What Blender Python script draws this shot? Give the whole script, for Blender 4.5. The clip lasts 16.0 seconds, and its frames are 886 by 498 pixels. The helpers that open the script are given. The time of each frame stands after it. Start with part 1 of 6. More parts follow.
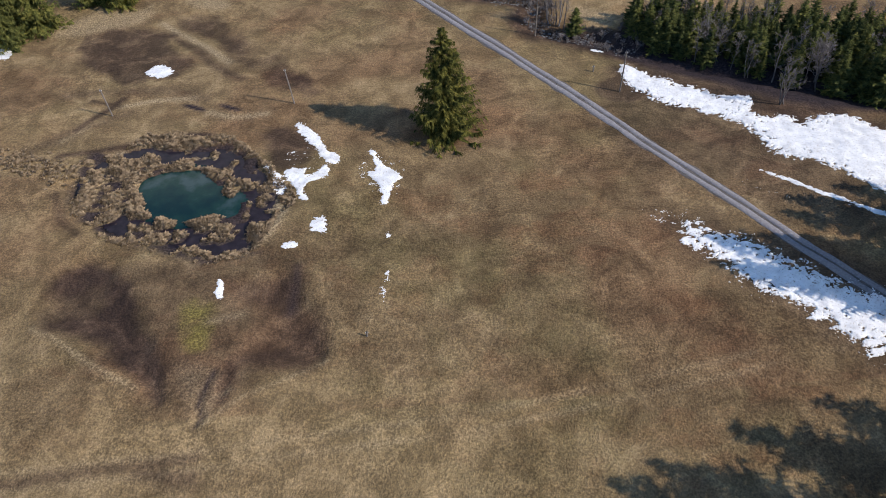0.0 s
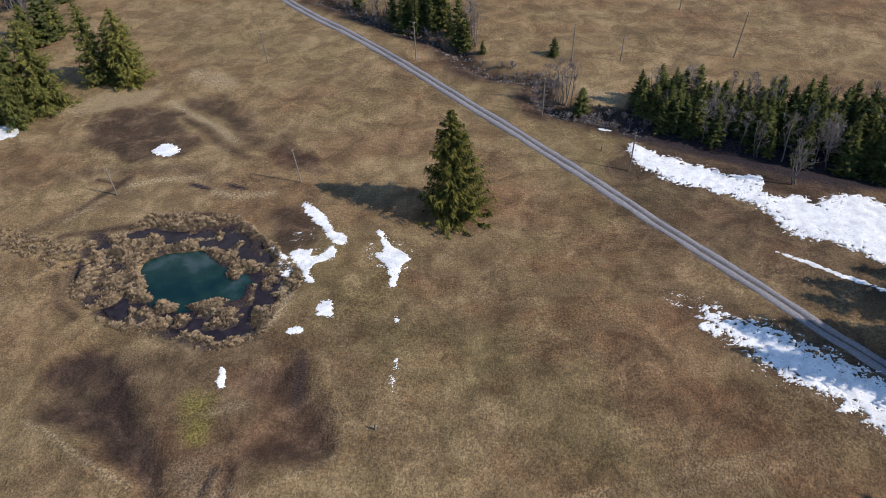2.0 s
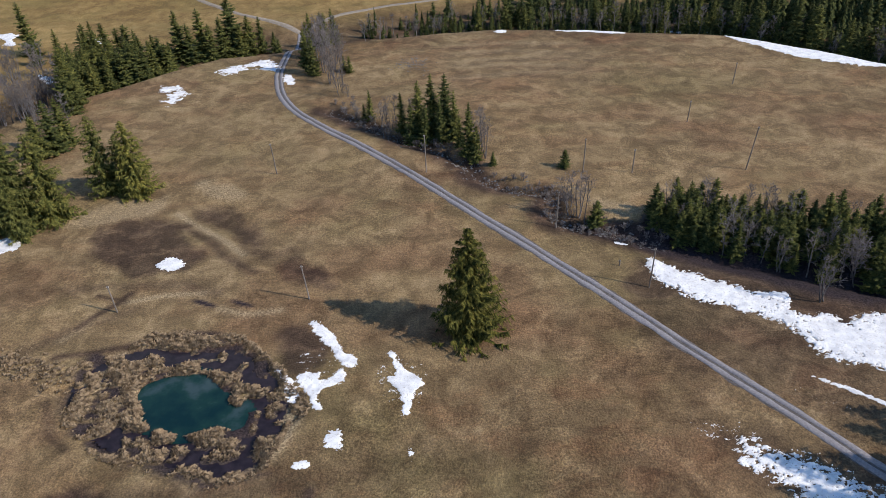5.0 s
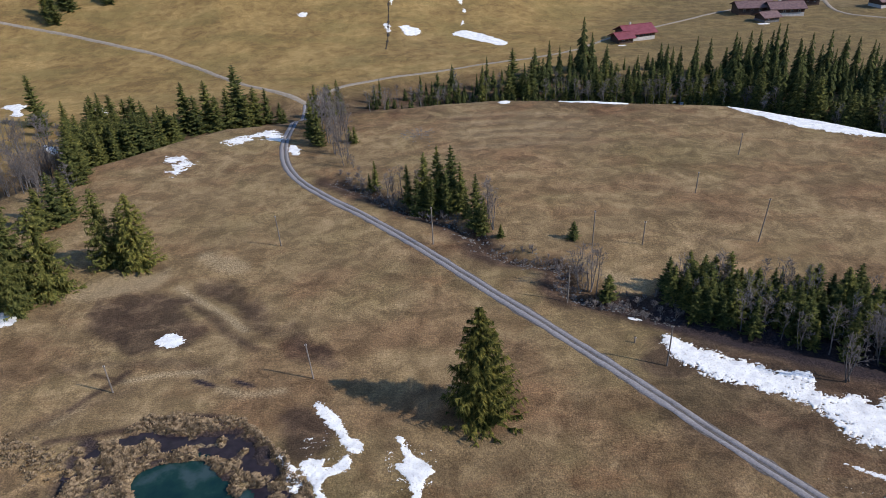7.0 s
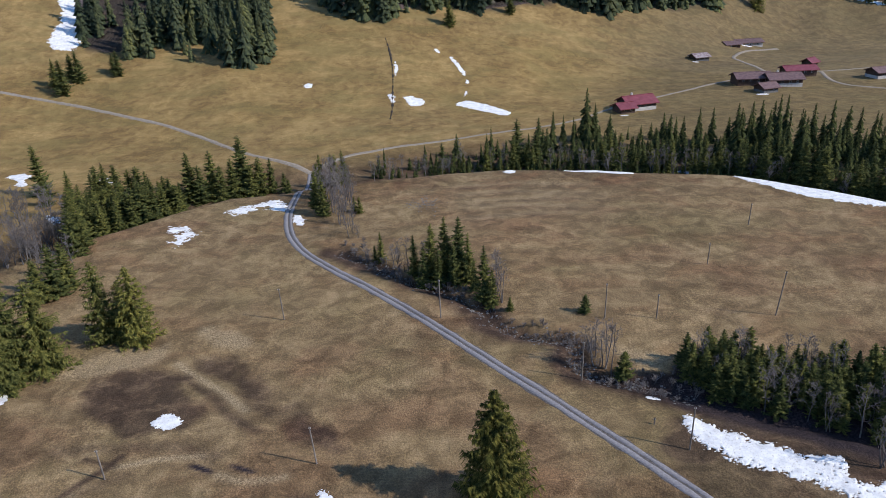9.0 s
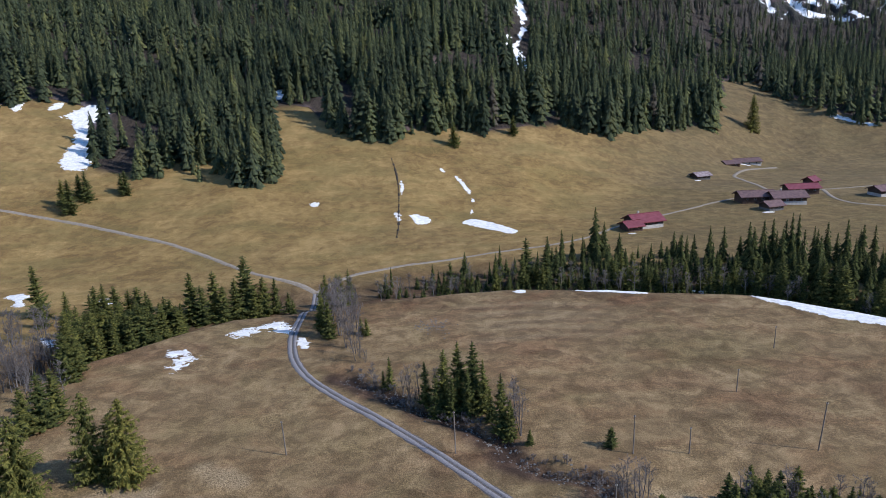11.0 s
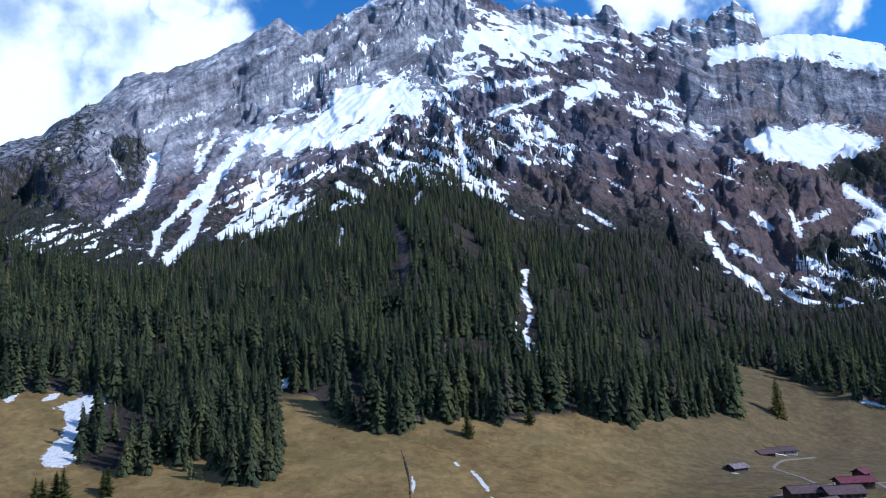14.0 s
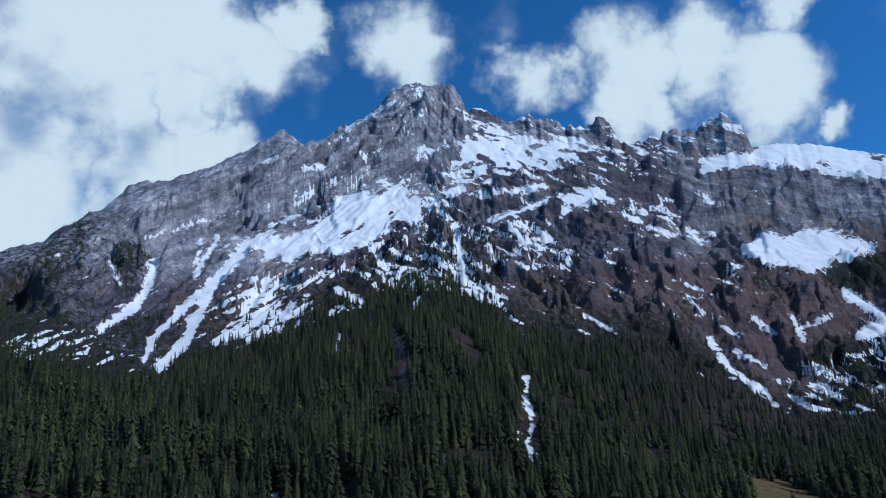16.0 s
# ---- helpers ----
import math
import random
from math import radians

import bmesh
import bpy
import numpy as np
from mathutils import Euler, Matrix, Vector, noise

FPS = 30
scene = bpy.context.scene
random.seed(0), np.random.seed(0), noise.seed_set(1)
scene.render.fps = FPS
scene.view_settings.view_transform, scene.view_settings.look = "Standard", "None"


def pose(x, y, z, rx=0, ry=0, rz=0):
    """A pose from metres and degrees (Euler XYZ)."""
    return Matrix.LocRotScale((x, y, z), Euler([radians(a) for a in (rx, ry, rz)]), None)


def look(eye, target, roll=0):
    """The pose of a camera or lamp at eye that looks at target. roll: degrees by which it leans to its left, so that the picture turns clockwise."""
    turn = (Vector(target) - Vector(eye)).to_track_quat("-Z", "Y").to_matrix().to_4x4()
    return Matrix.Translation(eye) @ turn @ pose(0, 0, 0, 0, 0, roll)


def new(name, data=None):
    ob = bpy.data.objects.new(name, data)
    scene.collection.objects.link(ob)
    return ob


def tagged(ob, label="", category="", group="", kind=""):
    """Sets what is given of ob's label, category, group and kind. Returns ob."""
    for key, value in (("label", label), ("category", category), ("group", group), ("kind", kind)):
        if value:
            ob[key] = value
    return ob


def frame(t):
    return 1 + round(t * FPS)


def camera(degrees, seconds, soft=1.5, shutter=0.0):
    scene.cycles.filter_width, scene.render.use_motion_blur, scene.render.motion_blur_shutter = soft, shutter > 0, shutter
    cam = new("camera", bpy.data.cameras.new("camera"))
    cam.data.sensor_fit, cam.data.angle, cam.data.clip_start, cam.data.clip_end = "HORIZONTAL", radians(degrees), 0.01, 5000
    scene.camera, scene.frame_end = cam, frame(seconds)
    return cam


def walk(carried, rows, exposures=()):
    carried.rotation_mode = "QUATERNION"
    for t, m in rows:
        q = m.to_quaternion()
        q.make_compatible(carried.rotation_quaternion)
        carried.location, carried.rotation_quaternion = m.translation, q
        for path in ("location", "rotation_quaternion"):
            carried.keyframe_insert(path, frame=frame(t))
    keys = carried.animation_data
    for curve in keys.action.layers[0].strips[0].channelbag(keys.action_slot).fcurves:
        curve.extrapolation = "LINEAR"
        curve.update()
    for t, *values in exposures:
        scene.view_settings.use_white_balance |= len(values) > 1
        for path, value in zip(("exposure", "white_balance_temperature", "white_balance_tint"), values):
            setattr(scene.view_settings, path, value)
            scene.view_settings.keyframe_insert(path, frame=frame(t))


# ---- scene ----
# camera and flight
cam = camera(63.8, 16.0, 0.8)
METRES, EYE, TILT, LEAN, TURN = 56.5, 75.0, 0.0, 0.0, 0.0
ROWS = [
    (0.0, 0.0, 0.0, 0.0, -2.51, -46.63, 2.37),
    (0.5, -0.0056, 0.0195, 0.0019, -2.52, -45.4, 2.39),
    (1.0, -0.0124, 0.0377, 0.0024, -2.53, -44.1, 2.35),
    (1.5, -0.0185, 0.0553, 0.0023, -2.54, -42.78, 2.34),
    (2.0, -0.0241, 0.0735, 0.0027, -2.53, -41.48, 2.34),
    (2.5, -0.0306, 0.092, 0.0034, -2.55, -40.21, 2.33),
    (3.0, -0.0368, 0.1102, 0.0035, -2.55, -38.91, 2.34),
    (3.5, -0.0435, 0.1285, 0.0034, -2.57, -37.61, 2.33),
    (4.0, -0.0498, 0.1471, 0.0032, -2.57, -36.34, 2.33),
    (6.5, -0.0811, 0.2397, 0.0044, -2.59, -29.93, 2.34),
    (7.0, -0.0869, 0.2582, 0.0051, -2.59, -28.69, 2.36),
    (7.5, -0.0929, 0.2768, 0.0047, -2.58, -27.42, 2.38),
    (8.0, -0.0988, 0.2948, 0.0047, -2.59, -26.16, 2.4),
    (8.5, -0.1043, 0.3131, 0.0051, -2.58, -24.92, 2.42),
    (11.0, -0.1568, 0.467, 0.0065, -2.58, -14.38, 2.53),
    (11.5, -0.1732, 0.5177, 0.0065, -2.57, -11.0, 2.59),
    (12.0, -0.192, 0.574, 0.0071, -2.54, -7.36, 2.64),
    (12.5, -0.2105, 0.6323, 0.0095, -2.54, -3.44, 2.7),
    (13.0, -0.2297, 0.6909, 0.0082, -2.52, 0.5, 2.78),
    (13.5, -0.2438, 0.752, 0.0075, -2.47, 4.39, 2.87),
    (14.0, -0.2527, 0.818, 0.0111, -2.46, 8.35, 2.95),
    (14.5, -0.2519, 0.8856, 0.0168, -2.49, 12.3, 3.02),
    (15.0, -0.2484, 0.919, 0.0209, -2.5, 14.26, 3.05),
    (15.5, -0.2456, 0.9401, 0.0189, -2.52, 15.55, 3.07),
    (16.0, -0.2423, 0.9589, 0.0197, -2.52, 16.84, 3.09),
]
walk(cam, [(t, pose(0, 0, EYE, TILT, LEAN, TURN) @ pose(METRES * x, METRES * y, METRES * z, 90 + pitch, roll, yaw)) for t, x, y, z, yaw, pitch, roll in ROWS],
     exposures=[(0.0, 0.14, 6780, 12), (5.0, 0.13, 6780, 12), (8.5, 0.07, 6430, 12), (11.5, 0.06, 5980, 12.5), (13.0, -0.05, 5450, 13.5), (14.0, -0.40, 5400, 12), (14.5, -0.66, 5430, 11.5), (15.0, -0.93, 5420, 10), (16.0, -1.10, 5360, 9)])
# ---- world and sun ----
SUN_BEARING, SUN_RISE = 112.0, 36.5
world = bpy.data.worlds.new("sky")
scene.world = world
world.use_nodes = True


def make_sky(strength):
    nt = world.node_tree
    nt.nodes.clear()
    N, L = nt.nodes.new, nt.links.new
    out, bg = N("ShaderNodeOutputWorld"), N("ShaderNodeBackground")
    bg.inputs["Strength"].default_value = strength
    sky = N("ShaderNodeTexSky")
    sky.sky_type, sky.sun_disc = "NISHITA", False
    sky.sun_elevation, sky.sun_rotation = radians(SUN_RISE), radians(SUN_BEARING)
    sky.altitude, sky.air_density, sky.dust_density, sky.ozone_density = 1200, 1.0, 0.3, 2.5
    co = N("ShaderNodeTexCoord")
    tone = N("ShaderNodeMix")
    tone.data_type, tone.blend_type = "RGBA", "MULTIPLY"
    tone.inputs[0].default_value = 1.0
    tone.inputs[7].default_value = (0.66, 1.52, 2.12, 1)
    L(sky.outputs[0], tone.inputs[6])

    def math_node(op, a, b=None, clamp=False):
        n = N("ShaderNodeMath")
        n.operation, n.use_clamp = op, clamp
        for k, v in ((0, a), (1, b)):
            if v is None:
                continue
            if isinstance(v, (int, float)):
                n.inputs[k].default_value = v
            else:
                L(v, n.inputs[k])
        return n.outputs[0]

    def noise_node(scale, detail, rough, stretch=(1, 1, 1)):
        mp = N("ShaderNodeMapping")
        mp.inputs["Scale"].default_value = stretch
        L(co.outputs["Generated"], mp.inputs[0])
        n = N("ShaderNodeTexNoise")
        n.inputs["Scale"].default_value, n.inputs["Detail"].default_value, n.inputs["Roughness"].default_value = scale, detail, rough
        L(mp.outputs[0], n.inputs["Vector"])
        return n

    puff = noise_node(8, 6, 0.52)
    billow = noise_node(6, 5, 0.6)
    off = N("ShaderNodeVectorMath")
    off.operation = "MULTIPLY_ADD"
    off.inputs[1].default_value = (0.24, 0.24, 0.24)
    L(billow.outputs["Color"], off.inputs[0])
    shift = N("ShaderNodeVectorMath")
    shift.operation = "SUBTRACT"
    shift.inputs[1].default_value = (0.12, 0.12, 0.12)
    L(co.outputs["Generated"], shift.inputs[0])
    L(shift.outputs[0], off.inputs[2])
    wisp = noise_node(3.2, 6, 0.55)
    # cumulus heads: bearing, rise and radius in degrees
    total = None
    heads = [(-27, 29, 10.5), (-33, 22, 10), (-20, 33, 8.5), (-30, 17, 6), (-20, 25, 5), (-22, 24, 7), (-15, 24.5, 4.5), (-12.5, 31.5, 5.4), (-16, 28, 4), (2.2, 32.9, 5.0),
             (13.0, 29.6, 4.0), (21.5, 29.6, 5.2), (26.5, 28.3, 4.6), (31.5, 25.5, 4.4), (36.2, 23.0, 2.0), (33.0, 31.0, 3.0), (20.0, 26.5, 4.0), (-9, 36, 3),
             # Heads out of view, added to whiten the fill light.
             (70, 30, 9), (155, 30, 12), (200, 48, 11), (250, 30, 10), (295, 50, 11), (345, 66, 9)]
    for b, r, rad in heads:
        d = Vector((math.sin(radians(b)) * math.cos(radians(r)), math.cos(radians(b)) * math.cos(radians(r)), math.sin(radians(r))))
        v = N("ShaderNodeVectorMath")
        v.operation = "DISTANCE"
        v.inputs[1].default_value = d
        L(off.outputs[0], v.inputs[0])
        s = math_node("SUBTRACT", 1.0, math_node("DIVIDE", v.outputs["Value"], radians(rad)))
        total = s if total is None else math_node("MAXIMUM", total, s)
    total = math_node("MAXIMUM", total, math_node("MULTIPLY", math_node("SUBTRACT", wisp.outputs["Fac"], 0.61), 1.7))
    f = math_node("ADD", math_node("MINIMUM", total, 0.6), math_node("MULTIPLY", math_node("SUBTRACT", puff.outputs["Fac"], 0.5), 1.35))
    ramp = N("ShaderNodeMapRange")
    ramp.interpolation_type = "SMOOTHSTEP"
    ramp.inputs["From Min"].default_value, ramp.inputs["From Max"].default_value = -0.08, 0.62
    L(f, ramp.inputs["Value"])
    col = N("ShaderNodeValToRGB")
    col.color_ramp.elements[0].color, col.color_ramp.elements[0].position = (8.8, 10.3, 11.4, 1), 0.25
    col.color_ramp.elements[1].color, col.color_ramp.elements[1].position = (14.0, 15.0, 14.4, 1), 0.85
    L(math_node("ADD", ramp.outputs[0], math_node("MULTIPLY", math_node("SUBTRACT", puff.outputs["Fac"], 0.5), 1.9)), col.inputs[0])
    mix = N("ShaderNodeMix")
    mix.data_type = "RGBA"
    L(ramp.outputs[0], mix.inputs[0])
    L(tone.outputs[2], mix.inputs[6])
    L(col.outputs[0], mix.inputs[7])
    L(mix.outputs[2], bg.inputs["Color"])
    L(bg.outputs[0], out.inputs[0])


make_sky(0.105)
sun_data = bpy.data.lights.new("sun", "SUN")
sun_data.energy, sun_data.angle, sun_data.color = 5.0, radians(0.55), (1.0, 0.94, 0.86)
sun = new("sun", sun_data)
sun.matrix_world = look((300 * math.sin(radians(SUN_BEARING)), 300 * math.cos(radians(SUN_BEARING)), 300 * math.tan(radians(SUN_RISE))), (0, 0, 0))

# ---- numeric helpers ----
rng = np.random.default_rng(7)
LATTICE = rng.random((8, 256, 256)).astype(np.float32)


def step(a, b, x):
    t = np.clip((x - a) / (b - a), 0, 1)
    return t * t * (3 - 2 * t)


def vnoise(x, y, k=0):
    """Value noise, 0 to 1."""
    xi, yi = np.floor(x).astype(int), np.floor(y).astype(int)
    fx, fy = x - xi, y - yi
    fx, fy = fx * fx * (3 - 2 * fx), fy * fy * (3 - 2 * fy)
    T = LATTICE[k]
    a, b = T[xi & 255, yi & 255], T[(xi + 1) & 255, yi & 255]
    c, d = T[xi & 255, (yi + 1) & 255], T[(xi + 1) & 255, (yi + 1) & 255]
    return (a * (1 - fx) + b * fx) * (1 - fy) + (c * (1 - fx) + d * fx) * fy


def fbm(x, y, octaves=4, k=0, gain=0.5):
    """Layered noise, about -1 to 1."""
    s, amp, total = 0.0, 1.0, 0.0
    for o in range(octaves):
        s = s + amp * (2 * vnoise(x * 2 ** o + 17.3 * o, y * 2 ** o - 9.1 * o, (k + o) % 8) - 1)
        total += amp
        amp *= gain
    return s / total * 1.6


def ridged(x, y, octaves=4, k=0):
    s, amp, total = 0.0, 1.0, 0.0
    for o in range(octaves):
        s = s + amp * (1 - np.abs(2 * vnoise(x * 2 ** o + 5.7 * o, y * 2 ** o + 3.3 * o, (k + o) % 8) - 1))
        total += amp
        amp *= 0.5
    return s / total


def soften(points, times=2):
    """A closed outline with its corners cut."""
    p = np.array(points, float)
    for _ in range(times):
        q = np.roll(p, -1, 0)
        p = np.stack([0.75 * p + 0.25 * q, 0.25 * p + 0.75 * q], 1).reshape(-1, 2)
    return p


def inside(points, x, y, times=2):
    """Signed distance to a closed outline, positive within it."""
    p = soften(points, times)
    x, y = np.asarray(x, float), np.asarray(y, float)
    dist, odd = np.full(x.shape, 1e9), np.zeros(x.shape, bool)
    for (x0, y0), (x1, y1) in zip(p, np.roll(p, -1, 0)):
        dx, dy = x1 - x0, y1 - y0
        t = np.clip(((x - x0) * dx + (y - y0) * dy) / (dx * dx + dy * dy + 1e-12), 0, 1)
        dist = np.minimum(dist, np.hypot(x - x0 - t * dx, y - y0 - t * dy))
        cross = ((y0 > y) != (y1 > y))
        odd ^= cross & (x < x0 + (y - y0) * dx / (dy if abs(dy) > 1e-9 else 1e-9))
    return np.where(odd, dist, -dist)


def along(points, x, y):
    """Distance to an open line."""
    x, y = np.asarray(x, float), np.asarray(y, float)
    dist = np.full(x.shape, 1e9)
    for (x0, y0), (x1, y1) in zip(points[:-1], points[1:]):
        dx, dy = x1 - x0, y1 - y0
        t = np.clip(((x - x0) * dx + (y - y0) * dy) / (dx * dx + dy * dy + 1e-12), 0, 1)
        dist = np.minimum(dist, np.hypot(x - x0 - t * dx, y - y0 - t * dy))
    return dist


# ---- lie of the land ----
# The mountain is described from a lookout over the meadow: bearing east of north, rise over the level, and range.
LOOKOUT = (-13.7, 54.2, 76.1)
SKYLINE = [(-60, 12), (-45, 13), (-32.9, 14.1), (-29.8, 15.9), (-27.1, 16.8), (-26.1, 17.9), (-24.7, 18.9), (-23.4, 19.6), (-21.7, 21.3), (-18.8, 22.0),
           (-15.4, 23.3), (-12.7, 24.7), (-9.9, 26.6), (-7.5, 24.7), (-5.1, 26.9), (-2.6, 27.8), (-0.5, 29.5), (1.8, 30.1), (5.1, 29.8), (5.8, 28.8),
           (6.2, 27.7), (8.0, 27.4), (9.9, 26.5), (12.9, 26.6), (14.7, 25.7), (17.4, 25.6), (18.5, 25.0), (19.2, 23.6), (23.8, 23.6), (27.4, 24.3),
           (28.6, 23.7), (29.0, 21.6), (31.0, 21.5), (33.6, 20.7), (37.6, 18.9), (41.5, 16.7), (60, 14)]
CLIFF_FOOT = [(-60, 10), (-29.4, 12.1), (-24.2, 14.0), (-18.4, 15.6), (-9.8, 18.0), (-2.8, 18.9), (3.6, 19.1), (9.1, 18.3), (18.1, 16.0), (25.4, 13.2), (30.0, 12.1), (36.1, 11.2), (60, 9)]
BENCH = [(-60, 11), (-30, 13.3), (-18, 17.0), (-10, 19.8), (-3, 22.3), (3, 22.8), (9, 22.6), (18, 20.5), (24, 16.0), (30, 15.2), (37, 13.6), (60, 11)]
CLIFF_TOP = [(-60, 11.6), (-30, 15.0), (-18, 20.4), (-10, 24.4), (-3, 26.3), (3, 27.6), (9, 24.6), (18, 22.6), (24, 20.4), (30, 19.8), (37, 17.4), (60, 12.5)]
WOOD_HEAD = [(-60, 8), (-29, 8.3), (-23.7, 8.0), (-18, 8.0), (-9.7, 10.1), (-3, 13.0), (3.3, 14.1), (8.5, 11.1), (17.1, 7.7), (24, 4.2), (28.3, 2.6), (34.2, 2.8), (60, 3)]
FOOT_RANGE = [(-60, 330), (-30, 325), (-15, 290), (0, 296), (10, 330), (17, 385), (24, 455), (30, 540), (40, 640), (60, 700)]
HEAD_RANGE = [(-60, 800), (-29, 850), (-18, 900), (-9, 1000), (0, 1120), (9, 1120), (18, 1100), (26, 1150), (34, 1400), (60, 1500)]
CLIFF_RANGE = [(-60, 1150), (-29, 1200), (-18, 1350), (-9, 1500), (3, 1600), (18, 1750), (26, 1900), (36, 2200), (60, 2300)]
TOP_RANGE = [(-60, 1500), (-29, 1600), (-18, 1850), (-9, 2050), (3, 2350), (18, 2500), (26, 2650), (36, 2900), (60, 3000)]
CREST = [(-700, 60), (-300, 110), (-160, 150), (-122, 188), (-110.5, 208), (-100, 216), (-85, 230), (-70, 242), (-52, 244), (-26, 252), (5, 257), (25, 257), (62, 247), (97, 238), (116, 221),
         (128.5, 206), (180, 165), (400, 60), (800, 0)]
POND = [(-48.9, 88.3), (-48.1, 90.8), (-45.3, 92.9), (-40.0, 93.2), (-37.9, 91.2), (-35.6, 88.4), (-34.3, 86.1), (-31.8, 85.6), (-31.7, 82.1), (-33.2, 80.5),
        (-35.3, 81.3), (-38.4, 80.4), (-40.3, 80.0), (-42.3, 81.3), (-45.4, 82.1), (-47.1, 85.2)]
POND_RING = [(-40.2, 73.2), (-50.8, 77.1), (-59.6, 85.6), (-61.1, 94.6), (-53.0, 100.9), (-38.9, 101.5), (-29.3, 94.4), (-23.7, 84.9), (-25.1, 76.1), (-31.9, 70.6)]
BROOK = [(-30, 196), (-19, 184), (-10, 174), (0, 166), (6.5, 157), (8.6, 150.4), (13.3, 146.7), (20.4, 143.8), (23.0, 141.2), (21.3, 137), (22.3, 131.5), (26.4, 128.4), (30.6, 126.8), (35, 124), (41, 120), (52, 113.5), (66, 106.5), (85, 97), (140, 80)]
LEFT_BOG = [(-53.1, 74.0), (-48.6, 72.1), (-45.9, 68.4), (-41.1, 62.1), (-36.9, 55.2), (-35.1, 47.3), (-37.0, 47.7), (-39.7, 50.9), (-44.5, 54.6), (-49.8, 59.0), (-54.3, 60.6), (-56.8, 63.2), (-56.1, 69.9)]
RIGHT_BOG = [(-33.2, 68.8), (-25.6, 67.8), (-22.6, 69.3), (-18.2, 62.2), (-14.1, 53.5), (-19.6, 50.6), (-26.5, 53.3), (-27.7, 49.1), (-28.1, 46.6), (-29.5, 49.2), (-28.6, 54.6), (-25.0, 59.6), (-30.1, 63.1)]
BANKS = [[(-55.9, 60.7), (-51.4, 57.9), (-42.7, 51.7), (-39.4, 49.9)], [(-29.9, 44.3), (-25.6, 47.9), (-21.3, 49.7), (-15.5, 52.5)]]
RILL = [(-30.0, 51.9), (-30.7, 49.3), (-31.0, 47.3), (-30.2, 45.5), (-30.8, 44.1)]


def at(table, b):
    t = np.array(table, float)
    return np.interp(b, t[:, 0], t[:, 1])


# profile table: bearing by range
T_B, T_R = np.arange(-60, 60.01, 0.2), np.arange(0, 4000.1, 10.0)


def make_profile():
    Z = np.zeros((len(T_B), len(T_R)))
    for i, b in enumerate(T_B):
        rise = lambda r, table: LOOKOUT[2] + r * math.tan(radians(float(at(table, b))))
        rf, r1, r2, r3 = (float(at(t, b)) for t in (FOOT_RANGE, HEAD_RANGE, CLIFF_RANGE, TOP_RANGE))
        tooth = (0.17 + 0.28 * float(step(6, 8, np.array(b)))) * float(fbm(np.array(b * 1.7), np.array(0.5), 4, 3, 0.7)) * (1 - 0.8 * float(step(28.5, 29.5, np.array(b))))
        z3 = LOOKOUT[2] + r3 * math.tan(radians(float(at(SKYLINE, b)) + tooth))
        rb, rc = r2 + 0.46 * (r3 - r2), r2 + 0.62 * (r3 - r2)
        rs = [0, rf, rf + 120, r1, r2, rb, rc, r3, r3 + 500, r3 + 2500]
        zs = [0, 0, 34, rise(r1, WOOD_HEAD), rise(r2, CLIFF_FOOT), rise(rb, BENCH), min(rise(rc, CLIFF_TOP), z3 - 20), z3, z3 - 330, z3 - 500]
        Z[i] = np.interp(T_R, rs, zs)
    # round the breaks of slope below the cliffs
    K = np.ones(9) / 9
    S = np.apply_along_axis(lambda c: np.convolve(np.pad(c, 4, "edge"), K, "valid"), 1, Z)
    near = 1 - step(1000, 1500, T_R)[None, :]
    return S * near + Z * (1 - near)


PROFILE = make_profile()


def polar(x, y):
    dx, dy = x - LOOKOUT[0], y - LOOKOUT[1]
    return np.degrees(np.arctan2(dx, dy)), np.hypot(dx, dy)


def profile(b, r):
    bi = np.clip((b - T_B[0]) / 0.2, 0, len(T_B) - 1.001)
    ri = np.clip(r / 10.0, 0, len(T_R) - 1.001)
    i, j = bi.astype(int), ri.astype(int)
    u, v = bi - i, ri - j
    return (PROFILE[i, j] * (1 - u) + PROFILE[i + 1, j] * u) * (1 - v) + (PROFILE[i, j + 1] * (1 - u) + PROFILE[i + 1, j + 1] * u) * v


# where snow lies on the mountain, by bearing and rise
SNOWFIELDS = []
CHUTES = []


def snowfield(points):
    SNOWFIELDS.append(points)


def chute(points, width):
    CHUTES.append((points, width))


snowfield([(-7.8, 18.9), (-7.1, 19.6), (-5.7, 20.4), (-5.2, 21.4), (-4.0, 21.9), (-2.3, 22.3), (-0.3, 22.8), (0.8, 23.0), (1.4, 22.4), (2.1, 22.1), (2.8, 21.0), (3.1, 20.3), (1.8, 19.9), (2.1, 19.4), (1.0, 19.0), (-0.5, 18.9), (-1.0, 18.2), (-2.4, 17.8),
           (-3.4, 17.1), (-5.7, 16.8), (-7.1, 16.5), (-8.0, 16.7), (-8.7, 15.8), (-9.8, 15.6), (-10.3, 16.3), (-11.2, 15.8), (-11.8, 16.5), (-12.5, 17.1), (-13.4, 16.6), (-12.5, 17.8), (-10.8, 18.5), (-9.2, 18.4)])
snowfield([(6.1, 27.6), (7.3, 26.6), (9.0, 26.1), (10.7, 25.5), (12.2, 25.1), (13.4, 24.6), (14.7, 24.1), (17.1, 23.8), (17.3, 23.3), (15.8, 23.1), (14.4, 22.9), (12.8, 22.5), (11.2, 22.8), (9.7, 22.5), (8.5, 22.1), (7.6, 21.7), (6.4, 21.3), (6.6, 21.9), (5.5, 21.3),
           (4.0, 20.8), (2.9, 20.9), (4.1, 21.8), (4.6, 22.7), (4.2, 23.6), (4.7, 24.3), (5.3, 24.8), (4.8, 25.2), (5.7, 25.5), (6.4, 25.7), (6.4, 26.5)])
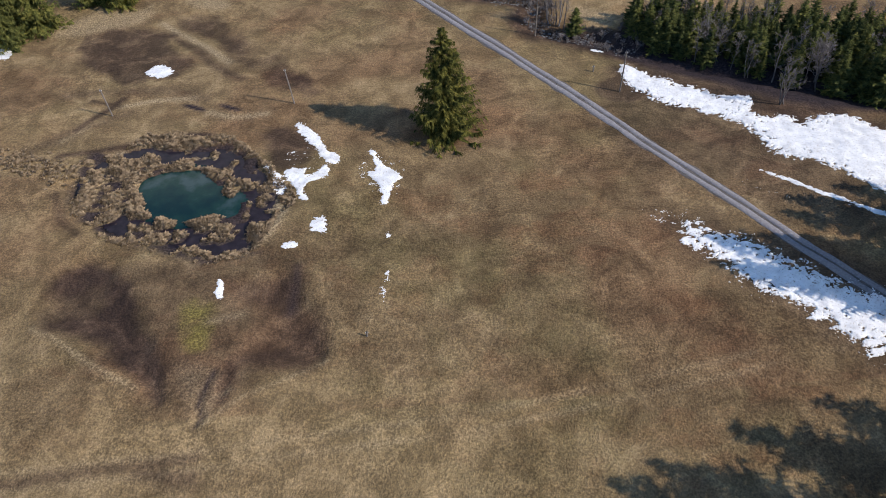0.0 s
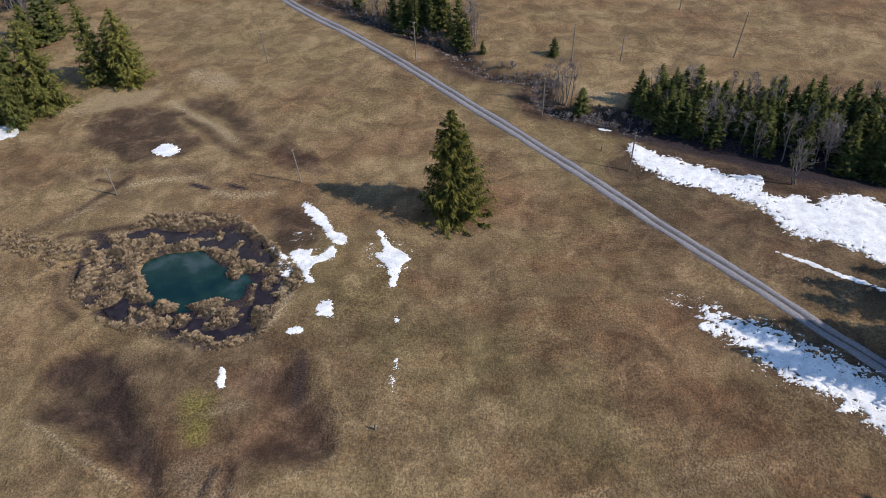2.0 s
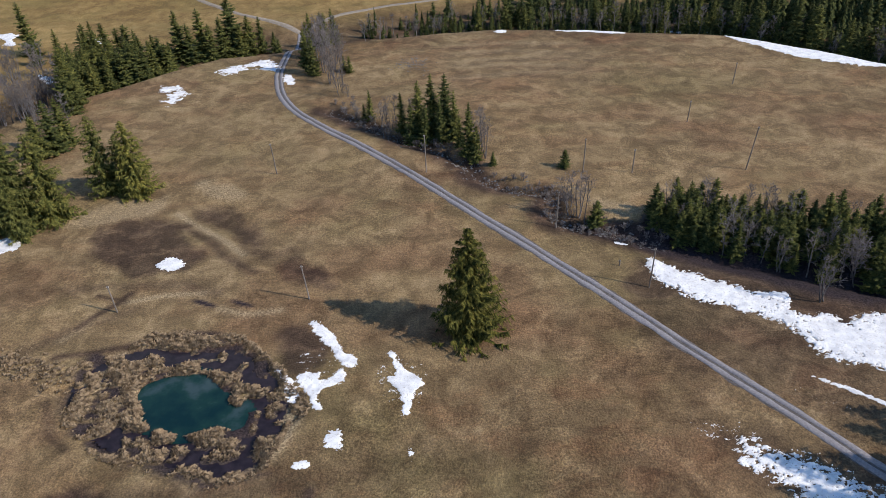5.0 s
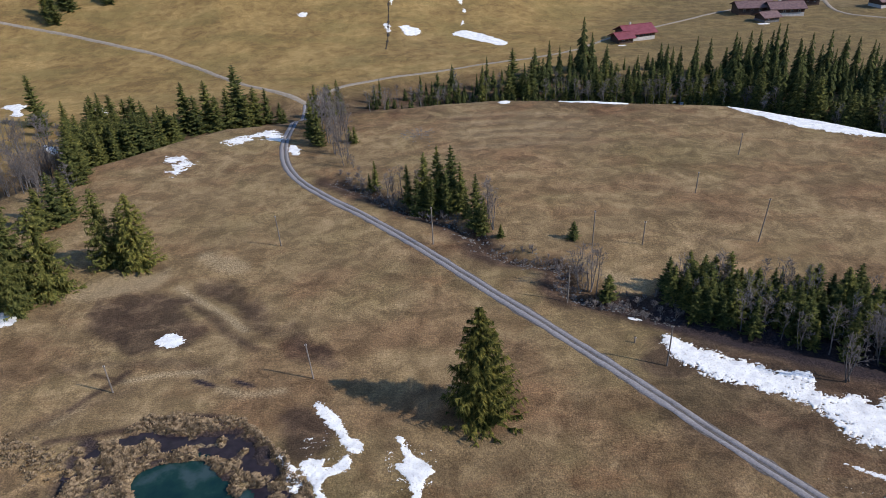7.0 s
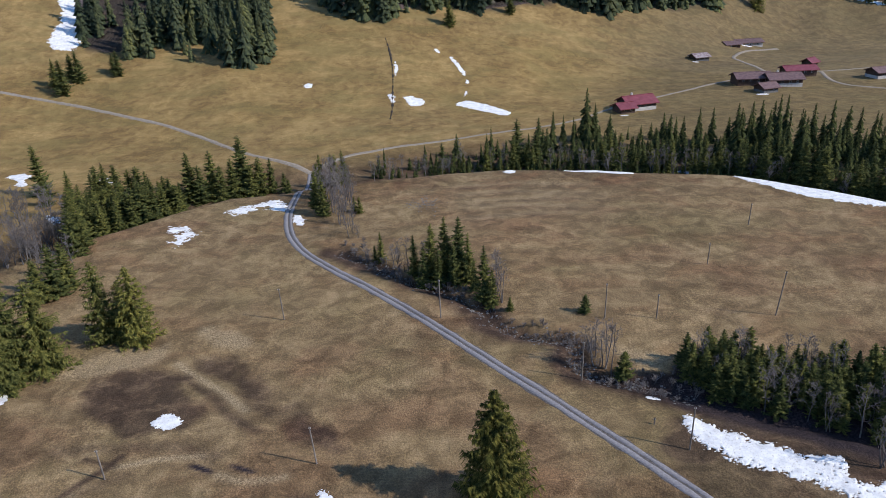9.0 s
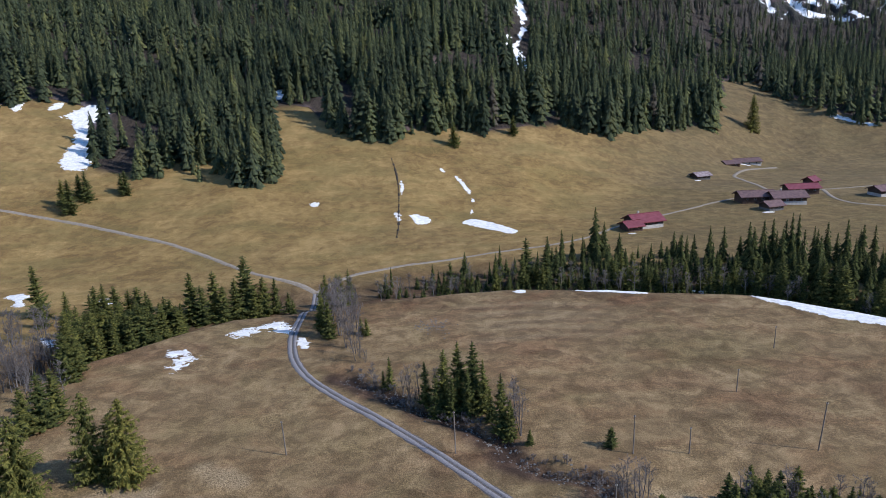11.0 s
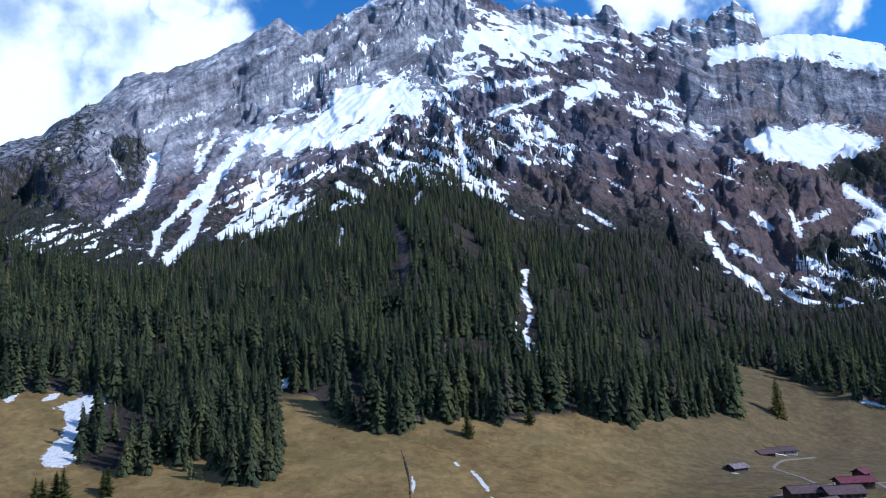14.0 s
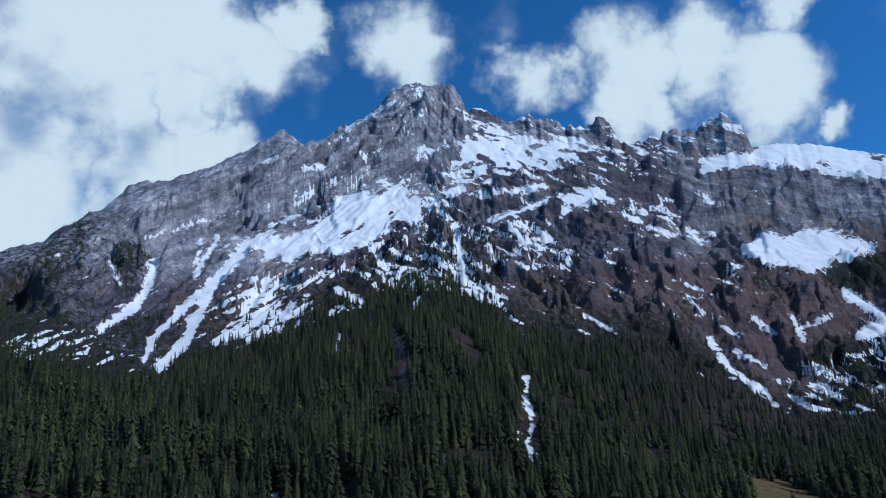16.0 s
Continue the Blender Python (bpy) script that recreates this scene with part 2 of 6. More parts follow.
snowfield([(1.5, 25.0), (3.3, 25.2), (4.3, 25.4), (4.6, 25.0), (3.7, 24.5), (2.7, 23.9), (1.5, 24.0), (1.8, 24.5)])
snowfield([(17.3, 23.6), (19.1, 23.0), (20.4, 22.2), (21.6, 21.6), (23.0, 21.8), (24.0, 21.3), (24.8, 20.6), (24.9, 20.1), (26.7, 20.2), (28.7, 20.2), (29.1, 19.9), (30.7, 19.7), (32.9, 19.0), (33.5, 18.4), (34.0, 17.9), (34.9, 18.0), (37.2, 17.2), (41, 15.4), (41, 17.2),
           (37.5, 18.9), (36.3, 19.7), (34.7, 20.6), (32.9, 21.2), (30.2, 21.8), (29.0, 21.6), (28.2, 21.5), (26.5, 21.5), (24.7, 21.5), (23.1, 22.2), (21.3, 22.2), (19.1, 23.3)])
snowfield([(26.9, 14.7), (27.9, 14.7), (28.5, 15.4), (29.4, 14.9), (30.5, 14.6), (30.9, 14.9), (31.6, 14.5), (32.4, 14.7), (33.7, 14.1), (35.0, 13.4), (35.8, 12.7), (34.5, 12.3), (33.0, 12.2), (32.2, 11.9), (31.2, 11.5), (30.4, 12.0), (29.3, 12.4), (28.3, 13.2), (27.2, 13.8)])
snowfield([(13.4, 20.6), (15.5, 20.6), (16.9, 20.8), (18.3, 19.1), (16.3, 19.4), (13.8, 18.5)])
chute([(7.7, 18.9), (12.6, 20.0)], 0.38)
chute([(9.8, 21.0), (12.2, 21.2)], 0.42)
chute([(-10.8, 18.9), (-5.2, 21.2)], 0.25)
chute([(-12.5, 17.5), (-14.2, 15.3), (-15.4, 14.0), (-16.2, 11.8), (-17.1, 9.7), (-18.8, 8.0)], 0.83)
chute([(-15.9, 13.8), (-18.2, 11.4), (-19.3, 10.1), (-19.9, 8.4)], 0.50)
chute([(-19.5, 15.8), (-19.9, 13.8), (-20.7, 12.4), (-22.8, 10.8)], 0.58)
chute([(-22.8, 15.6), (-21.7, 14.0)], 0.25)
chute([(-16.2, 17.6), (-16.6, 15.7)], 0.33)
chute([(-15.0, 17.9), (-16.5, 14.8)], 0.38)
chute([(-12.8, 11.4), (-14.9, 9.7)], 0.33)
chute([(-11.1, 11.8), (-14.0, 9.9)], 0.46)
chute([(-8.9, 12.7), (-12.3, 9.9)], 0.46)
chute([(4.6, 18.6), (4.9, 16.3), (5.0, 14.0)], 0.54)
chute([(-5.3, 10.4), (-5.6, 8.9)], 0.25)
chute([(-5.3, 13.8), (-3.5, 12.8)], 0.58)
chute([(1.2, 12.9), (0.9, 12.0)], 0.42)
chute([(20.5, 16.9), (22.3, 16.0)], 0.33)
chute([(23.2, 16.3), (23.9, 15.4), (25.0, 15.7)], 0.38)
chute([(22.2, 11.3), (24.0, 9.6), (25.7, 7.7)], 0.25)
chute([(23.6, 7.9), (24.6, 5.7), (26.6, 3.9), (27.2, 2.7)], 0.46)
chute([(25.2, 6.9), (27.3, 5.5)], 0.33)
chute([(26.8, 9.2), (28.1, 7.8)], 0.33)
chute([(29.4, 8.9), (30.0, 7.2)], 0.38)
chute([(30.0, 8.0), (31.9, 8.5)], 0.33)
chute([(33.3, 9.9), (35.2, 8.0)], 0.58)
chute([(33.7, 7.1), (35.1, 7.5), (36.9, 7.8)], 1.04)
chute([(14.8, 10.6), (16.8, 9.1)], 0.21)
for line in ([(9.5, 6.2), (9.3, 5.2)], [(9.3, 4.7), (9.5, 3.1)], [(9.6, 2.5), (9.2, 1.5)], [(9.0, 1.0), (9.6, 0.2)], [(9.9, -0.2), (9.3, -1.0)], [(8.6, 2.0), (8.5, 1.5)]):
    chute(line, 0.5)
chute([(-4.4, 26.6), (-0.6, 28.5)], 0.25)
chute([(-8.0, 23.5), (-6.6, 23.6)], 0.46)
chute([(-13.5, 19.9), (-16.7, 18.9), (-20.2, 17.6)], 0.21)
chute([(13.5, 15.6), (13.9, 14.7)], 0.33)
chute([(10.0, 17.3), (11.7, 16.2)], 0.38)
chute([(-0.6, 15.7), (3.6, 14.6)], 0.33)
snowfield([(-21.2, 2.6), (-20.6, 3.2), (-20.2, 3.3), (-20.7, 2.6)])
snowfield([(-16.9, 1.5), (-16.2, 2.2), (-15.0, 2.1), (-15.7, 1.4)])
snowfield([(-10.7, -2.0), (-10.3, -1.2), (-9.5, -1.4), (-9.8, -2.2)])
snowfield([(-12.2, 0.9), (-11.8, 1.3), (-10.6, 1.1), (-10.9, 0.7)])
# bare ribs that cut through the snow
RIBS = [([(11.3, 24.0), (12.1, 24.4), (13.1, 24.6)], 0.20), ([(11.3, 24.0), (11.7, 23.2), (12.7, 22.8)], 0.24), ([(7.2, 24.1), (8.1, 23.4), (7.8, 22.5), (6.8, 22.1)], 0.30), ([(5.4, 23.1), (6.6, 23.5), (7.4, 23.6)], 0.20), ([(4.2, 23.6), (4.9, 23.1), (4.3, 22.3)], 0.24),
        ([(8.4, 21.7), (9.4, 22.1), (10.9, 22.4)], 0.16), ([(9.1, 24.2), (9.6, 23.2)], 0.14), ([(7.3, 25.9), (8.0, 25.2)], 0.16), ([(0.4, 22.9), (0.9, 21.3)], 0.30), ([(-0.8, 22.0), (-1.8, 21.4)], 0.26), ([(1.6, 22.2), (1.2, 21.5)], 0.12), ([(-3.3, 18.9), (-5.2, 18.0)], 0.14),
        ([(-0.9, 19.9), (-0.4, 19.2)], 0.16), ([(5.2, 22.4), (6.4, 22.6)], 0.16), ([(14.0, 23.8), (16.0, 23.4)], 0.10), ([(3.6, 21.6), (5.6, 22.0)], 0.12)]
# woods that climb the flanks
HIGH_WOODS = [([(-29.6, 13.6), (-27.4, 16.2), (-25.4, 18.4), (-23.6, 19.4), (-24.1, 17.3), (-25.1, 15.2), (-26.0, 13.1), (-27.3, 11.5), (-29.1, 9.8)], 0.5), ([(-23.0, 17.0), (-20.6, 17.6), (-20.0, 15.1), (-21.5, 12.9), (-22.8, 14.9)], 0.6),
              ([(31.4, 11.5), (32.2, 11.9), (33.4, 12.3), (34.5, 12.4), (36.2, 12.6), (40, 12.0), (39, 9.4), (35.5, 9.6), (34.0, 10.0), (32.7, 10.8)], 0.9), ([(30.2, 7.0), (32.0, 7.1), (34.9, 6.5), (40, 6.0), (40, 0.5), (33.7, 0.7), (31.9, 3.0), (31.4, 4.2), (29.5, 5.2)], 0.9),
              ([(21, 10.2), (25, 8.4), (27, 6.3), (25, 5.2), (22, 7.4)], 0.25), ([(27.0, 13.4), (29.0, 12.0), (30.8, 10.8), (29.5, 9.5), (27, 11.5)], 0.45), ([(-21, 11.8), (-17.5, 12.5), (-17.5, 9.5), (-20.5, 8.5), (-26, 7.5), (-27, 9.5)], 0.5),
              ([(-17, 11.5), (-14.5, 13), (-13.5, 11.5), (-15, 9.8)], 0.5), ([(-6, 17.0), (3.5, 18.0), (9, 18.0), (9, 14), (5, 13.5), (-4, 13)], 0.42), ([(9, 18.5), (14, 18), (17, 12), (12, 10), (9, 13)], 0.25)]
EARTH_GULLY = [(-0.8, 10.3), (-0.3, 8.0), (-0.1, 5.4), (1.0, 3.6), (2.4, 1.4), (2.6, -1.0)]
SCREE = [(6.7, 12.6), (8.0, 11.1), (8.9, 10.2), (10.1, 9.2)]
CLEAR = [[(-26.9, -2.2), (-24.2, -1.4), (-22.5, -2.1), (-23.2, -2.9), (-24.5, -3.7), (-24.9, -7.1), (-27.7, -6.8), (-27.6, -5.3), (-26.1, -4.0)]]


def facets(x, y, k=0):
    """Tilted plates with sharp edges between them, about -1 to 1: the blocks of a rock face."""
    xi, yi = np.floor(x).astype(int), np.floor(y).astype(int)
    d1, d2 = np.full(x.shape, 9.0), np.full(x.shape, 9.0)
    h1 = np.zeros(x.shape)
    for i in (-1, 0, 1):
        for j in (-1, 0, 1):
            cx, cy = xi + i, yi + j
            a, b = LATTICE[k][cx & 255, cy & 255], LATTICE[(k + 1) % 8][cx & 255, cy & 255]
            dx, dy = x - (cx + a), y - (cy + b)
            d = dx * dx + dy * dy
            h = 1.4 * (LATTICE[(k + 2) % 8][cx & 255, cy & 255] - 0.5) + 1.5 * (a - 0.5) * dy + 1.5 * (b - 0.5) * dx
            nearer = d < d1
            d2 = np.where(nearer, d1, np.minimum(d2, d))
            h1 = np.where(nearer, h, h1)
            d1 = np.where(nearer, d, d1)
    return h1 * step(0.0, 0.10, np.sqrt(d2) - np.sqrt(d1))


MASK_B, MASK_E = np.arange(-47, 47.01, 0.2), np.arange(5, 31.01, 0.2)


def make_snow_mask():
    gb, ge = np.meshgrid(MASK_B, MASK_E, indexing="ij")
    m = np.full(gb.shape, -3.0)
    for pts in SNOWFIELDS:
        if max(q[1] for q in pts) > 6:
            m = np.maximum(m, inside(pts, gb, ge, 1))
    for pts, wide in CHUTES:
        if max(q[1] for q in pts) > 7:
            m = np.maximum(m, wide * 0.5 - along(pts, gb, ge))
    return step(-0.5, 0.3, m)


SNOW_MASK = make_snow_mask()


def snowy(b, e):
    i = np.clip((b - MASK_B[0]) / 0.2, 0, len(MASK_B) - 1).astype(int)
    j = np.clip((e - MASK_E[0]) / 0.2, 0, len(MASK_E) - 1).astype(int)
    return SNOW_MASK[i, j] * (e > 5)


def bedding(b, e):
    """The rock's beds and ledges: they fall to the west of the summit and to the east beyond it."""
    dip = np.radians(26 - 52 * step(1, 10, b))
    along_bed, across = b * np.cos(dip) + e * np.sin(dip), e * np.cos(dip) - b * np.sin(dip)
    across = across + 0.5 * fbm(b * 0.25, e * 0.25, 3, 4)
    return fbm(along_bed * 0.22, across * 1.5, 4, 6, 0.6)


def height(x, y):
    """Height of the land."""
    x, y = np.asarray(x, float), np.asarray(y, float)
    b, r = polar(x, y)
    z = profile(b, r)
    # gullies and ribs that run down the fall line, crags above the wood
    crag = step(900, 1500, r) * (1 - (0.82 - 0.3 * step(7, 10, b)) * step(-260, -20, r - at(TOP_RANGE, b)))
    e = np.degrees(np.arctan2(z - LOOKOUT[2], np.maximum(r, 1.0)))
    slant = 0.8 - 1.6 * step(1, 12, b)
    bb = b - slant * (e - 18) + 1.2 * fbm(b * 0.15, r * 0.004, 3, 2)
    dip = np.radians(26 - 52 * step(1, 10, b))
    pb, qe = b * np.cos(dip) + e * np.sin(dip), e * np.cos(dip) - b * np.sin(dip)
    warp = 0.35 * fbm(b * 0.5, e * 0.5, 3, 2)
    calm = 1 - 0.82 * snowy(b, e)
    slab = 1 - 0.55 * step(-7, -11, b) * step(14, 17, e)
    z = z + crag * calm * (62 * (ridged(bb * 0.33, r * 0.0010, 3, 1) - 0.6) + 22 * slab * (ridged(bb * 1.3, r * 0.004, 4, 3) - 0.6))
    z = z + crag * calm * (slab + 0.9 * (1 - slab)) * 46 * facets(pb * 0.16 + warp, qe * 0.36 + warp, 1)
    z = z + crag * calm * 55 * step(17, 21, b) * step(13.5, 15, e) * (ridged(b * 0.75 + 0.3 * warp, e * 0.05, 3, 2) - 0.6)
    z = z + crag * calm * slab * (13 * facets(pb * 0.6 + warp, qe * 1.7 + warp, 3) + 6 * facets(pb * 1.8 + 2 * warp, qe * 4.6, 4) + 2.5 * fbm(x * 0.1, y * 0.1, 3, 2, 0.75))
    z = z + crag * calm * (20 * bedding(b, e) + 10 * bedding(b * 2.6 + 4, e * 2.6))
    z = z + step(330, 700, r) * (1 - crag) * (9 * fbm(x * 0.008, y * 0.008, 3, 4) + 20 * step(420, 760, r) * (ridged(b * 0.16 + 0.3, r * 0.0014, 2, 5) - 0.62))
    # the meadow's swells
    z = z + (1 - step(400, 900, r)) * (0.45 * fbm(x * 0.02, y * 0.02, 3, 1) + 0.12 * fbm(x * 0.15, y * 0.15, 3, 2))
    # the stream cut beyond the crest
    d = y - at(CREST, x)
    z = z - 4.5 * step(0, 16, d) * (1 - step(24, 48, d)) * (1 - step(300, 420, r))
    return z


def hummock(x, y):
    """Sedge hummocks and the wet gaps between them round the pond."""
    return 0.75 * fbm(x * 0.42, y * 0.5, 3, 6) + 0.25 * fbm(x * 0.13, y * 0.13, 2, 2) + 0.1


def carve(x, y, z):
    """Small hollows close by: pond, ring ditch, brook, rills."""
    near = (np.abs(x) < 150) & (y > 20) & (y < 210)
    if not near.any():
        return z
    xs, ys, zs = x[near], y[near], z[near].copy()
    flat = step(-6, 4, inside(POND_RING, xs, ys))
    zs = zs * (1 - flat) + 0.0 * flat
    wob = 0.9 * fbm(xs * 0.35, ys * 0.35, 3, 3)
    zs -= 1.3 * step(-0.6, 1.2, inside(POND, xs, ys, 1) + 0.7 * wob)
    ring = inside(POND_RING, xs, ys)
    moat = np.exp(-((ring - 3.6 + 3.2 * wob) / 2.1) ** 2) * step(0.30, 0.55, vnoise(xs * 0.13, ys * 0.13, 4) + 0.10)
    zs -= 0.75 * moat
    zs += 0.42 * step(-1, 2, ring) * np.clip(hummock(xs, ys), -0.5, 0.9)
    zs -= 1.3 * np.exp(-(along(BROOK, xs, ys) / 2.6) ** 2) * (1 + 0.3 * fbm(xs * 0.3, ys * 0.3, 2, 1))
    zs -= 0.9 * step(-1.0, 3.5, np.maximum(inside(LEFT_BOG, xs, ys), inside(RIGHT_BOG, xs, ys)) + wob)
    for bank in BANKS:
        zs += 0.15 * np.exp(-(along(bank, xs, ys) / 0.8) ** 2)
    zs -= 0.35 * np.exp(-(along(RILL, xs, ys) / 0.45) ** 2)
    z = z.copy()
    z[near] = zs
    return z


def ground(x, y):
    x, y = np.atleast_1d(np.asarray(x, float)), np.atleast_1d(np.asarray(y, float))
    return carve(x, y, height(x, y))


def ground1(x, y):
    return float(ground(x, y)[0])


def place(bearing, rise, lo=250.0, hi=3200.0):
    """Where a sight line from the lookout meets the land."""
    r = np.arange(lo, hi, 1.0)
    x, y = LOOKOUT[0] + r * math.sin(radians(bearing)), LOOKOUT[1] + r * math.cos(radians(bearing))
    z = height(x, y)
    hit = np.nonzero(z > LOOKOUT[2] + r * math.tan(radians(rise)))[0]
    i = hit[0] if len(hit) else len(r) - 1
    return float(x[i]), float(y[i]), float(z[i])

# ---- materials ----
class Nodes:
    """A material with a Principled surface, and short ways to add nodes to it."""

    def __init__(self, name, rough=0.9, spec=0.3):
        self.m = bpy.data.materials.new(name)
        self.m.use_nodes = True
        self.t = self.m.node_tree
        self.p = next(n for n in self.t.nodes if n.type == "BSDF_PRINCIPLED")
        self.p.inputs["Roughness"].default_value = rough
        self.p.inputs["Specular IOR Level"].default_value = spec
        self.geo = self.t.nodes.new("ShaderNodeNewGeometry")

    def link(self, a, b):
        self.t.links.new(a, b)

    def noise(self, scale, detail=4, rough=0.55, stretch=(1, 1, 1), turn=0.0, warp=0.0):
        mp = self.t.nodes.new("ShaderNodeMapping")
        mp.inputs["Scale"].default_value = stretch
        mp.inputs["Rotation"].default_value = (0, 0, radians(turn))
        self.link(self.geo.outputs["Position"], mp.inputs[0])
        n = self.t.nodes.new("ShaderNodeTexNoise")
        n.inputs["Scale"].default_value, n.inputs["Detail"].default_value, n.inputs["Roughness"].default_value = scale, detail, rough
        n.inputs["Distortion"].default_value = warp
        self.link(mp.outputs[0], n.inputs["Vector"])
        return n.outputs["Fac"]

    def laid(self, name, scale, detail, rough, stretch, warp=0.0):
        """Noise laid out by a stored vector instead of by place."""
        a = self.t.nodes.new("ShaderNodeAttribute")
        a.attribute_name = name
        mp = self.t.nodes.new("ShaderNodeMapping")
        mp.inputs["Scale"].default_value = stretch
        self.link(a.outputs["Vector"], mp.inputs[0])
        n = self.t.nodes.new("ShaderNodeTexNoise")
        n.inputs["Scale"].default_value, n.inputs["Detail"].default_value, n.inputs["Roughness"].default_value = scale, detail, rough
        n.inputs["Distortion"].default_value = warp
        self.link(mp.outputs[0], n.inputs["Vector"])
        return n.outputs["Fac"]

    def attr(self, name):
        n = self.t.nodes.new("ShaderNodeAttribute")
        n.attribute_name = name
        return n.outputs["Fac"]

    def rand(self):
        return self.geo.outputs["Random Per Island"]

    def objrand(self):
        return self.t.nodes.new("ShaderNodeObjectInfo").outputs["Random"]

    def calc(self, op, a, b=0.0, clamp=False):
        n = self.t.nodes.new("ShaderNodeMath")
        n.operation, n.use_clamp = op, clamp
        for k, v in ((0, a), (1, b)):
            if isinstance(v, (int, float)):
                n.inputs[k].default_value = v
            else:
                self.link(v, n.inputs[k])
        return n.outputs[0]

    def between(self, v, lo, hi, a=0.0, b=1.0):
        n = self.t.nodes.new("ShaderNodeMapRange")
        n.inputs["From Min"].default_value, n.inputs["From Max"].default_value = lo, hi
        n.inputs["To Min"].default_value, n.inputs["To Max"].default_value = a, b
        self.link(v, n.inputs["Value"])
        return n.outputs[0]

    def ramp(self, v, *stops):
        n = self.t.nodes.new("ShaderNodeValToRGB")
        e = n.color_ramp.elements
        while len(e) < len(stops):
            e.new(0.5)
        for k, (pos, c) in enumerate(stops):
            e[k].position, e[k].color = pos, (*c, 1)
        self.link(v, n.inputs[0])
        return n.outputs[0]

    def mix(self, f, a, b, blend="MIX"):
        n = self.t.nodes.new("ShaderNodeMix")
        n.data_type, n.blend_type, n.clamp_factor = "RGBA", blend, True
        for k, v in ((0, f), (6, a), (7, b)):
            if isinstance(v, tuple):
                n.inputs[k].default_value = (*v, 1)
            elif isinstance(v, (int, float)):
                n.inputs[k].default_value = v
            else:
                self.link(v, n.inputs[k])
        return n.outputs[2]

    def bump(self, v, strength, distance):
        n = self.t.nodes.new("ShaderNodeBump")
        n.inputs["Strength"].default_value, n.inputs["Distance"].default_value = strength, distance
        self.link(v, n.inputs["Height"])
        self.link(n.outputs[0], self.p.inputs["Normal"])

    def done(self, colour, rough=None):
        if isinstance(colour, tuple):
            self.p.inputs["Base Color"].default_value = (*colour, 1)
        else:
            self.link(colour, self.p.inputs["Base Color"])
        if rough is not None:
            self.link(rough, self.p.inputs["Roughness"])
        return self.m


def meadow_colour(n, big, mid):
    """The fresher turf of the far meadow and the slope."""
    tone = n.calc("ADD", n.calc("MULTIPLY", big, 0.5), n.calc("MULTIPLY", mid, 0.5))
    c = n.ramp(tone, (0.40, (0.138, 0.088, 0.034)), (0.5, (0.212, 0.140, 0.054)), (0.60, (0.285, 0.194, 0.078)))
    c = n.mix(n.between(n.noise(0.05, 5, 0.65, stretch=(0.6, 1.4, 1), turn=20), 0.47, 0.60, 0, 0.5), c, (0.140, 0.110, 0.040))
    # Eastern turf darkens here, a cloud's shade put into the colour.
    return n.mix(n.calc("MULTIPLY", n.attr("dun_shade"), 0.6), c, n.ramp(mid, (0.4, (0.072, 0.056, 0.030)), (0.6, (0.120, 0.092, 0.048))))


def grass_material():
    n = Nodes("winter_grass", 0.95, 0.15)
    big, mid = n.noise(0.030, 6, 0.65), n.noise(0.20, 6, 0.65, warp=0.6)
    fine, tuft = n.noise(3.4, 2, 0.65), n.noise(6.0, 2, 0.6, stretch=(1, 0.6, 1))
    streak = n.noise(0.09, 6, 0.68, stretch=(0.45, 1.5, 1), turn=-12, warp=0.8)
    tone = n.calc("ADD", n.calc("ADD", n.calc("MULTIPLY", big, 0.46), n.calc("MULTIPLY", mid, 0.44)), n.calc("MULTIPLY", streak, 0.10))
    c = n.ramp(tone, (0.40, (0.078, 0.050, 0.026)), (0.46, (0.118, 0.079, 0.041)), (0.53, (0.172, 0.118, 0.062)), (0.60, (0.262, 0.186, 0.102)))
    rust = n.between(n.noise(0.055, 5, 0.65, stretch=(1, 1.7, 1), turn=30), 0.50, 0.62)
    c = n.mix(n.calc("MULTIPLY", rust, 0.6), c, n.ramp(mid, (0.4, (0.095, 0.048, 0.024)), (0.6, (0.175, 0.092, 0.046))))
    green = n.between(n.noise(0.026, 5, 0.65, turn=70), 0.50, 0.62)
    c = n.mix(n.calc("MULTIPLY", green, 0.5), c, n.ramp(mid, (0.4, (0.078, 0.064, 0.026)), (0.6, (0.130, 0.106, 0.044))))
    c = n.mix(n.calc("MULTIPLY", n.attr("tan"), 0.75), c, n.ramp(mid, (0.40, (0.172, 0.120, 0.060)), (0.60, (0.296, 0.208, 0.108))))
    c = n.mix(n.calc("MULTIPLY", n.attr("rust"), 0.8), c, n.ramp(mid, (0.4, (0.072, 0.036, 0.020)), (0.6, (0.165, 0.088, 0.048))))
    c = n.mix(n.attr("lush"), c, meadow_colour(n, big, mid))
    c = n.mix(n.calc("MULTIPLY", n.attr("pale"), 0.8), c, n.ramp(fine, (0.38, (0.200, 0.147, 0.086)), (0.62, (0.370, 0.285, 0.175))))
    c = n.mix(n.calc("MULTIPLY", n.attr("wet"), 1.0), c, n.ramp(mid, (0.42, (0.032, 0.020, 0.015)), (0.54, (0.058, 0.036, 0.025)), (0.64, (0.102, 0.066, 0.043))))
    c = n.mix(n.attr("moss"), c, n.ramp(fine, (0.4, (0.105, 0.092, 0.018)), (0.62, (0.165, 0.145, 0.030))))
    c = n.mix(n.attr("mud_or_shade"), c, n.ramp(fine, (0.4, (0.020, 0.015, 0.018)), (0.62, (0.035, 0.026, 0.028))))
    calm = n.calc("MULTIPLY", n.between(n.attr("lush"), 0.0, 1.0, 1.0, 0.30), n.attr("tussock"))
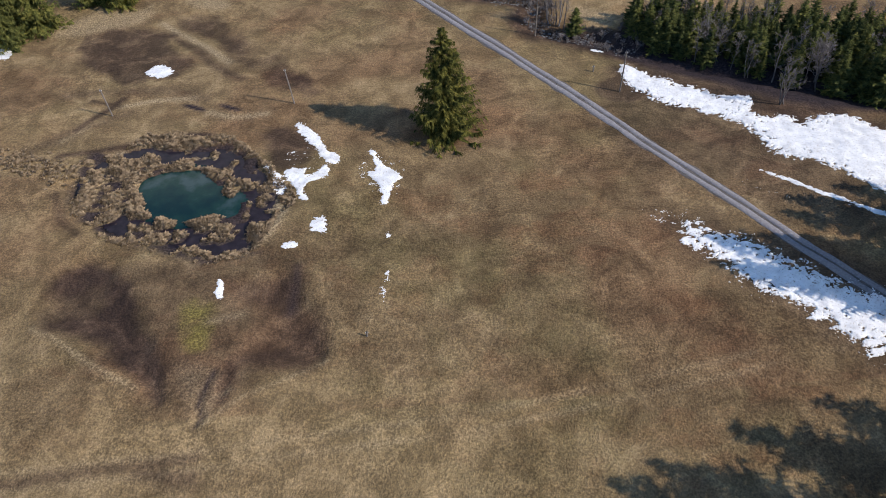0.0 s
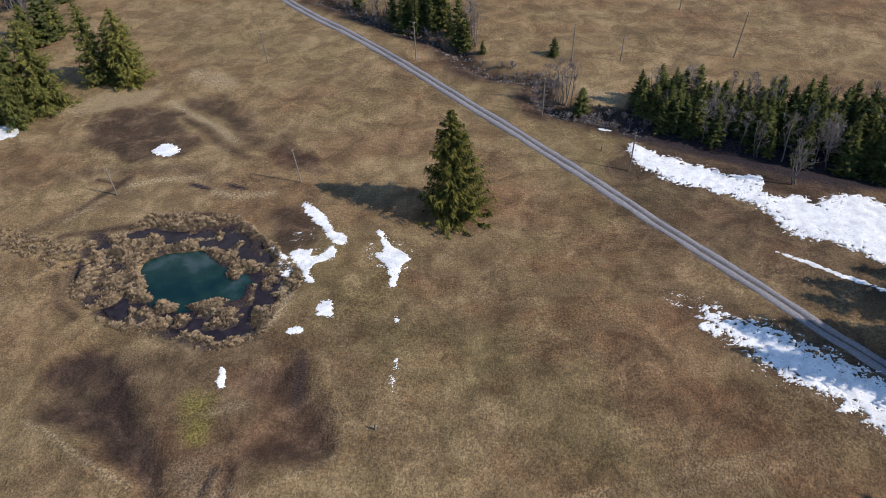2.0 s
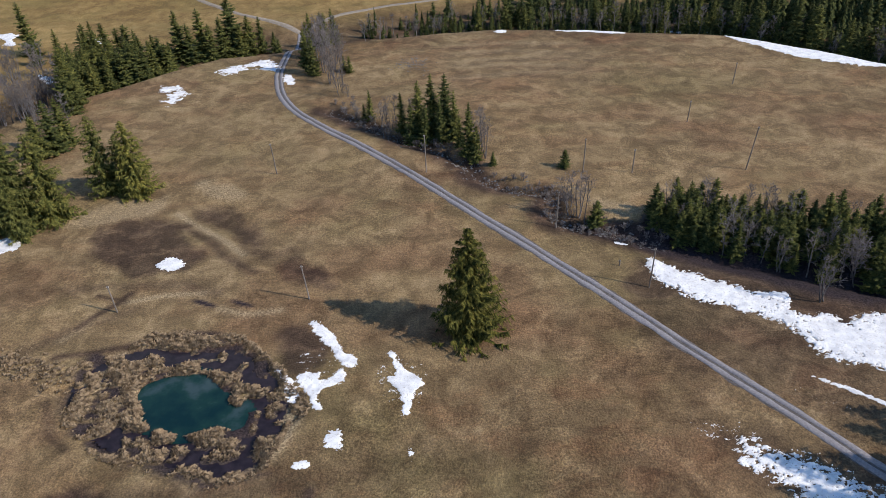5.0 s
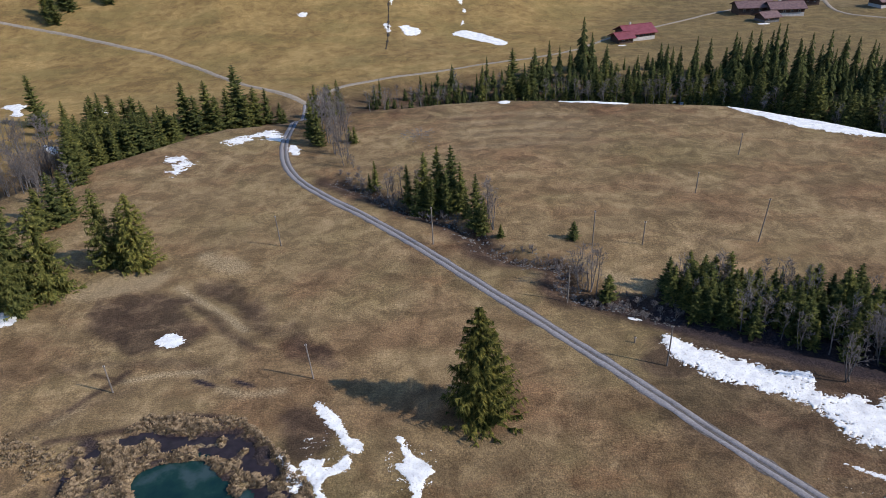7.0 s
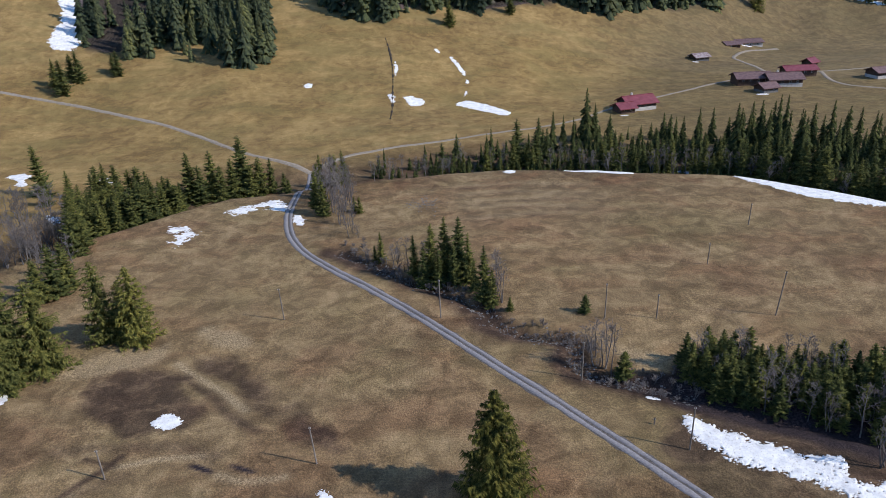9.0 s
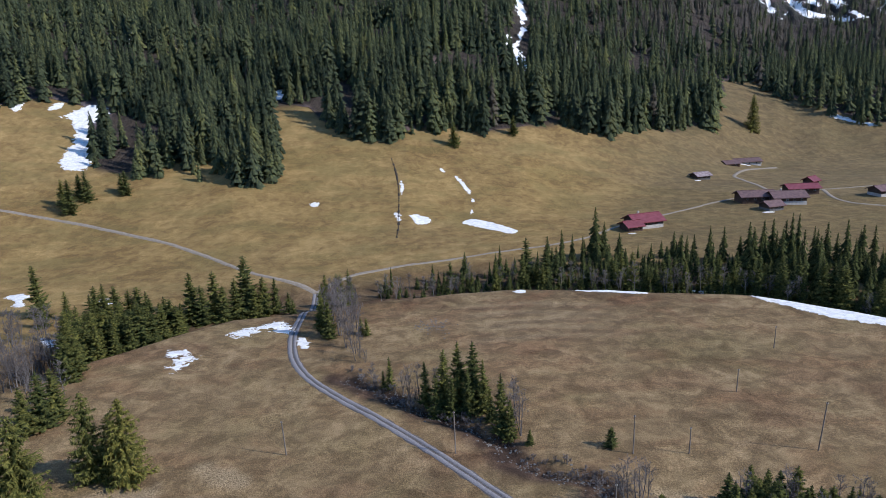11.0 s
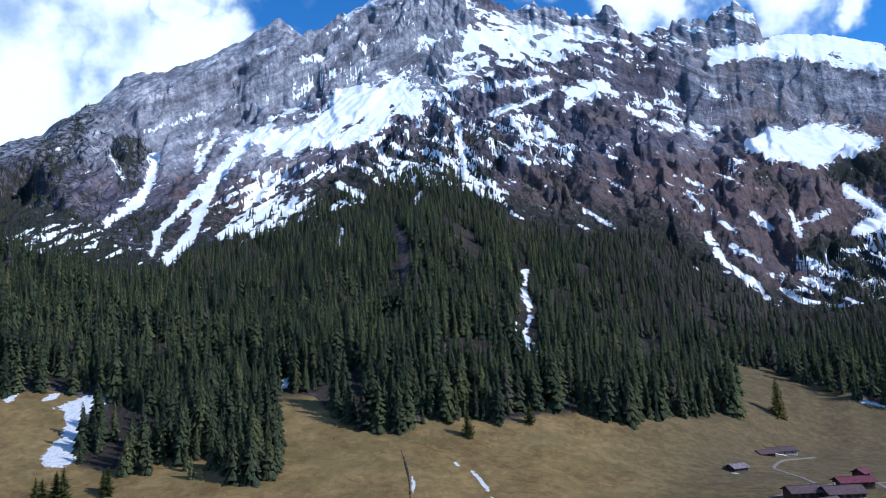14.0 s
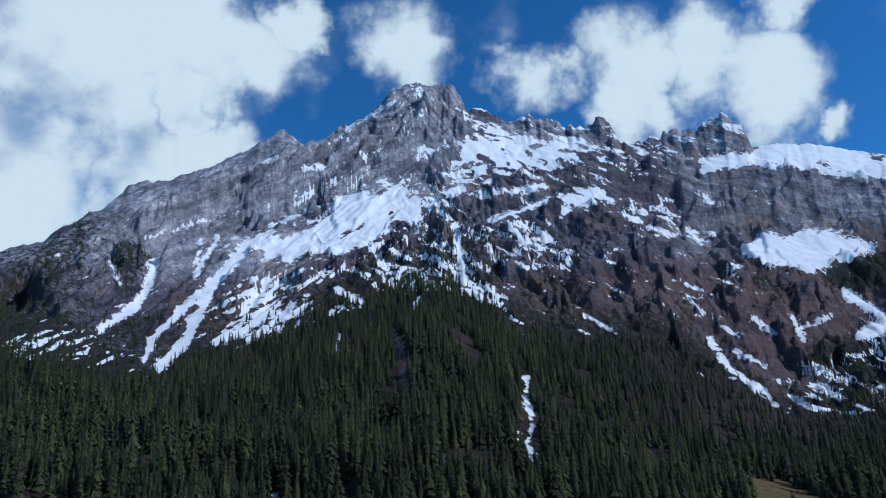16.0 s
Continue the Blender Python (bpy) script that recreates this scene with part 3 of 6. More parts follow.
    grain = n.mix(n.calc("MULTIPLY", calm, n.between(n.noise(0.12, 4, 0.6, turn=50), 0.40, 0.60, 0.65, 1.1)), c, n.ramp(fine, (0.34, (0.76, 0.75, 0.74)), (0.5, (1.0, 1.0, 1.0)), (0.66, (1.30, 1.28, 1.24))), "MULTIPLY")
    grain = n.mix(n.calc("MULTIPLY", calm, 0.45), grain, n.ramp(tuft, (0.38, (0.65, 0.65, 0.65)), (0.62, (1.25, 1.25, 1.25))), "MULTIPLY")
    clod = n.noise(1.7, 2, 0.6)
    grain = n.mix(n.between(n.noise(0.05, 4, 0.6, turn=15), 0.38, 0.62, 0.10, 0.45), grain, n.ramp(clod, (0.37, (0.60, 0.58, 0.56)), (0.5, (1.0, 1.0, 1.0)), (0.63, (1.45, 1.42, 1.36))), "MULTIPLY")
    n.bump(n.calc("ADD", n.calc("ADD", n.calc("MULTIPLY", tuft, 0.5), fine), clod), 0.5, 0.32)
    return n.done(grain)


def rock_material():
    n = Nodes("mountain_rock", 0.92, 0.2)
    big, mid, fine = n.noise(0.0035, 6, 0.6), n.noise(0.02, 7, 0.65), n.noise(0.09, 6, 0.7)
    strata = n.laid("beds", 1.0, 7, 0.72, (0.30, 2.4, 1), 0.5)
    flute = n.noise(0.03, 6, 0.66, stretch=(2.0, 1.0, 0.28), warp=0.4)
    slab = n.laid("beds", 1.0, 5, 0.6, (0.16, 0.75, 1), 0.8)
    # Both ramps lean blue, with distance haze put into the rock's colour.
    grey = n.ramp(mid, (0.35, (0.182, 0.192, 0.226)), (0.5, (0.298, 0.306, 0.342)), (0.65, (0.43, 0.43, 0.452)))
    brown = n.ramp(mid, (0.35, (0.088, 0.087, 0.113)), (0.55, (0.146, 0.131, 0.158)), (0.68, (0.225, 0.187, 0.200)))
    c = n.mix(n.between(n.calc("ADD", n.attr("pale_rock"), n.calc("MULTIPLY", n.calc("SUBTRACT", big, 0.5), 1.6)), 0.3, 0.7), brown, grey)
    c = n.mix(0.7, c, n.ramp(strata, (0.36, (0.38, 0.37, 0.39)), (0.46, (0.85, 0.84, 0.86)), (0.52, (1.0, 0.99, 0.99)), (0.62, (1.5, 1.45, 1.4))), "MULTIPLY")
    c = n.mix(0.5, c, n.ramp(flute, (0.42, (0.6, 0.59, 0.6)), (0.58, (1.25, 1.23, 1.2))), "MULTIPLY")
    c = n.mix(0.40, c, n.ramp(n.noise(0.10, 6, 0.75), (0.42, (0.44, 0.44, 0.46)), (0.5, (0.95, 0.95, 0.95)), (0.58, (1.6, 1.57, 1.53))), "MULTIPLY")
    c = n.mix(0.8, c, n.ramp(slab, (0.40, (0.55, 0.53, 0.55)), (0.49, (0.95, 0.92, 0.92)), (0.56, (1.12, 1.10, 1.08)), (0.64, (1.45, 1.38, 1.32))), "MULTIPLY")
    c = n.mix(n.between(n.noise(0.006, 5, 0.7, stretch=(1, 1, 0.6)), 0.55, 0.66, 0, 0.5), c, (0.26, 0.19, 0.15))
    soil = n.between(n.calc("ADD", n.attr("earth"), n.calc("MULTIPLY", n.calc("SUBTRACT", mid, 0.5), 1.6)), 0.35, 0.62, 0, 0.8)
    c = n.mix(soil, c, n.ramp(fine, (0.38, (0.085, 0.056, 0.050)), (0.62, (0.190, 0.125, 0.105))))
    # dwarf pine and heath on the lower rock
    scrub = n.calc("ADD", n.attr("scrub"), n.calc("MULTIPLY", n.calc("SUBTRACT", fine, 0.5), 2.6))
    c = n.mix(n.between(scrub, 0.42, 0.6), c, n.ramp(fine, (0.4, (0.020, 0.023, 0.019)), (0.7, (0.052, 0.049, 0.040))))
    turf = n.between(n.calc("ADD", n.attr("turf"), n.calc("MULTIPLY", n.calc("SUBTRACT", mid, 0.5), 1.2)), 0.4, 0.6)
    c = n.mix(turf, c, meadow_colour(n, n.noise(0.030, 6, 0.65), n.noise(0.20, 6, 0.65, warp=0.6)))
    c = n.mix(n.attr("litter"), c, n.ramp(fine, (0.4, (0.030, 0.024, 0.020)), (0.7, (0.075, 0.058, 0.045))))
    # snow where it lies, broken at its edges
    edge = n.calc("ADD", n.calc("MULTIPLY", n.calc("SUBTRACT", fine, 0.5), 1.1), n.calc("MULTIPLY", n.calc("SUBTRACT", n.noise(0.03, 6, 0.7, stretch=(1, 1, 0.5), warp=1.0), 0.5), 1.2))
    field = n.calc("ADD", n.attr("snow"), edge)
    speck = n.calc("ADD", n.calc("ADD", n.attr("speck"), n.calc("MULTIPLY", n.calc("SUBTRACT", n.noise(0.07, 5, 0.72), 0.5), 1.1)), n.calc("MULTIPLY", n.calc("SUBTRACT", strata, 0.5), 0.9))
    f = n.calc("MAXIMUM", n.between(field, -0.02, 0.06), n.between(speck, 0.50, 0.56))
    snow = n.ramp(n.noise(0.03, 6, 0.6), (0.3, (0.84, 0.84, 0.85)), (0.6, (0.95, 0.94, 0.93)))
    c = n.mix(f, c, snow)
    n.bump(n.mix(n.calc("MAXIMUM", f, n.calc("MULTIPLY", turf, 0.93)), n.calc("ADD", n.calc("ADD", strata, flute), n.calc("ADD", fine, n.calc("MULTIPLY", n.noise(0.25, 5, 0.7), 0.6))), (1.6, 1.6, 1.6)), 0.7, 6.0)
    return n.done(c)


def snow_material():
    n = Nodes("old_snow", 0.75, 0.3)
    a, b = n.noise(0.5, 6, 0.65), n.noise(4.0, 4, 0.6)
    c = n.ramp(a, (0.36, (0.52, 0.525, 0.54)), (0.48, (0.64, 0.64, 0.64)), (0.62, (0.75, 0.745, 0.74)))
    c = n.mix(n.between(b, 0.56, 0.66, 0, 0.7), c, (0.30, 0.26, 0.22))
    n.bump(n.calc("ADD", a, n.calc("MULTIPLY", b, 0.5)), 0.6, 0.10)
    return n.done(c)


def plain(name, lo, hi, scale=2.0, rough=0.85, bumpy=0.3, dist=0.05, stretch=(1, 1, 1), vary=0.0, metal=0.0):
    n = Nodes(name, rough)
    n.p.inputs["Metallic"].default_value = metal
    f = n.noise(scale, 5, 0.62, stretch=stretch)
    c = n.ramp(f, (0.33, lo), (0.67, hi))
    if vary:
        c = n.mix(1.0, c, n.ramp(n.objrand(), (0, (1 - vary,) * 3), (1, (1 + vary,) * 3)), "MULTIPLY")
    n.bump(f, bumpy, dist)
    return n.done(c)


def needles_material(name, dark, light, tip, per_object=True):
    n = Nodes(name, 0.9, 0.06)
    f, g = n.noise(1.3 if per_object else 0.9, 4, 0.65, stretch=(1, 1, 1 if per_object else 0.4)), n.noise(0.11, 3, 0.65, stretch=(1, 1, 0.3))
    c = n.ramp(f, (0.38, dark), (0.52, light), (0.64, tip))
    c = n.mix(0.55 if per_object else 0.12, c, n.ramp(n.rand(), (0, (0.62, 0.66, 0.6)), (0.5, (1, 1, 1)), (1, (1.4, 1.32, 1.1))), "MULTIPLY")
    if per_object:
        c = n.mix(0.8, c, n.ramp(n.objrand(), (0, (0.7, 0.78, 0.8)), (1, (1.25, 1.2, 1.0))), "MULTIPLY")
    else:
        c = n.mix(0.6, c, n.ramp(g, (0.38, (0.55, 0.64, 0.72)), (0.5, (0.95, 1.0, 1.0)), (0.62, (1.45, 1.3, 1.0))), "MULTIPLY")
        c = n.mix(1.0, c, n.ramp(n.attr("tone"), (0.0, (0.55, 0.62, 0.66)), (0.45, (1.05, 1.05, 1.0)), (0.8, (1.45, 1.38, 1.1)), (1.0, (1.8, 1.65, 1.4))), "MULTIPLY")
        n.bump(n.noise(0.8, 4, 0.7), 0.4, 0.3)
    n.done(c)
    # light that comes through the boughs
    thin, both, out = n.t.nodes.new("ShaderNodeBsdfTranslucent"), n.t.nodes.new("ShaderNodeMixShader"), next(k for k in n.t.nodes if k.type == "OUTPUT_MATERIAL")
    both.inputs[0].default_value = 0.28
    n.link(c, thin.inputs["Color"])
    n.link(n.p.outputs[0], both.inputs[1])
    n.link(thin.outputs[0], both.inputs[2])
    n.link(both.outputs[0], out.inputs["Surface"])
    return n.m


def water_material():
    n = Nodes("pond_water", 0.10, 0.14)
    c = n.ramp(n.noise(0.16, 4, 0.6), (0.4, (0.004, 0.018, 0.020)), (0.55, (0.009, 0.030, 0.026)), (0.66, (0.030, 0.052, 0.055)))
    n.bump(n.noise(2.0, 3), 0.06, 0.05)
    return n.done(c)


M_GRASS, M_ROCK, M_SNOW, M_WATER = grass_material(), rock_material(), snow_material(), water_material()
M_DITCH = plain("ditch_water", (0.010, 0.008, 0.012), (0.024, 0.018, 0.024), 0.8, 0.3, 0.1, 0.02)
M_DITCH.node_tree.nodes["Principled BSDF"].inputs["Specular IOR Level"].default_value = 0.12
M_GRAVEL = plain("gravel", (0.140, 0.131, 0.136), (0.235, 0.222, 0.228), 3.0, 0.9, 0.6, 0.06)
M_LANE = plain("pale_lane", (0.165, 0.138, 0.108), (0.260, 0.222, 0.178), 1.0, 0.9, 0.4, 0.05)
M_VERGE = plain("road_crown_grass", (0.055, 0.047, 0.043), (0.125, 0.110, 0.102), 2.5, 0.95, 0.8, 0.15)
M_BARK = plain("bark", (0.05, 0.037, 0.028), (0.13, 0.10, 0.08), 5.0, 0.95, 0.7, 0.05, (1, 1, 0.25))
M_GREYBARK = plain("grey_bark", (0.070, 0.062, 0.060), (0.175, 0.160, 0.153), 3.0, 0.9, 0.4, 0.03, (1, 1, 0.3), 0.3)
M_TWIG = plain("twigs", (0.095, 0.083, 0.082), (0.185, 0.165, 0.16), 3.0, 0.9, 0.2, 0.02, (1, 1, 1), 0.25)
M_NEEDLE = needles_material("spruce_needles", (0.036, 0.044, 0.020), (0.092, 0.102, 0.035), (0.170, 0.162, 0.055))
M_HERO = needles_material("old_spruce_needles", (0.026, 0.032, 0.011), (0.085, 0.086, 0.026), (0.170, 0.150, 0.045))
M_RIM = needles_material("bushy_spruce_needles", (0.052, 0.060, 0.020), (0.135, 0.135, 0.042), (0.235, 0.212, 0.070))
M_FOREST = needles_material("forest_needles", (0.041, 0.051, 0.036), (0.070, 0.084, 0.049), (0.112, 0.122, 0.060), False)
M_LARCH = plain("bare_larch", (0.038, 0.034, 0.026), (0.090, 0.078, 0.058), 0.8, 0.9, 0.2, 0.1)
M_STONE = plain("stone", (0.075, 0.072, 0.070), (0.175, 0.170, 0.168), 2.0, 0.9, 0.5, 0.05, (1, 1, 1), 0.25)
M_REED = plain("dry_sedge", (0.105, 0.072, 0.044), (0.310, 0.228, 0.142), 1.1, 0.95, 0.3, 0.05)
M_POLE = plain("weathered_wood", (0.11, 0.095, 0.085), (0.22, 0.19, 0.165), 4.0, 0.85, 0.3, 0.02, (1, 1, 0.1))
M_WALL = plain("dark_timber", (0.045, 0.028, 0.022), (0.105, 0.068, 0.05), 2.0, 0.85, 0.3, 0.03, (1, 1, 0.3))
M_PLASTER = plain("white_render", (0.34, 0.32, 0.30), (0.50, 0.48, 0.46), 1.0, 0.9, 0.2, 0.02)
M_RED = plain("red_metal_roof", (0.125, 0.028, 0.034), (0.195, 0.055, 0.064), 0.7, 0.5, 0.2, 0.03, (1, 1, 1), 0.1)
M_BROWNROOF = plain("brown_roof", (0.085, 0.050, 0.050), (0.155, 0.095, 0.09), 0.7, 0.65, 0.3, 0.03, (1, 1, 1), 0.15)
M_PATCHROOF = plain("patched_roof", (0.100, 0.050, 0.052), (0.340, 0.300, 0.295), 0.9, 0.6, 0.3, 0.03, (1, 1, 1), 0.1)
M_CREEK = needles_material("creek_needles", (0.026, 0.032, 0.016), (0.064, 0.074, 0.028), (0.122, 0.120, 0.044))
M_GLASS = plain("window_glass", (0.02, 0.022, 0.026), (0.04, 0.045, 0.05), 1.0, 0.1, 0.0, 0.01)


# ---- mesh helpers ----
def mesh_of(name, verts, faces, material, smooth=False):
    me = bpy.data.meshes.new(name)
    verts, faces = np.asarray(verts, np.float32), np.asarray(faces, np.int32)
    k = faces.shape[1]
    me.vertices.add(len(verts))
    me.vertices.foreach_set("co", verts.ravel())
    me.loops.add(faces.size)
    me.loops.foreach_set("vertex_index", faces.ravel())
    me.polygons.add(len(faces))
    me.polygons.foreach_set("loop_start", np.arange(0, faces.size, k, dtype=np.int32))
    me.polygons.foreach_set("loop_total", np.full(len(faces), k, np.int32))
    if smooth:
        me.polygons.foreach_set("use_smooth", np.ones(len(faces), bool))
    me.materials.append(material)
    me.update(calc_edges=True)
    me.validate()
    return me


def lattice_faces(n, m, keep=None):
    i = np.arange(n * m).reshape(n, m)
    f = np.stack([i[:-1, :-1], i[1:, :-1], i[1:, 1:], i[:-1, 1:]], -1).reshape(-1, 4)
    return f if keep is None else f[keep.ravel()]


def strip_unused(verts, faces):
    used = np.unique(faces)
    remap = np.zeros(len(verts), np.int64)
    remap[used] = np.arange(len(used))
    return verts[used], remap[faces], used


def set_attr(me, name, values):
    a = me.attributes.new(name, "FLOAT", "POINT")
    a.data.foreach_set("value", np.asarray(values, np.float32))


def part(name, me, parent=None, label=""):
    ob = new(name, me)
    if parent is not None:
        ob.parent = parent
    if label:
        ob["label"] = label
    return ob


def bm_mesh(name, bm, material, smooth=False):
    me = bpy.data.meshes.new(name)
    bm.to_mesh(me)
    bm.free()
    me.materials.append(material)
    if smooth:
        me.polygons.foreach_set("use_smooth", np.ones(len(me.polygons), bool))
    return me


# ---- the meadow ----
ROAD = [(75, 36), (67, 45.5), (58.6, 56.4), (54.0, 63.4), (50.6, 67.8), (47.0, 74.1), (42.2, 81.2), (36.6, 89.6), (29.6, 100.6), (21.8, 112.0), (12.8, 124.8), (2.4, 139.9), (-9.8, 157.7),
        (-21.9, 173.3), (-30.8, 184.1), (-39.3, 196.0), (-44.8, 208.5), (-47.6, 222.5), (-48.2, 234.0), (-47.5, 247), (-46.8, 262), (-47.6, 278)]
DARK_WET = [(-52.5, 59.8), (-57.4, 65.0), (-53.7, 71.0), (-44.0, 72.3), (-30.1, 72.5), (-21.6, 70.6), (-14.6, 61.7), (-14.9, 54.2), (-22.8, 53.1), (-27.8, 48.4), (-35.2, 47.3), (-43.2, 53.7)]
UPPER_BOG = [(-73.1, 138.0), (-65.7, 141.8), (-57.5, 141.7), (-47.5, 128.4), (-49.3, 119.2), (-60.0, 120.9), (-67.9, 125.1), (-73.4, 132.7)]
SIDE_BOG = [(-58.1, 147.5), (-47.6, 145.4), (-39.6, 136.4), (-32.0, 126.7), (-25.1, 117.9), (-18.9, 111.6), (-24.4, 110.4), (-30.6, 115.9), (-37.7, 124.6), (-45.4, 133.3), (-54.4, 142.1)]
TRACKS = [[(-70, 38.5), (-52.3, 39.6), (-33.0, 40.5), (-13.5, 42.4), (1.9, 43.6), (13.6, 45.5), (28.0, 48.1), (42.9, 50.9), (56.1, 53.4)],
          [(-52, 37.4), (-33, 38.3), (-13.5, 40.2), (1.9, 41.4), (13.6, 43.3), (28, 45.9), (42.9, 48.7), (56, 51.2)]]


def spread(lo, fine_lo, fine_hi, hi, fine, grow, grow_up):
    mid = list(np.arange(fine_lo, fine_hi + 1e-6, fine))
    out, s = [], fine
    p = fine_lo
    while p > lo:
        s *= grow
        p -= s
        out.append(p)
    right, s, p = [], fine, fine_hi
    while p < hi:
        s *= grow_up
        p += s
        right.append(p)
    return np.array(out[::-1] + mid + right)


RIM = 392.0


def make_ground():
    X = spread(-3600, -80, 20, 3600, 0.5, 1.04, 1.028)
    Y = spread(-3400, 36, 130, 3600, 0.5, 1.06, 1.016)
    gx, gy = np.meshgrid(X, Y, indexing="ij")
    x, y = gx.ravel(), gy.ravel()
    z = ground(x, y)
    b, r = polar(x, y)
    cx, cy = 0.25 * (gx[:-1, :-1] + gx[1:, :-1] + gx[1:, 1:] + gx[:-1, 1:]), 0.25 * (gy[:-1, :-1] + gy[1:, :-1] + gy[1:, 1:] + gy[:-1, 1:])
    cb, cr = polar(cx, cy)
    hole = (cr > RIM + 12) & (np.abs(cb) < 46.5)
    faces = lattice_faces(len(X), len(Y), ~hole)
    verts, faces, used = strip_unused(np.stack([x, y, z], 1), faces)
    me = mesh_of("ground", verts, faces, M_GRASS, True)
    x, y, b, r = x[used], y[used], b[used], r[used]
    near = (np.abs(x) < 140) & (y > 10) & (y < 260)
    # The wet mask holds damp ground and painted shade alike.
    wet, moss, mud_or_shade, pale, tan, rust = (np.zeros(len(x)) for _ in range(6))
    xn, yn = x[near], y[near]
    wob = fbm(xn * 0.12, yn * 0.12, 4, 2)
    ring = inside(POND_RING, xn, yn)
    left, right = inside(LEFT_BOG, xn, yn), inside(RIGHT_BOG, xn, yn)
    ragged = 1.3 * wob + 0.5 * fbm(xn * 0.5, yn * 0.5, 3, 4)
    w = 0.42 * step(-2.0, 2.5, inside(DARK_WET, xn, yn) + 3.0 * wob)
    w = np.maximum(w, step(-1.6, 1.4, left + ragged) * np.clip(0.95 + 0.35 * fbm(xn * 0.2, yn * 0.2, 3, 6), 0, 1))
    w = np.maximum(w, 0.72 * step(-1.6, 1.8, right + ragged) * np.clip(0.9 + 0.6 * fbm(xn * 0.16, yn * 0.25, 3, 6), 0, 1))
    w = w * step(3.0, -0.5, ring)
    w = np.maximum(w, 0.80 * step(-1.5, 2, inside(UPPER_BOG, xn, yn) + 1.5 * ragged))
    w = np.maximum(w, 0.75 * step(-1.5, 2, inside(SIDE_BOG, xn, yn) + 1.5 * ragged) * np.clip(0.8 + 0.7 * fbm(xn * 0.15, yn * 0.15, 3, 5), 0, 1))
    w = np.maximum(w, 0.85 * step(-1.5, 1.5, inside([(-29.5, 96.6), (-29.5, 104.0), (-24.3, 102.4), (-19.8, 95.7), (-23.7, 90.3), (-27.6, 92.0)], xn, yn) + ragged))
    for line, wide, much in (([(-64.4, 105.3), (-62.8, 107.9), (-59.5, 111.6), (-57.6, 115.0)], 0.9, 0.85), ([(-63.8, 114.4), (-57.6, 112.3)], 0.6, 0.8), ([(-65.2, 98.0), (-56.0, 99.7), (-49.9, 101.2), (-44.8, 102.3), (-39.4, 101.5)], 0.8, 0.9), ([(-72, 99), (-64, 106), (-56, 109.5)], 1.6, 0.45),
                             # Last two entries: a shadow smear painted into the grass colour.
                             ([(-70, 134), (-60, 138), (-54, 137)], 1.6, 0.9), ([(-69, 117), (-60, 117.5), (-50, 116), (-42, 113)], 1.6, 0.5), ([(-56, 138.5), (-46, 129), (-37, 119)], 1.2, 0.7), ([(-62, 88), (-59.5, 82), (-56, 78)], 0.8, 0.6), ([(-66, 36.6), (-50, 38.4), (-38, 39.4), (-30, 40.2)], 0.9, 0.6), ([(-36, 39), (-30, 37.6)], 1.3, 0.6)):
        w = np.maximum(w, much * np.exp(-(along(line, xn + 0.5 * wob, yn + 0.5 * wob) / wide) ** 2))
    rust[near] = np.clip(0.8 * step(-1.5, 2, right + ragged) + 0.7 * step(-1.5, 1.5, inside([(-33.4, 120.8), (-27.7, 122.1), (-25.4, 117.7), (-30.5, 115.3)], xn, yn) + ragged) + 0.5 * step(0.15, 0.6, fbm(xn * 0.035, yn * 0.05, 4, 7)) * (yn > 45), 0, 1)
    # Damp brook banks, widened westward with the clumps' shade in the colour.
    w = np.maximum(w, 0.95 * step(5.5, 1.5, along(BROOK, xn + 1.5, yn + 0.5) + 1.2 * wob))
    # Ground before the copse: wet soil, darkened further by painted shade.
    w = np.maximum(w, 0.85 * step(-2, 4, inside([(33, 120), (30, 110), (38, 103), (52, 94), (66, 84), (80, 76), (92, 84), (70, 100), (50, 112)], xn, yn) + 2 * wob))
    w = np.maximum(w, 0.6 * step(-2, 3, inside([(27, 79), (36, 62), (52, 44), (68, 40), (66, 56), (52, 68), (40, 77)], xn, yn) + 2.5 * wob))
    w = np.maximum(w, 0.55 * step(-6, 6, inside([(22, 100), (40, 112), (60, 90), (70, 70), (60, 66), (40, 84)], xn, yn) + 5 * wob))
    # Brook hollow: its shade is darkened into the colour along with the damp.
    w = np.maximum(w, 0.95 * step(-1.5, 1, inside([(20.4, 134.7), (22.6, 129.9), (26.1, 126.7), (31.1, 123.5), (35.6, 118.9), (41.4, 120.3), (43.0, 126.5), (37.7, 128.2), (32.4, 129.9), (26.4, 128.8)], xn, yn) + wob))
    w = np.maximum(w, 0.8 * step(-1, 1, inside([(28.7, 109.7), (34.6, 114.1), (36.1, 111.4), (37.2, 104.7), (33.1, 104.5), (28.8, 106.7)], xn, yn) + wob))
    # Copse floor: dark litter and wet peat, with tree shade painted in.
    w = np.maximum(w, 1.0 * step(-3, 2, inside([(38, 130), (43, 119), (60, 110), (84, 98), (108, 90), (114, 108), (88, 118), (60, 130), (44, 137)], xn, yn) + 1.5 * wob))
    wet[near] = w
    streak = 0.95 + 0.6 * fbm(xn * 0.03, yn * 0.09, 4, 5)
    tan[near] = np.clip(np.maximum(0.9 * step(6, -4, yn - 50 - 0.05 * xn + 5 * wob) * step(20, -10, xn), np.maximum(0.7 * step(-46, -60, xn + 5 * wob) * step(125, 105, yn), 0.45 * step(-30, -50, xn + 8 * wob) * step(150, 165, yn))) * streak, 0, 1) * (1 - w)
    hum = hummock(xn, yn)
    p = 0.95 * step(-0.5, 1.5, ring + wob) * step(-0.15, 0.25, hum)
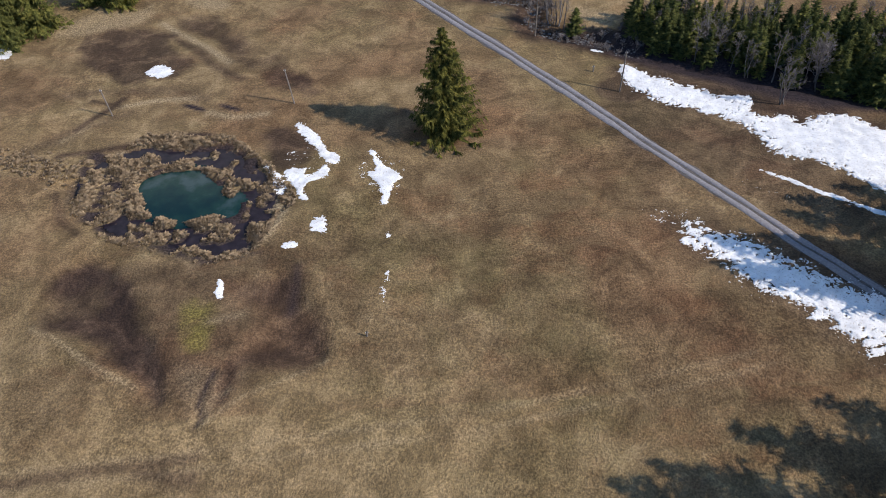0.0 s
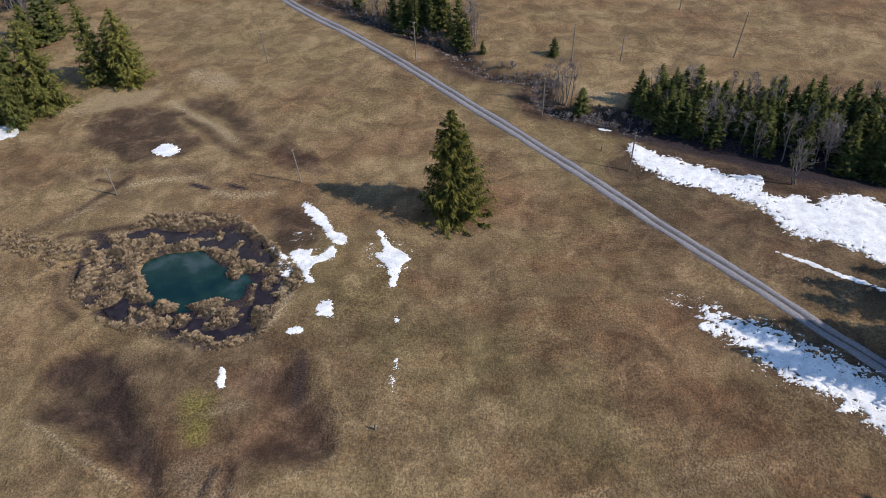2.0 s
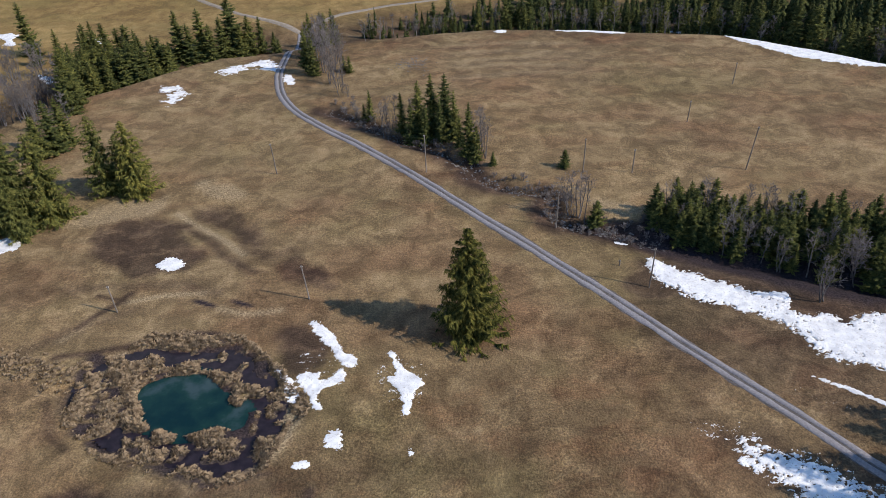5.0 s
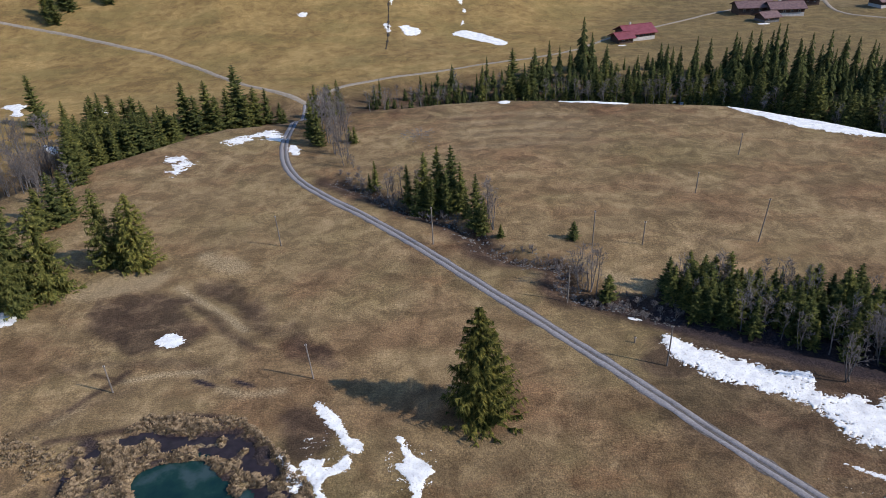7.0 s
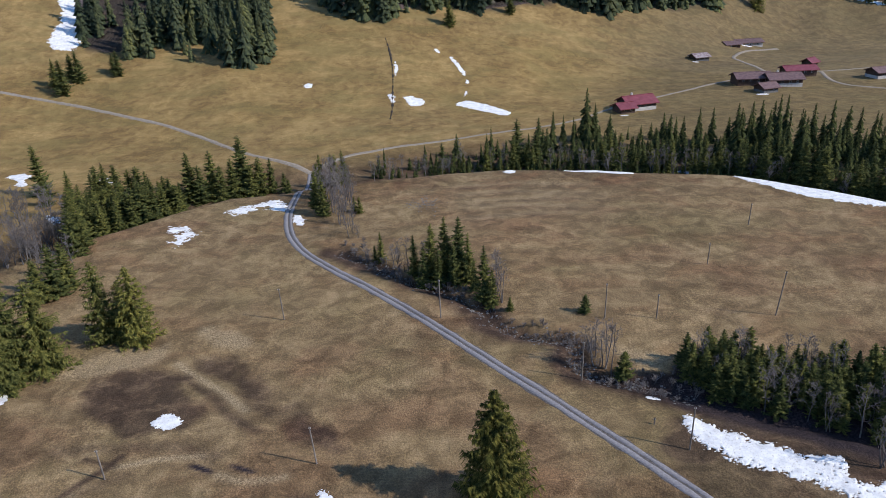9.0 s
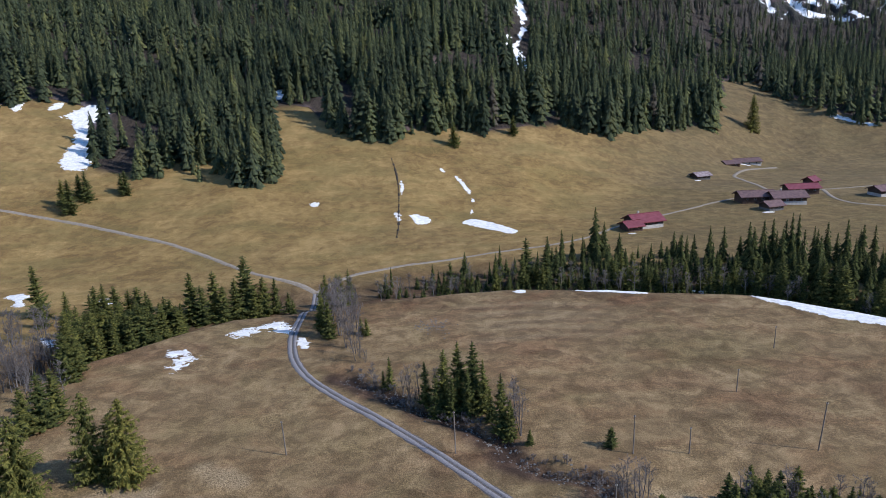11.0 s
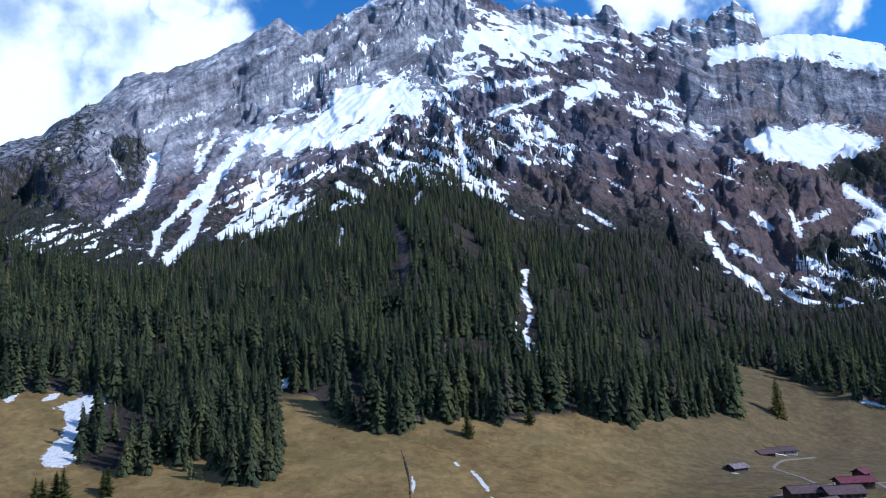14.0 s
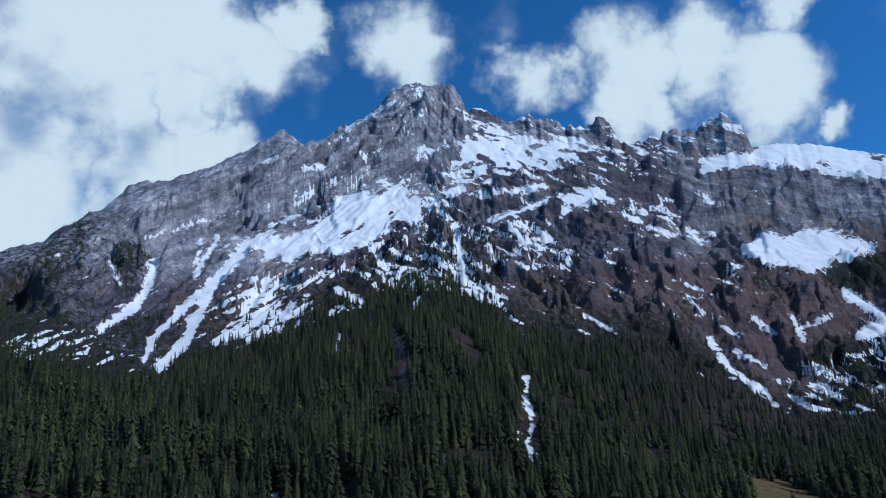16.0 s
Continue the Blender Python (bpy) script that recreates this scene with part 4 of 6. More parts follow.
    for line, wide, much in (([(-57.2, 142.7), (-48.7, 134.4), (-39.7, 125.5)], 0.8, 1.0), ([(-57.8, 112.0), (-52.8, 113.1), (-44.4, 113.4)], 0.7, 0.9), ([(-40.7, 108.5), (-36.3, 106.7), (-30.2, 106.9)], 0.9, 0.7), (BANKS[0], 0.4, 0.6), (BANKS[1], 0.3, 0.4),
                             ([(-32.1, 60.0), (-27.7, 61.0)], 0.6, 0.8), ([(-62.5, 106.3), (-66, 102.5)], 1.0, 0.5), ([(-29.5, 48.3), (-27.5, 49.2)], 0.5, 0.8)):
        p = np.maximum(p, much * np.exp(-(along(line, xn + 0.3 * wob, yn + 0.3 * wob) / wide) ** 2))
    for spot, much in (([(-56.1, 157.9), (-49.7, 156.2), (-43.0, 150.0), (-43.7, 146.6), (-49.7, 147.3), (-56.0, 153.3)], 0.7), ([(-13.0, 59.9), (-9.5, 60.9), (-7.5, 57.1), (-10.4, 56.7), (-12.9, 58.1)], 0.8), ([(-36.0, 53.4), (-30.4, 53.6), (-28.1, 49.1), (-29.5, 44.2), (-33.0, 48.4)], 0.45)):
        p = np.maximum(p, much * step(-1, 2, inside(spot, xn, yn) + ragged))
    pale[near] = p
    pale[near] = np.maximum(pale[near], 0.75 * step(-1, 3, inside([(-76, 152), (-66, 149), (-60, 154), (-58, 143), (-72, 139), (-82, 140)], xn, yn) + 2 * wob))
    pale[near] = np.maximum(pale[near], 0.55 * step(-1, 3, inside([(28, 140), (36, 138), (44, 133), (37, 130), (31, 131)], xn, yn) + 2 * wob))
    for tr in TRACKS:
        pale[near] = np.maximum(pale[near], 0.32 * np.exp(-(along(tr, xn, yn) / 0.5) ** 2) * np.clip(0.75 + 0.6 * wob, 0, 1))
    moss[near] = 0.6 * step(-1.0, 1.6, inside([(-37.2, 65.0), (-33.1, 65.3), (-31.2, 60.7), (-31.3, 54.7), (-34.9, 56.7)], xn, yn) + 1.4 * ragged) * np.clip(0.8 + 0.5 * fbm(xn * 0.6, yn * 0.6, 3, 3), 0, 1)
    hole_depth = height(xn, yn) - ground(xn, yn)
    mud_or_shade[near] = np.maximum(0.95 * step(-2.2, 0.2, ring + 1.2 * wob) * step(-0.02, -0.30, hum), 0.85 * np.exp(-(along(RILL, xn, yn) / 0.3) ** 2))
    mud_or_shade[near] = np.maximum(mud_or_shade[near], 0.9 * step(0.5, 0.75, hole_depth) * step(-1, 2, ring))
    mud_or_shade[near] = np.maximum(mud_or_shade[near], 0.6 * np.exp(-(along([(-20.9, 69.2), (-20.8, 65.1), (-21.3, 60.6)], xn, yn + wob) / 0.9) ** 2))
    for px, py, size in ((-43.8, 110.2, 2.4), (-37.0, 109.4, 2.6)):
        mud_or_shade[near] = np.maximum(mud_or_shade[near], step(1.3, 0.7, np.hypot((xn - px) / size, (yn - py + 0.45 * (xn - px)) / 0.75) + 0.4 * wob))
    # The same hollow: wet stony ground with shade put into its colour.
    mud_or_shade[near] = np.maximum(mud_or_shade[near], 0.6 * step(-1.0, 1.0, inside([(20.4, 134.7), (22.6, 129.9), (26.1, 126.7), (31.1, 123.5), (35.6, 118.9), (41.4, 120.3), (43.0, 126.5), (37.7, 128.2), (32.4, 129.9), (26.4, 128.8)], xn, yn) + wob))
    # Near-black copse floor and front strip: peat plus shade in the colour.
    mud_or_shade[near] = np.maximum(mud_or_shade[near], 1.0 * step(-1.5, 1.5, inside([(33, 121), (41, 113.5), (56, 106), (64, 99.5), (83, 97), (96, 88), (114, 96), (114, 108), (88, 117), (60, 129), (44, 136), (38, 130)], xn, yn) + 1.5 * wob))
    d = y - at(CREST, x)
    lush = step(10, 60, d) * (0.85 + 0.15 * fbm(x * 0.02, y * 0.02, 2, 3)) + 0.3 * step(70, 130, d)
    wet = np.maximum(wet, 0.34 * sum(np.exp(-((d - q - 2.5 * fbm(x * 0.02, y * 0 + q, 2, 3)) / 1.3) ** 2) for q in (-17, -22.5, -29, -37, -45)) * step(-2, 10, x) * step(62, 34, x))
    pale = np.maximum(pale, 0.42 * sum(np.exp(-((d - q - 2.5 * fbm(x * 0.02, y * 0 + q, 2, 3)) / 2.0) ** 2) for q in (-14.5, -20, -26, -33.5, -41.5)) * step(-2, 10, x) * step(62, 34, x))
    bed = step(0, 8, d) * step(46, 30, d)
    wet = np.maximum(wet, 0.6 * bed * step(420, 300, r))
    # Far turf painted darker to the east, in place of cloud shade.
    dun_shade = step(30, 60, d) * step(12, 24, b)
    # Lit look of farther grass at a grazing view, put into its colour.
    tan = np.maximum(tan, 0.42 * step(70, 110, y) * step(-4, -30, d) * np.clip(1.0 + 0.5 * fbm(x * 0.03, y * 0.035, 4, 2), 0, 1.6) * (1 - np.clip(wet, 0, 1)))
    for name, v in (("wet", wet), ("pale", pale), ("moss", moss), ("mud_or_shade", mud_or_shade), ("lush", lush), ("tan", tan), ("dun_shade", dun_shade), ("rust", rust), ("tussock", 0.70 + 0.25 * step(150, 70, y))):
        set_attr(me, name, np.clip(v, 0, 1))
    tagged(new("ground", me), "rolling brown winter meadow with wet dark hollows", "meadow", kind="structure")


make_ground()

# ---- the mountain ----
SPECKLED = ([(-14.6, 14.4), (-7.1, 17.2), (-0.5, 17.9), (0.3, 13.4), (-9.7, 10.1), (-15.2, 9.3)], [(-29.1, 9.8), (-24.0, 11.6), (-19.6, 8.0), (-25.4, 6.8)],
            [(8.1, 18.4), (14.1, 16.9), (13.8, 14.2), (7.9, 15.2)], [(28.3, 5.0), (32.0, 6.9), (35.2, 8.0), (39.3, 7.4), (37.9, 1.1), (28.8, 1.8)],
            [(15.2, 22.2), (26.7, 16.0), (27.5, 9.1), (21.9, 11.6)])
WOOD_TOP = [(-60, 9.5), (-32.3, 9.0), (-29.2, 8.8), (-23.8, 7.0), (-19.9, 7.2), (-18.0, 8.0), (-14.0, 9.3), (-9.8, 10.5), (-7.1, 12.5), (-3.0, 13.5), (-0.6, 14.3), (3.4, 14.6), (5.9, 13.5), (8.4, 10.6),
            (12.8, 9.0), (19.3, 8.4), (23.1, 5.9), (25.8, 3.0), (27.5, 1.8), (29.3, 1.6), (30.9, 1.5), (31.9, 2.6), (34.8, 3.2), (39.0, 3.5), (60, 4)]
WOOD_EDGE = [(-60, -2), (-36, -2.0), (-30.2, -1.7), (-27.1, -1.3), (-24.6, -2.1), (-24.5, -6.7), (-23.0, -7.5), (-19.9, -7.9), (-19.4, -6.8), (-17.0, -8.4), (-14.9, -9.3), (-11.8, -9.3), (-10.9, -8.5), (-10.8, -2.6), (-7.9, -3.2), (-6.1, -5.1), (-4.3, -5.7), (-1.5, -6.4),
             (0.4, -5.5), (3.2, -5.2), (6.9, -5.8), (10.2, -5.5), (12.5, -5.1), (15.2, -6.1), (16.9, -6.3), (19.1, -5.7), (22.0, -6.0), (24.5, -5.8), (24.8, -2.6), (26.5, -2.4), (28.4, -3.3), (30.6, -4.2), (32.7, -5.0), (35, -5.6), (60, -5)]


def angle_up(x, y, z):
    b, r = polar(x, y)
    return b, np.degrees(np.arctan2(z - LOOKOUT[2], r)), r


def make_mountain():
    B = np.arange(-46.9, 46.91, 0.11)
    # rings lie closer where the land is steep
    ranges = [RIM]
    while ranges[-1] < 3900:
        r = ranges[-1]
        ranges.append(r + (3.0 if r < 700 else 5.5 if r < 1200 else 6.0 if r < 2900 else 80))
    R = np.array(ranges)
    gb, gr = np.meshgrid(B, R, indexing="ij")
    b, r = gb.ravel(), gr.ravel()
    x, y = LOOKOUT[0] + r * np.sin(np.radians(b)), LOOKOUT[1] + r * np.cos(np.radians(b))
    z = height(x, y)
    _, e, _ = angle_up(x, y, z)
    me = mesh_of("mountain", np.stack([x, y, z - 0.6 * (r < RIM + 13)], 1), lattice_faces(len(B), len(R)), M_ROCK, False)
    jag = 0.35 * fbm(b * 1.3, e * 1.6, 4, 3) + 0.15 * fbm(b * 6, e * 6, 3, 1)
    snow = np.full(len(b), -3.0)
    for pts in SNOWFIELDS:
        p = np.array(pts)
        k = (b > p[:, 0].min() - 1.5) & (b < p[:, 0].max() + 1.5) & (e > p[:, 1].min() - 1.5) & (e < p[:, 1].max() + 1.5)
        hole = 0.35 * (1.2 + 1.4 * step(19, 21.5, e[k]) * step(24, 20, b[k])) * step(0.05 - 0.22 * step(20, 22, e[k]) * step(24, 20, b[k]), 0.38, bedding(b[k] * 1.3 + 3, e[k] * 1.3)) * step(14, 17, e[k])
        snow[k] = np.maximum(snow[k], inside(pts, b[k], e[k], 1) + jag[k] - hole)
    for pts, wide in CHUTES:
        p = np.array(pts)
        k = (b > p[:, 0].min() - 1.5) & (b < p[:, 0].max() + 1.5) & (e > p[:, 1].min() - 1.5) & (e < p[:, 1].max() + 1.5)
        d = along(pts, b[k] + 0.5 * jag[k], e[k])
        snow[k] = np.maximum(snow[k], wide * 0.55 - d + 0.3 * jag[k])
    for pts, wide in RIBS:
        d = along(pts, b + 0.4 * jag, e + 0.3 * jag)
        snow = np.where(d < 1.0, np.minimum(snow, 1.6 * (d - wide) + 0.5 * jag), snow)
    # snow that lies along the beds, thick or thin by region
    lie = bedding(b * 1.6 + 9, e * 1.6) * 0.55 + 0.45 * bedding(b * 3.5, e * 3.5 + 7)
    much = np.full(len(b), -0.62)
    for pts, m in zip(SPECKLED, (-0.06, -0.08, 0.02, -0.08, -0.24)):
        much = np.maximum(much, -0.62 + (m + 0.62) * step(-1.5, 1.2, inside(pts, b, e) + 2 * jag))
    much = np.maximum(much, -0.62 + (0.38 * step(16, 8, b) + 0.14) * step(9, 13, e) * step(-17, -10, b) * step(34, 28, b))
    much = np.maximum(much, -0.62 + 0.42 * step(19.5, 22, e) * step(4, 7, b))
    much = np.where((e > 15) & (b < -9), np.minimum(much, -0.5), much)
    much = np.where((e > 23) & (b < 6), np.minimum(much, -0.42), much)
    speck = 0.5 + lie + much
    over = e - at(WOOD_TOP, b)
    wooded = step(-0.6, 0.2, -over) * step(0.0, 0.8, e - at(WOOD_EDGE, b + 0.5 * fbm(x * 0.025, y * 0.025, 3, 5)) - 0.4 * fbm(x * 0.05, y * 0.05, 2, 3))
    wooded = wooded * (0.25 + 0.75 * step(0.25, 0.6, along(EARTH_GULLY, b, e)))
    for pts in CLEAR:
        wooded = wooded * step(0.6, -0.4, inside(pts, b, e, 1))
    speck = np.where(over < -1, np.minimum(speck, 0.14), speck)
    dip = np.radians(26 - 52 * step(1, 10, b))
    bend = 0.5 * fbm(b * 0.25, e * 0.25, 3, 4) + 0.12 * fbm(b * 1.2, e * 1.2, 2, 1)
    beds = me.attributes.new("beds", "FLOAT_VECTOR", "POINT")
    beds.data.foreach_set("vector", np.stack([b * np.cos(dip) + e * np.sin(dip), e * np.cos(dip) - b * np.sin(dip) + bend, 0 * b], 1).astype(np.float32).ravel())
    scrub = 0.75 * step(5.5, 0.0, over) * step(-3, 0.5, over) + 0.45 * step(-20, -25, b) * step(-1, 0, over)
    for pts, much in HIGH_WOODS:
        scrub = np.maximum(scrub, (0.25 + 0.6 * much) * step(-0.6, 0.6, inside(pts, b, e) + jag))
    set_attr(me, "snow", snow * 1.2)
    set_attr(me, "speck", speck)
    set_attr(me, "scrub", scrub)
    # The same painted shade carried on up the slope.
    set_attr(me, "dun_shade", step(12, 24, b))
    set_attr(me, "earth", 0.62 * step(17.5, 12.5, e) * step(-22, -16, b))
    set_attr(me, "turf", 1.2 * step(0.6, 0.0, e - at(WOOD_EDGE, b)) + 0.3 * step(3, 0, over) * step(12, 16, b))
    set_attr(me, "litter", np.clip(np.maximum(wooded, 0.12 * step(14, 26, b) * step(0.8, 0.0, e - at(WOOD_EDGE, b))), 0, 1))
    pale = step(19, 23, e) * step(9, 4, b) + step(-6, -10, b) * step(12, 17, e) + 0.7 * step(23.2, 24, e) * step(8, 10, b) + 0.6 * step(12, 15, e) * step(20, 24, b)
    set_attr(me, "pale_rock", np.clip(-0.02 + pale, -0.1, 1.2))
    tagged(new("mountain", me), "steep grey limestone mountain with snow chutes and ledges", "mountain", kind="structure")


make_mountain()


# ---- water, snow and roads ----


def water_within(name, outline, grow, z, material, label):
    p = np.array(outline)
    X, Y = np.arange(p[:, 0].min() - 3, p[:, 0].max() + 3, 0.5), np.arange(p[:, 1].min() - 3, p[:, 1].max() + 3, 0.5)
    gx, gy = np.meshgrid(X, Y, indexing="ij")
    ok = inside(outline, gx, gy) > -grow
    keep = ok[:-1, :-1] & ok[1:, :-1] & ok[1:, 1:] & ok[:-1, 1:]
    v, f, _ = strip_unused(np.stack([gx.ravel(), gy.ravel(), np.full(gx.size, z)], 1), lattice_faces(len(X), len(Y), keep))
    return tagged(new(name, mesh_of(name, v, f, material, True)), label, "water", kind="structure")


water_within("pond_water", POND, 1.6, -0.42, M_WATER, "dark blue-green pond water ringed by sedge")
water_within("moat_water", POND_RING, -0.8, -0.50, M_DITCH, "dark peaty water standing in the pond's ring")


def snow_patch(points, ragged, thick=0.3, size=0.25, scale=0.6, holes=0.0, thin=0.0):
    """A patch of old snow that lies on the ground, with a steep ragged rim, melt holes and scattered scraps."""
    size = size * (0.62 if size < 0.25 else 0.75)
    p = np.array(points)
    X, Y = np.arange(p[:, 0].min() - 2, p[:, 0].max() + 2, size), np.arange(p[:, 1].min() - 2, p[:, 1].max() + 2, size)
    gx, gy = np.meshgrid(X, Y, indexing="ij")
    x, y = gx.ravel(), gy.ravel()
    core = inside(points, x, y, 1)
    f = (np.minimum(core, 0.25) if thin else core) + ragged * (0.8 * fbm(x * scale * 0.7, y * scale * 1.3, 3, 3, 0.6) + 1.0 * fbm(x * scale * 3.4, y * scale * 4.5, 4, 5, 0.8)) - 0.4 * ragged - thin
    if holes:
        f = np.minimum(f, 1.2) - holes * np.maximum(fbm(x * 1.5, y * 2.1, 4, 5, 0.7) - 0.05, 0) * step(7, 0.5, f) * (0.4 + 1.2 * vnoise(x * 0.15, y * 0.15, 2))
    up = np.clip(f * 0.45, -0.15, 0.30 * thick) + 0.035 * fbm(x * 1.1, y * 1.1, 3, 1) * step(0, 0.5, f) + 0.10 * thick * step(1.0, 5.0, f)
    z = ground(x, y) + up + 0.02
    ok = (f > -0.6).reshape(gx.shape)
    keep = ok[:-1, :-1] | ok[1:, :-1] | ok[1:, 1:] | ok[:-1, 1:]
    v, fc, _ = strip_unused(np.stack([x, y, z], 1), lattice_faces(len(X), len(Y), keep))
    ob = new("snow_patch", mesh_of("snow_patch", v, fc, M_SNOW, True))
    return tagged(ob, "patch of old melting snow on brown grass", "snow", "snow patches on the meadow", "stuff")


snow_patch([(-25.0, 103.4), (-23.7, 103.7), (-21.5, 101.1), (-19.7, 98.8), (-18.8, 95.6), (-16.2, 94.4), (-15.6, 92.4), (-17.6, 91.6), (-19.6, 93.2), (-20.1, 95.8), (-21.9, 98.0), (-23.3, 99.7)], 0.4, 0.22, 0.15, 0.9)
snow_patch([(-25.5, 90.9), (-23.5, 91.7), (-22.5, 90.6), (-21.6, 91.2), (-21.6, 89.1), (-19.9, 89.9), (-18.8, 91.7), (-17.5, 90.2), (-18.0, 88.8), (-19.8, 88.0), (-21.2, 87.3), (-21.5, 85.5), (-20.6, 83.2), (-21.8, 83.3), (-22.8, 85.2), (-23.7, 87.5), (-25.0, 88.5)], 0.35, 0.22, 0.15, 0.9)
snow_patch([(-11.7, 95.0), (-10.5, 94.8), (-10.1, 92.8), (-8.2, 90.3), (-6.0, 88.6), (-5.8, 87.2), (-7.3, 86.0), (-7.6, 83.8), (-8.6, 80.9), (-9.4, 81.8), (-9.2, 84.4), (-10.0, 86.3), (-11.6, 88.7), (-11.9, 89.6), (-10.1, 89.9), (-10.7, 92.4)], 0.35, 0.22, 0.15, 0.9)
snow_patch([(-26.5, 97.0), (-17.5, 96.5), (-17.0, 88.0), (-25.0, 85.0)], 0.9, 0.12, 0.15, 1.3, 0.0, 0.75)
snow_patch([(-14.0, 95.0), (-5.5, 93.0), (-5.5, 84.0), (-11.5, 82.0)], 0.9, 0.12, 0.15, 1.3, 0.0, 0.75)
snow_patch([(-20.4, 76.8), (-19.4, 79.4), (-17.5, 79.6), (-17.1, 76.0), (-18.7, 75.8)], 0.5, 0.2, 0.15)
snow_patch([(-24.0, 74.4), (-21.4, 74.4), (-21.3, 72.9), (-23.7, 72.9)], 0.25, 0.2, 0.15)
snow_patch([(-32.3, 66.9), (-31.6, 67.8), (-30.6, 65.9), (-30.6, 63.3), (-31.9, 64.1)], 0.3, 0.2, 0.15)
snow_patch([(-56.5, 123.2), (-55.3, 124.4), (-54.2, 126.1), (-50.3, 123.9), (-50.2, 121.9), (-51.8, 120.7), (-54.1, 121.2)], 0.5, 0.22, 0.2, 0.8)
snow_patch([(-93.9, 135.5), (-89.0, 137.4), (-86.0, 134.8), (-86.7, 130.7), (-92, 130.5)], 0.5, 0.25, 0.2)
snow_patch([(-28.9, 93.0), (-26.9, 91.4), (-24.6, 87.8), (-24.4, 84.8), (-26.2, 86.2), (-28.0, 90.3)], 0.5, 0.2, 0.15)
snow_patch([(-8.5, 76), (-7.8, 75.5), (-7.9, 72.5), (-8.3, 73)], 0.6, 0.08, 0.12, 1.3, 3.0)
snow_patch([(-8.3, 67.5), (-7.9, 67.2), (-7.9, 65.4), (-8.2, 65.6)], 0.35, 0.08, 0.1, 1.3)
snow_patch([(-8.9, 63.8), (-8.1, 64.4), (-8.3, 61.2), (-8.7, 61.0)], 0.6, 0.08, 0.12, 1.3, 2.0)
snow_patch([(34.3, 74.6), (37.4, 73.7), (40.0, 71.2), (42.6, 71.5), (45.8, 69.0), (48.5, 65.4), (51.4, 62.8), (54.2, 60.3), (58.3, 58.0), (62.3, 55.3), (60.0, 45.4), (53.3, 47.6), (51.1, 48.4), (50.2, 51.2), (47.8, 54.1), (46.6, 56.5), (43.5, 58.2), (41.4, 60.8), (39.2, 63.5), (37.7, 66.3), (35.0, 68.2), (33.5, 70.0), (35.3, 72.1)], 1.5, 0.35, 0.18, 0.9, 3.0)
snow_patch([(35.4, 118.0), (39.7, 113.6), (44.0, 110.0), (48.3, 107.2), (50.7, 105.2), (55.5, 104.7), (56.6, 102.8), (55.1, 100.8), (55.4, 98.8), (59.7, 97.6), (61.8, 97.8), (61.6, 95.0), (63.1, 96.4), (65.3, 97.0), (68.2, 97.2), (71.7, 96.4), (72.6, 94.2), (76.2, 92.0), (78.5, 86.0), (69.9, 70.3), (66.2, 77.8), (64.8, 79.8), (62.6, 82.7), (60.1, 84.9), (55.4, 86.7), (53.6, 89.0), (52.9, 92.0), (51.9, 94.4), (50.0, 97.4), (47.0, 100.0), (43.6, 101.6), (40.1, 103.3), (37.7, 105.6), (35.5, 109.1), (34.1, 112.3)], 0.8, 0.4, 0.18, 0.7, 2.2)
snow_patch([(49.4, 85.3), (54.4, 81.7), (59.0, 78.0), (65.1, 73.2), (68, 70), (65.1, 71.8), (59.0, 76.6), (54.4, 80.5)], 0.35, 0.15, 0.15)
snow_patch([(31.0, 123.2), (33.4, 122.8), (33.6, 121.2), (31.4, 121.3)], 0.3, 0.2, 0.2)
snow_patch([(-84.8, 219.4), (-77.9, 221.4), (-76.4, 215.8), (-72, 216), (-75.4, 203.4), (-77, 205), (-79.8, 212.3)], 2.2, 0.25, 0.3, 0.25)
snow_patch([(-63.5, 235.2), (-55.9, 240.8), (-49.0, 238.1), (-48.9, 226.0), (-55.4, 231.6)], 2.4, 0.3, 0.3, 0.3)
snow_patch([(-70.7, 231.1), (-63.6, 238.7), (-55.4, 233.6), (-63.2, 226.2)], 2.2, 0.2, 0.3, 0.3, 1.5)
snow_patch([(-46.5, 225.6), (-43.0, 225.1), (-41.7, 216.2), (-44.8, 217.5)], 0.8, 0.25, 0.3, 0.4)
snow_patch([(94.8, 240.8), (107.2, 237.9), (115.6, 228.8), (123.3, 217.4), (133.9, 206.6), (131.0, 202.4), (116.6, 209.2), (106.4, 219.1), (99.6, 231.3)], 1.0, 0.4, 0.4, 0.3)
snow_patch([(40.7, 257.2), (50.1, 254.8), (66.4, 248.6), (64.8, 245.1), (54.9, 248.4), (44.1, 252.5)], 0.8, 0.3, 0.4, 0.3)
snow_patch([(22, 259), (27, 259.5), (27, 255), (23, 254.5)], 0.6, 0.3, 0.3, 0.3)


snow_patch([(45.3, 85.5), (47.5, 85.3), (50.5, 81.0), (54.0, 76.5), (52.0, 75.5), (47.0, 80.5)], 0.9, 0.08, 0.2, 1.2, 0.0, 0.9)
snow_patch([(29.8, 77.1), (33.8, 75.9), (37.8, 74.9), (38.7, 72.4), (34.7, 72.8), (31.6, 74.0)], 1.2, 0.1, 0.18, 1.1, 0.0, 0.3)


# remnants along the far meadow's rills
snow_patch([(3.8, 428.9), (6.4, 430.3), (8.3, 425.5), (6.6, 424.0)], 0.7, 0.3, 0.4, 0.4)
snow_patch([(12.0, 421.4), (14.3, 422.8), (17.4, 413.5), (19.7, 406.8), (20.7, 401.9), (18.9, 398.4), (16.6, 405.0), (14.6, 412.7)], 0.7, 0.3, 0.4, 0.4)
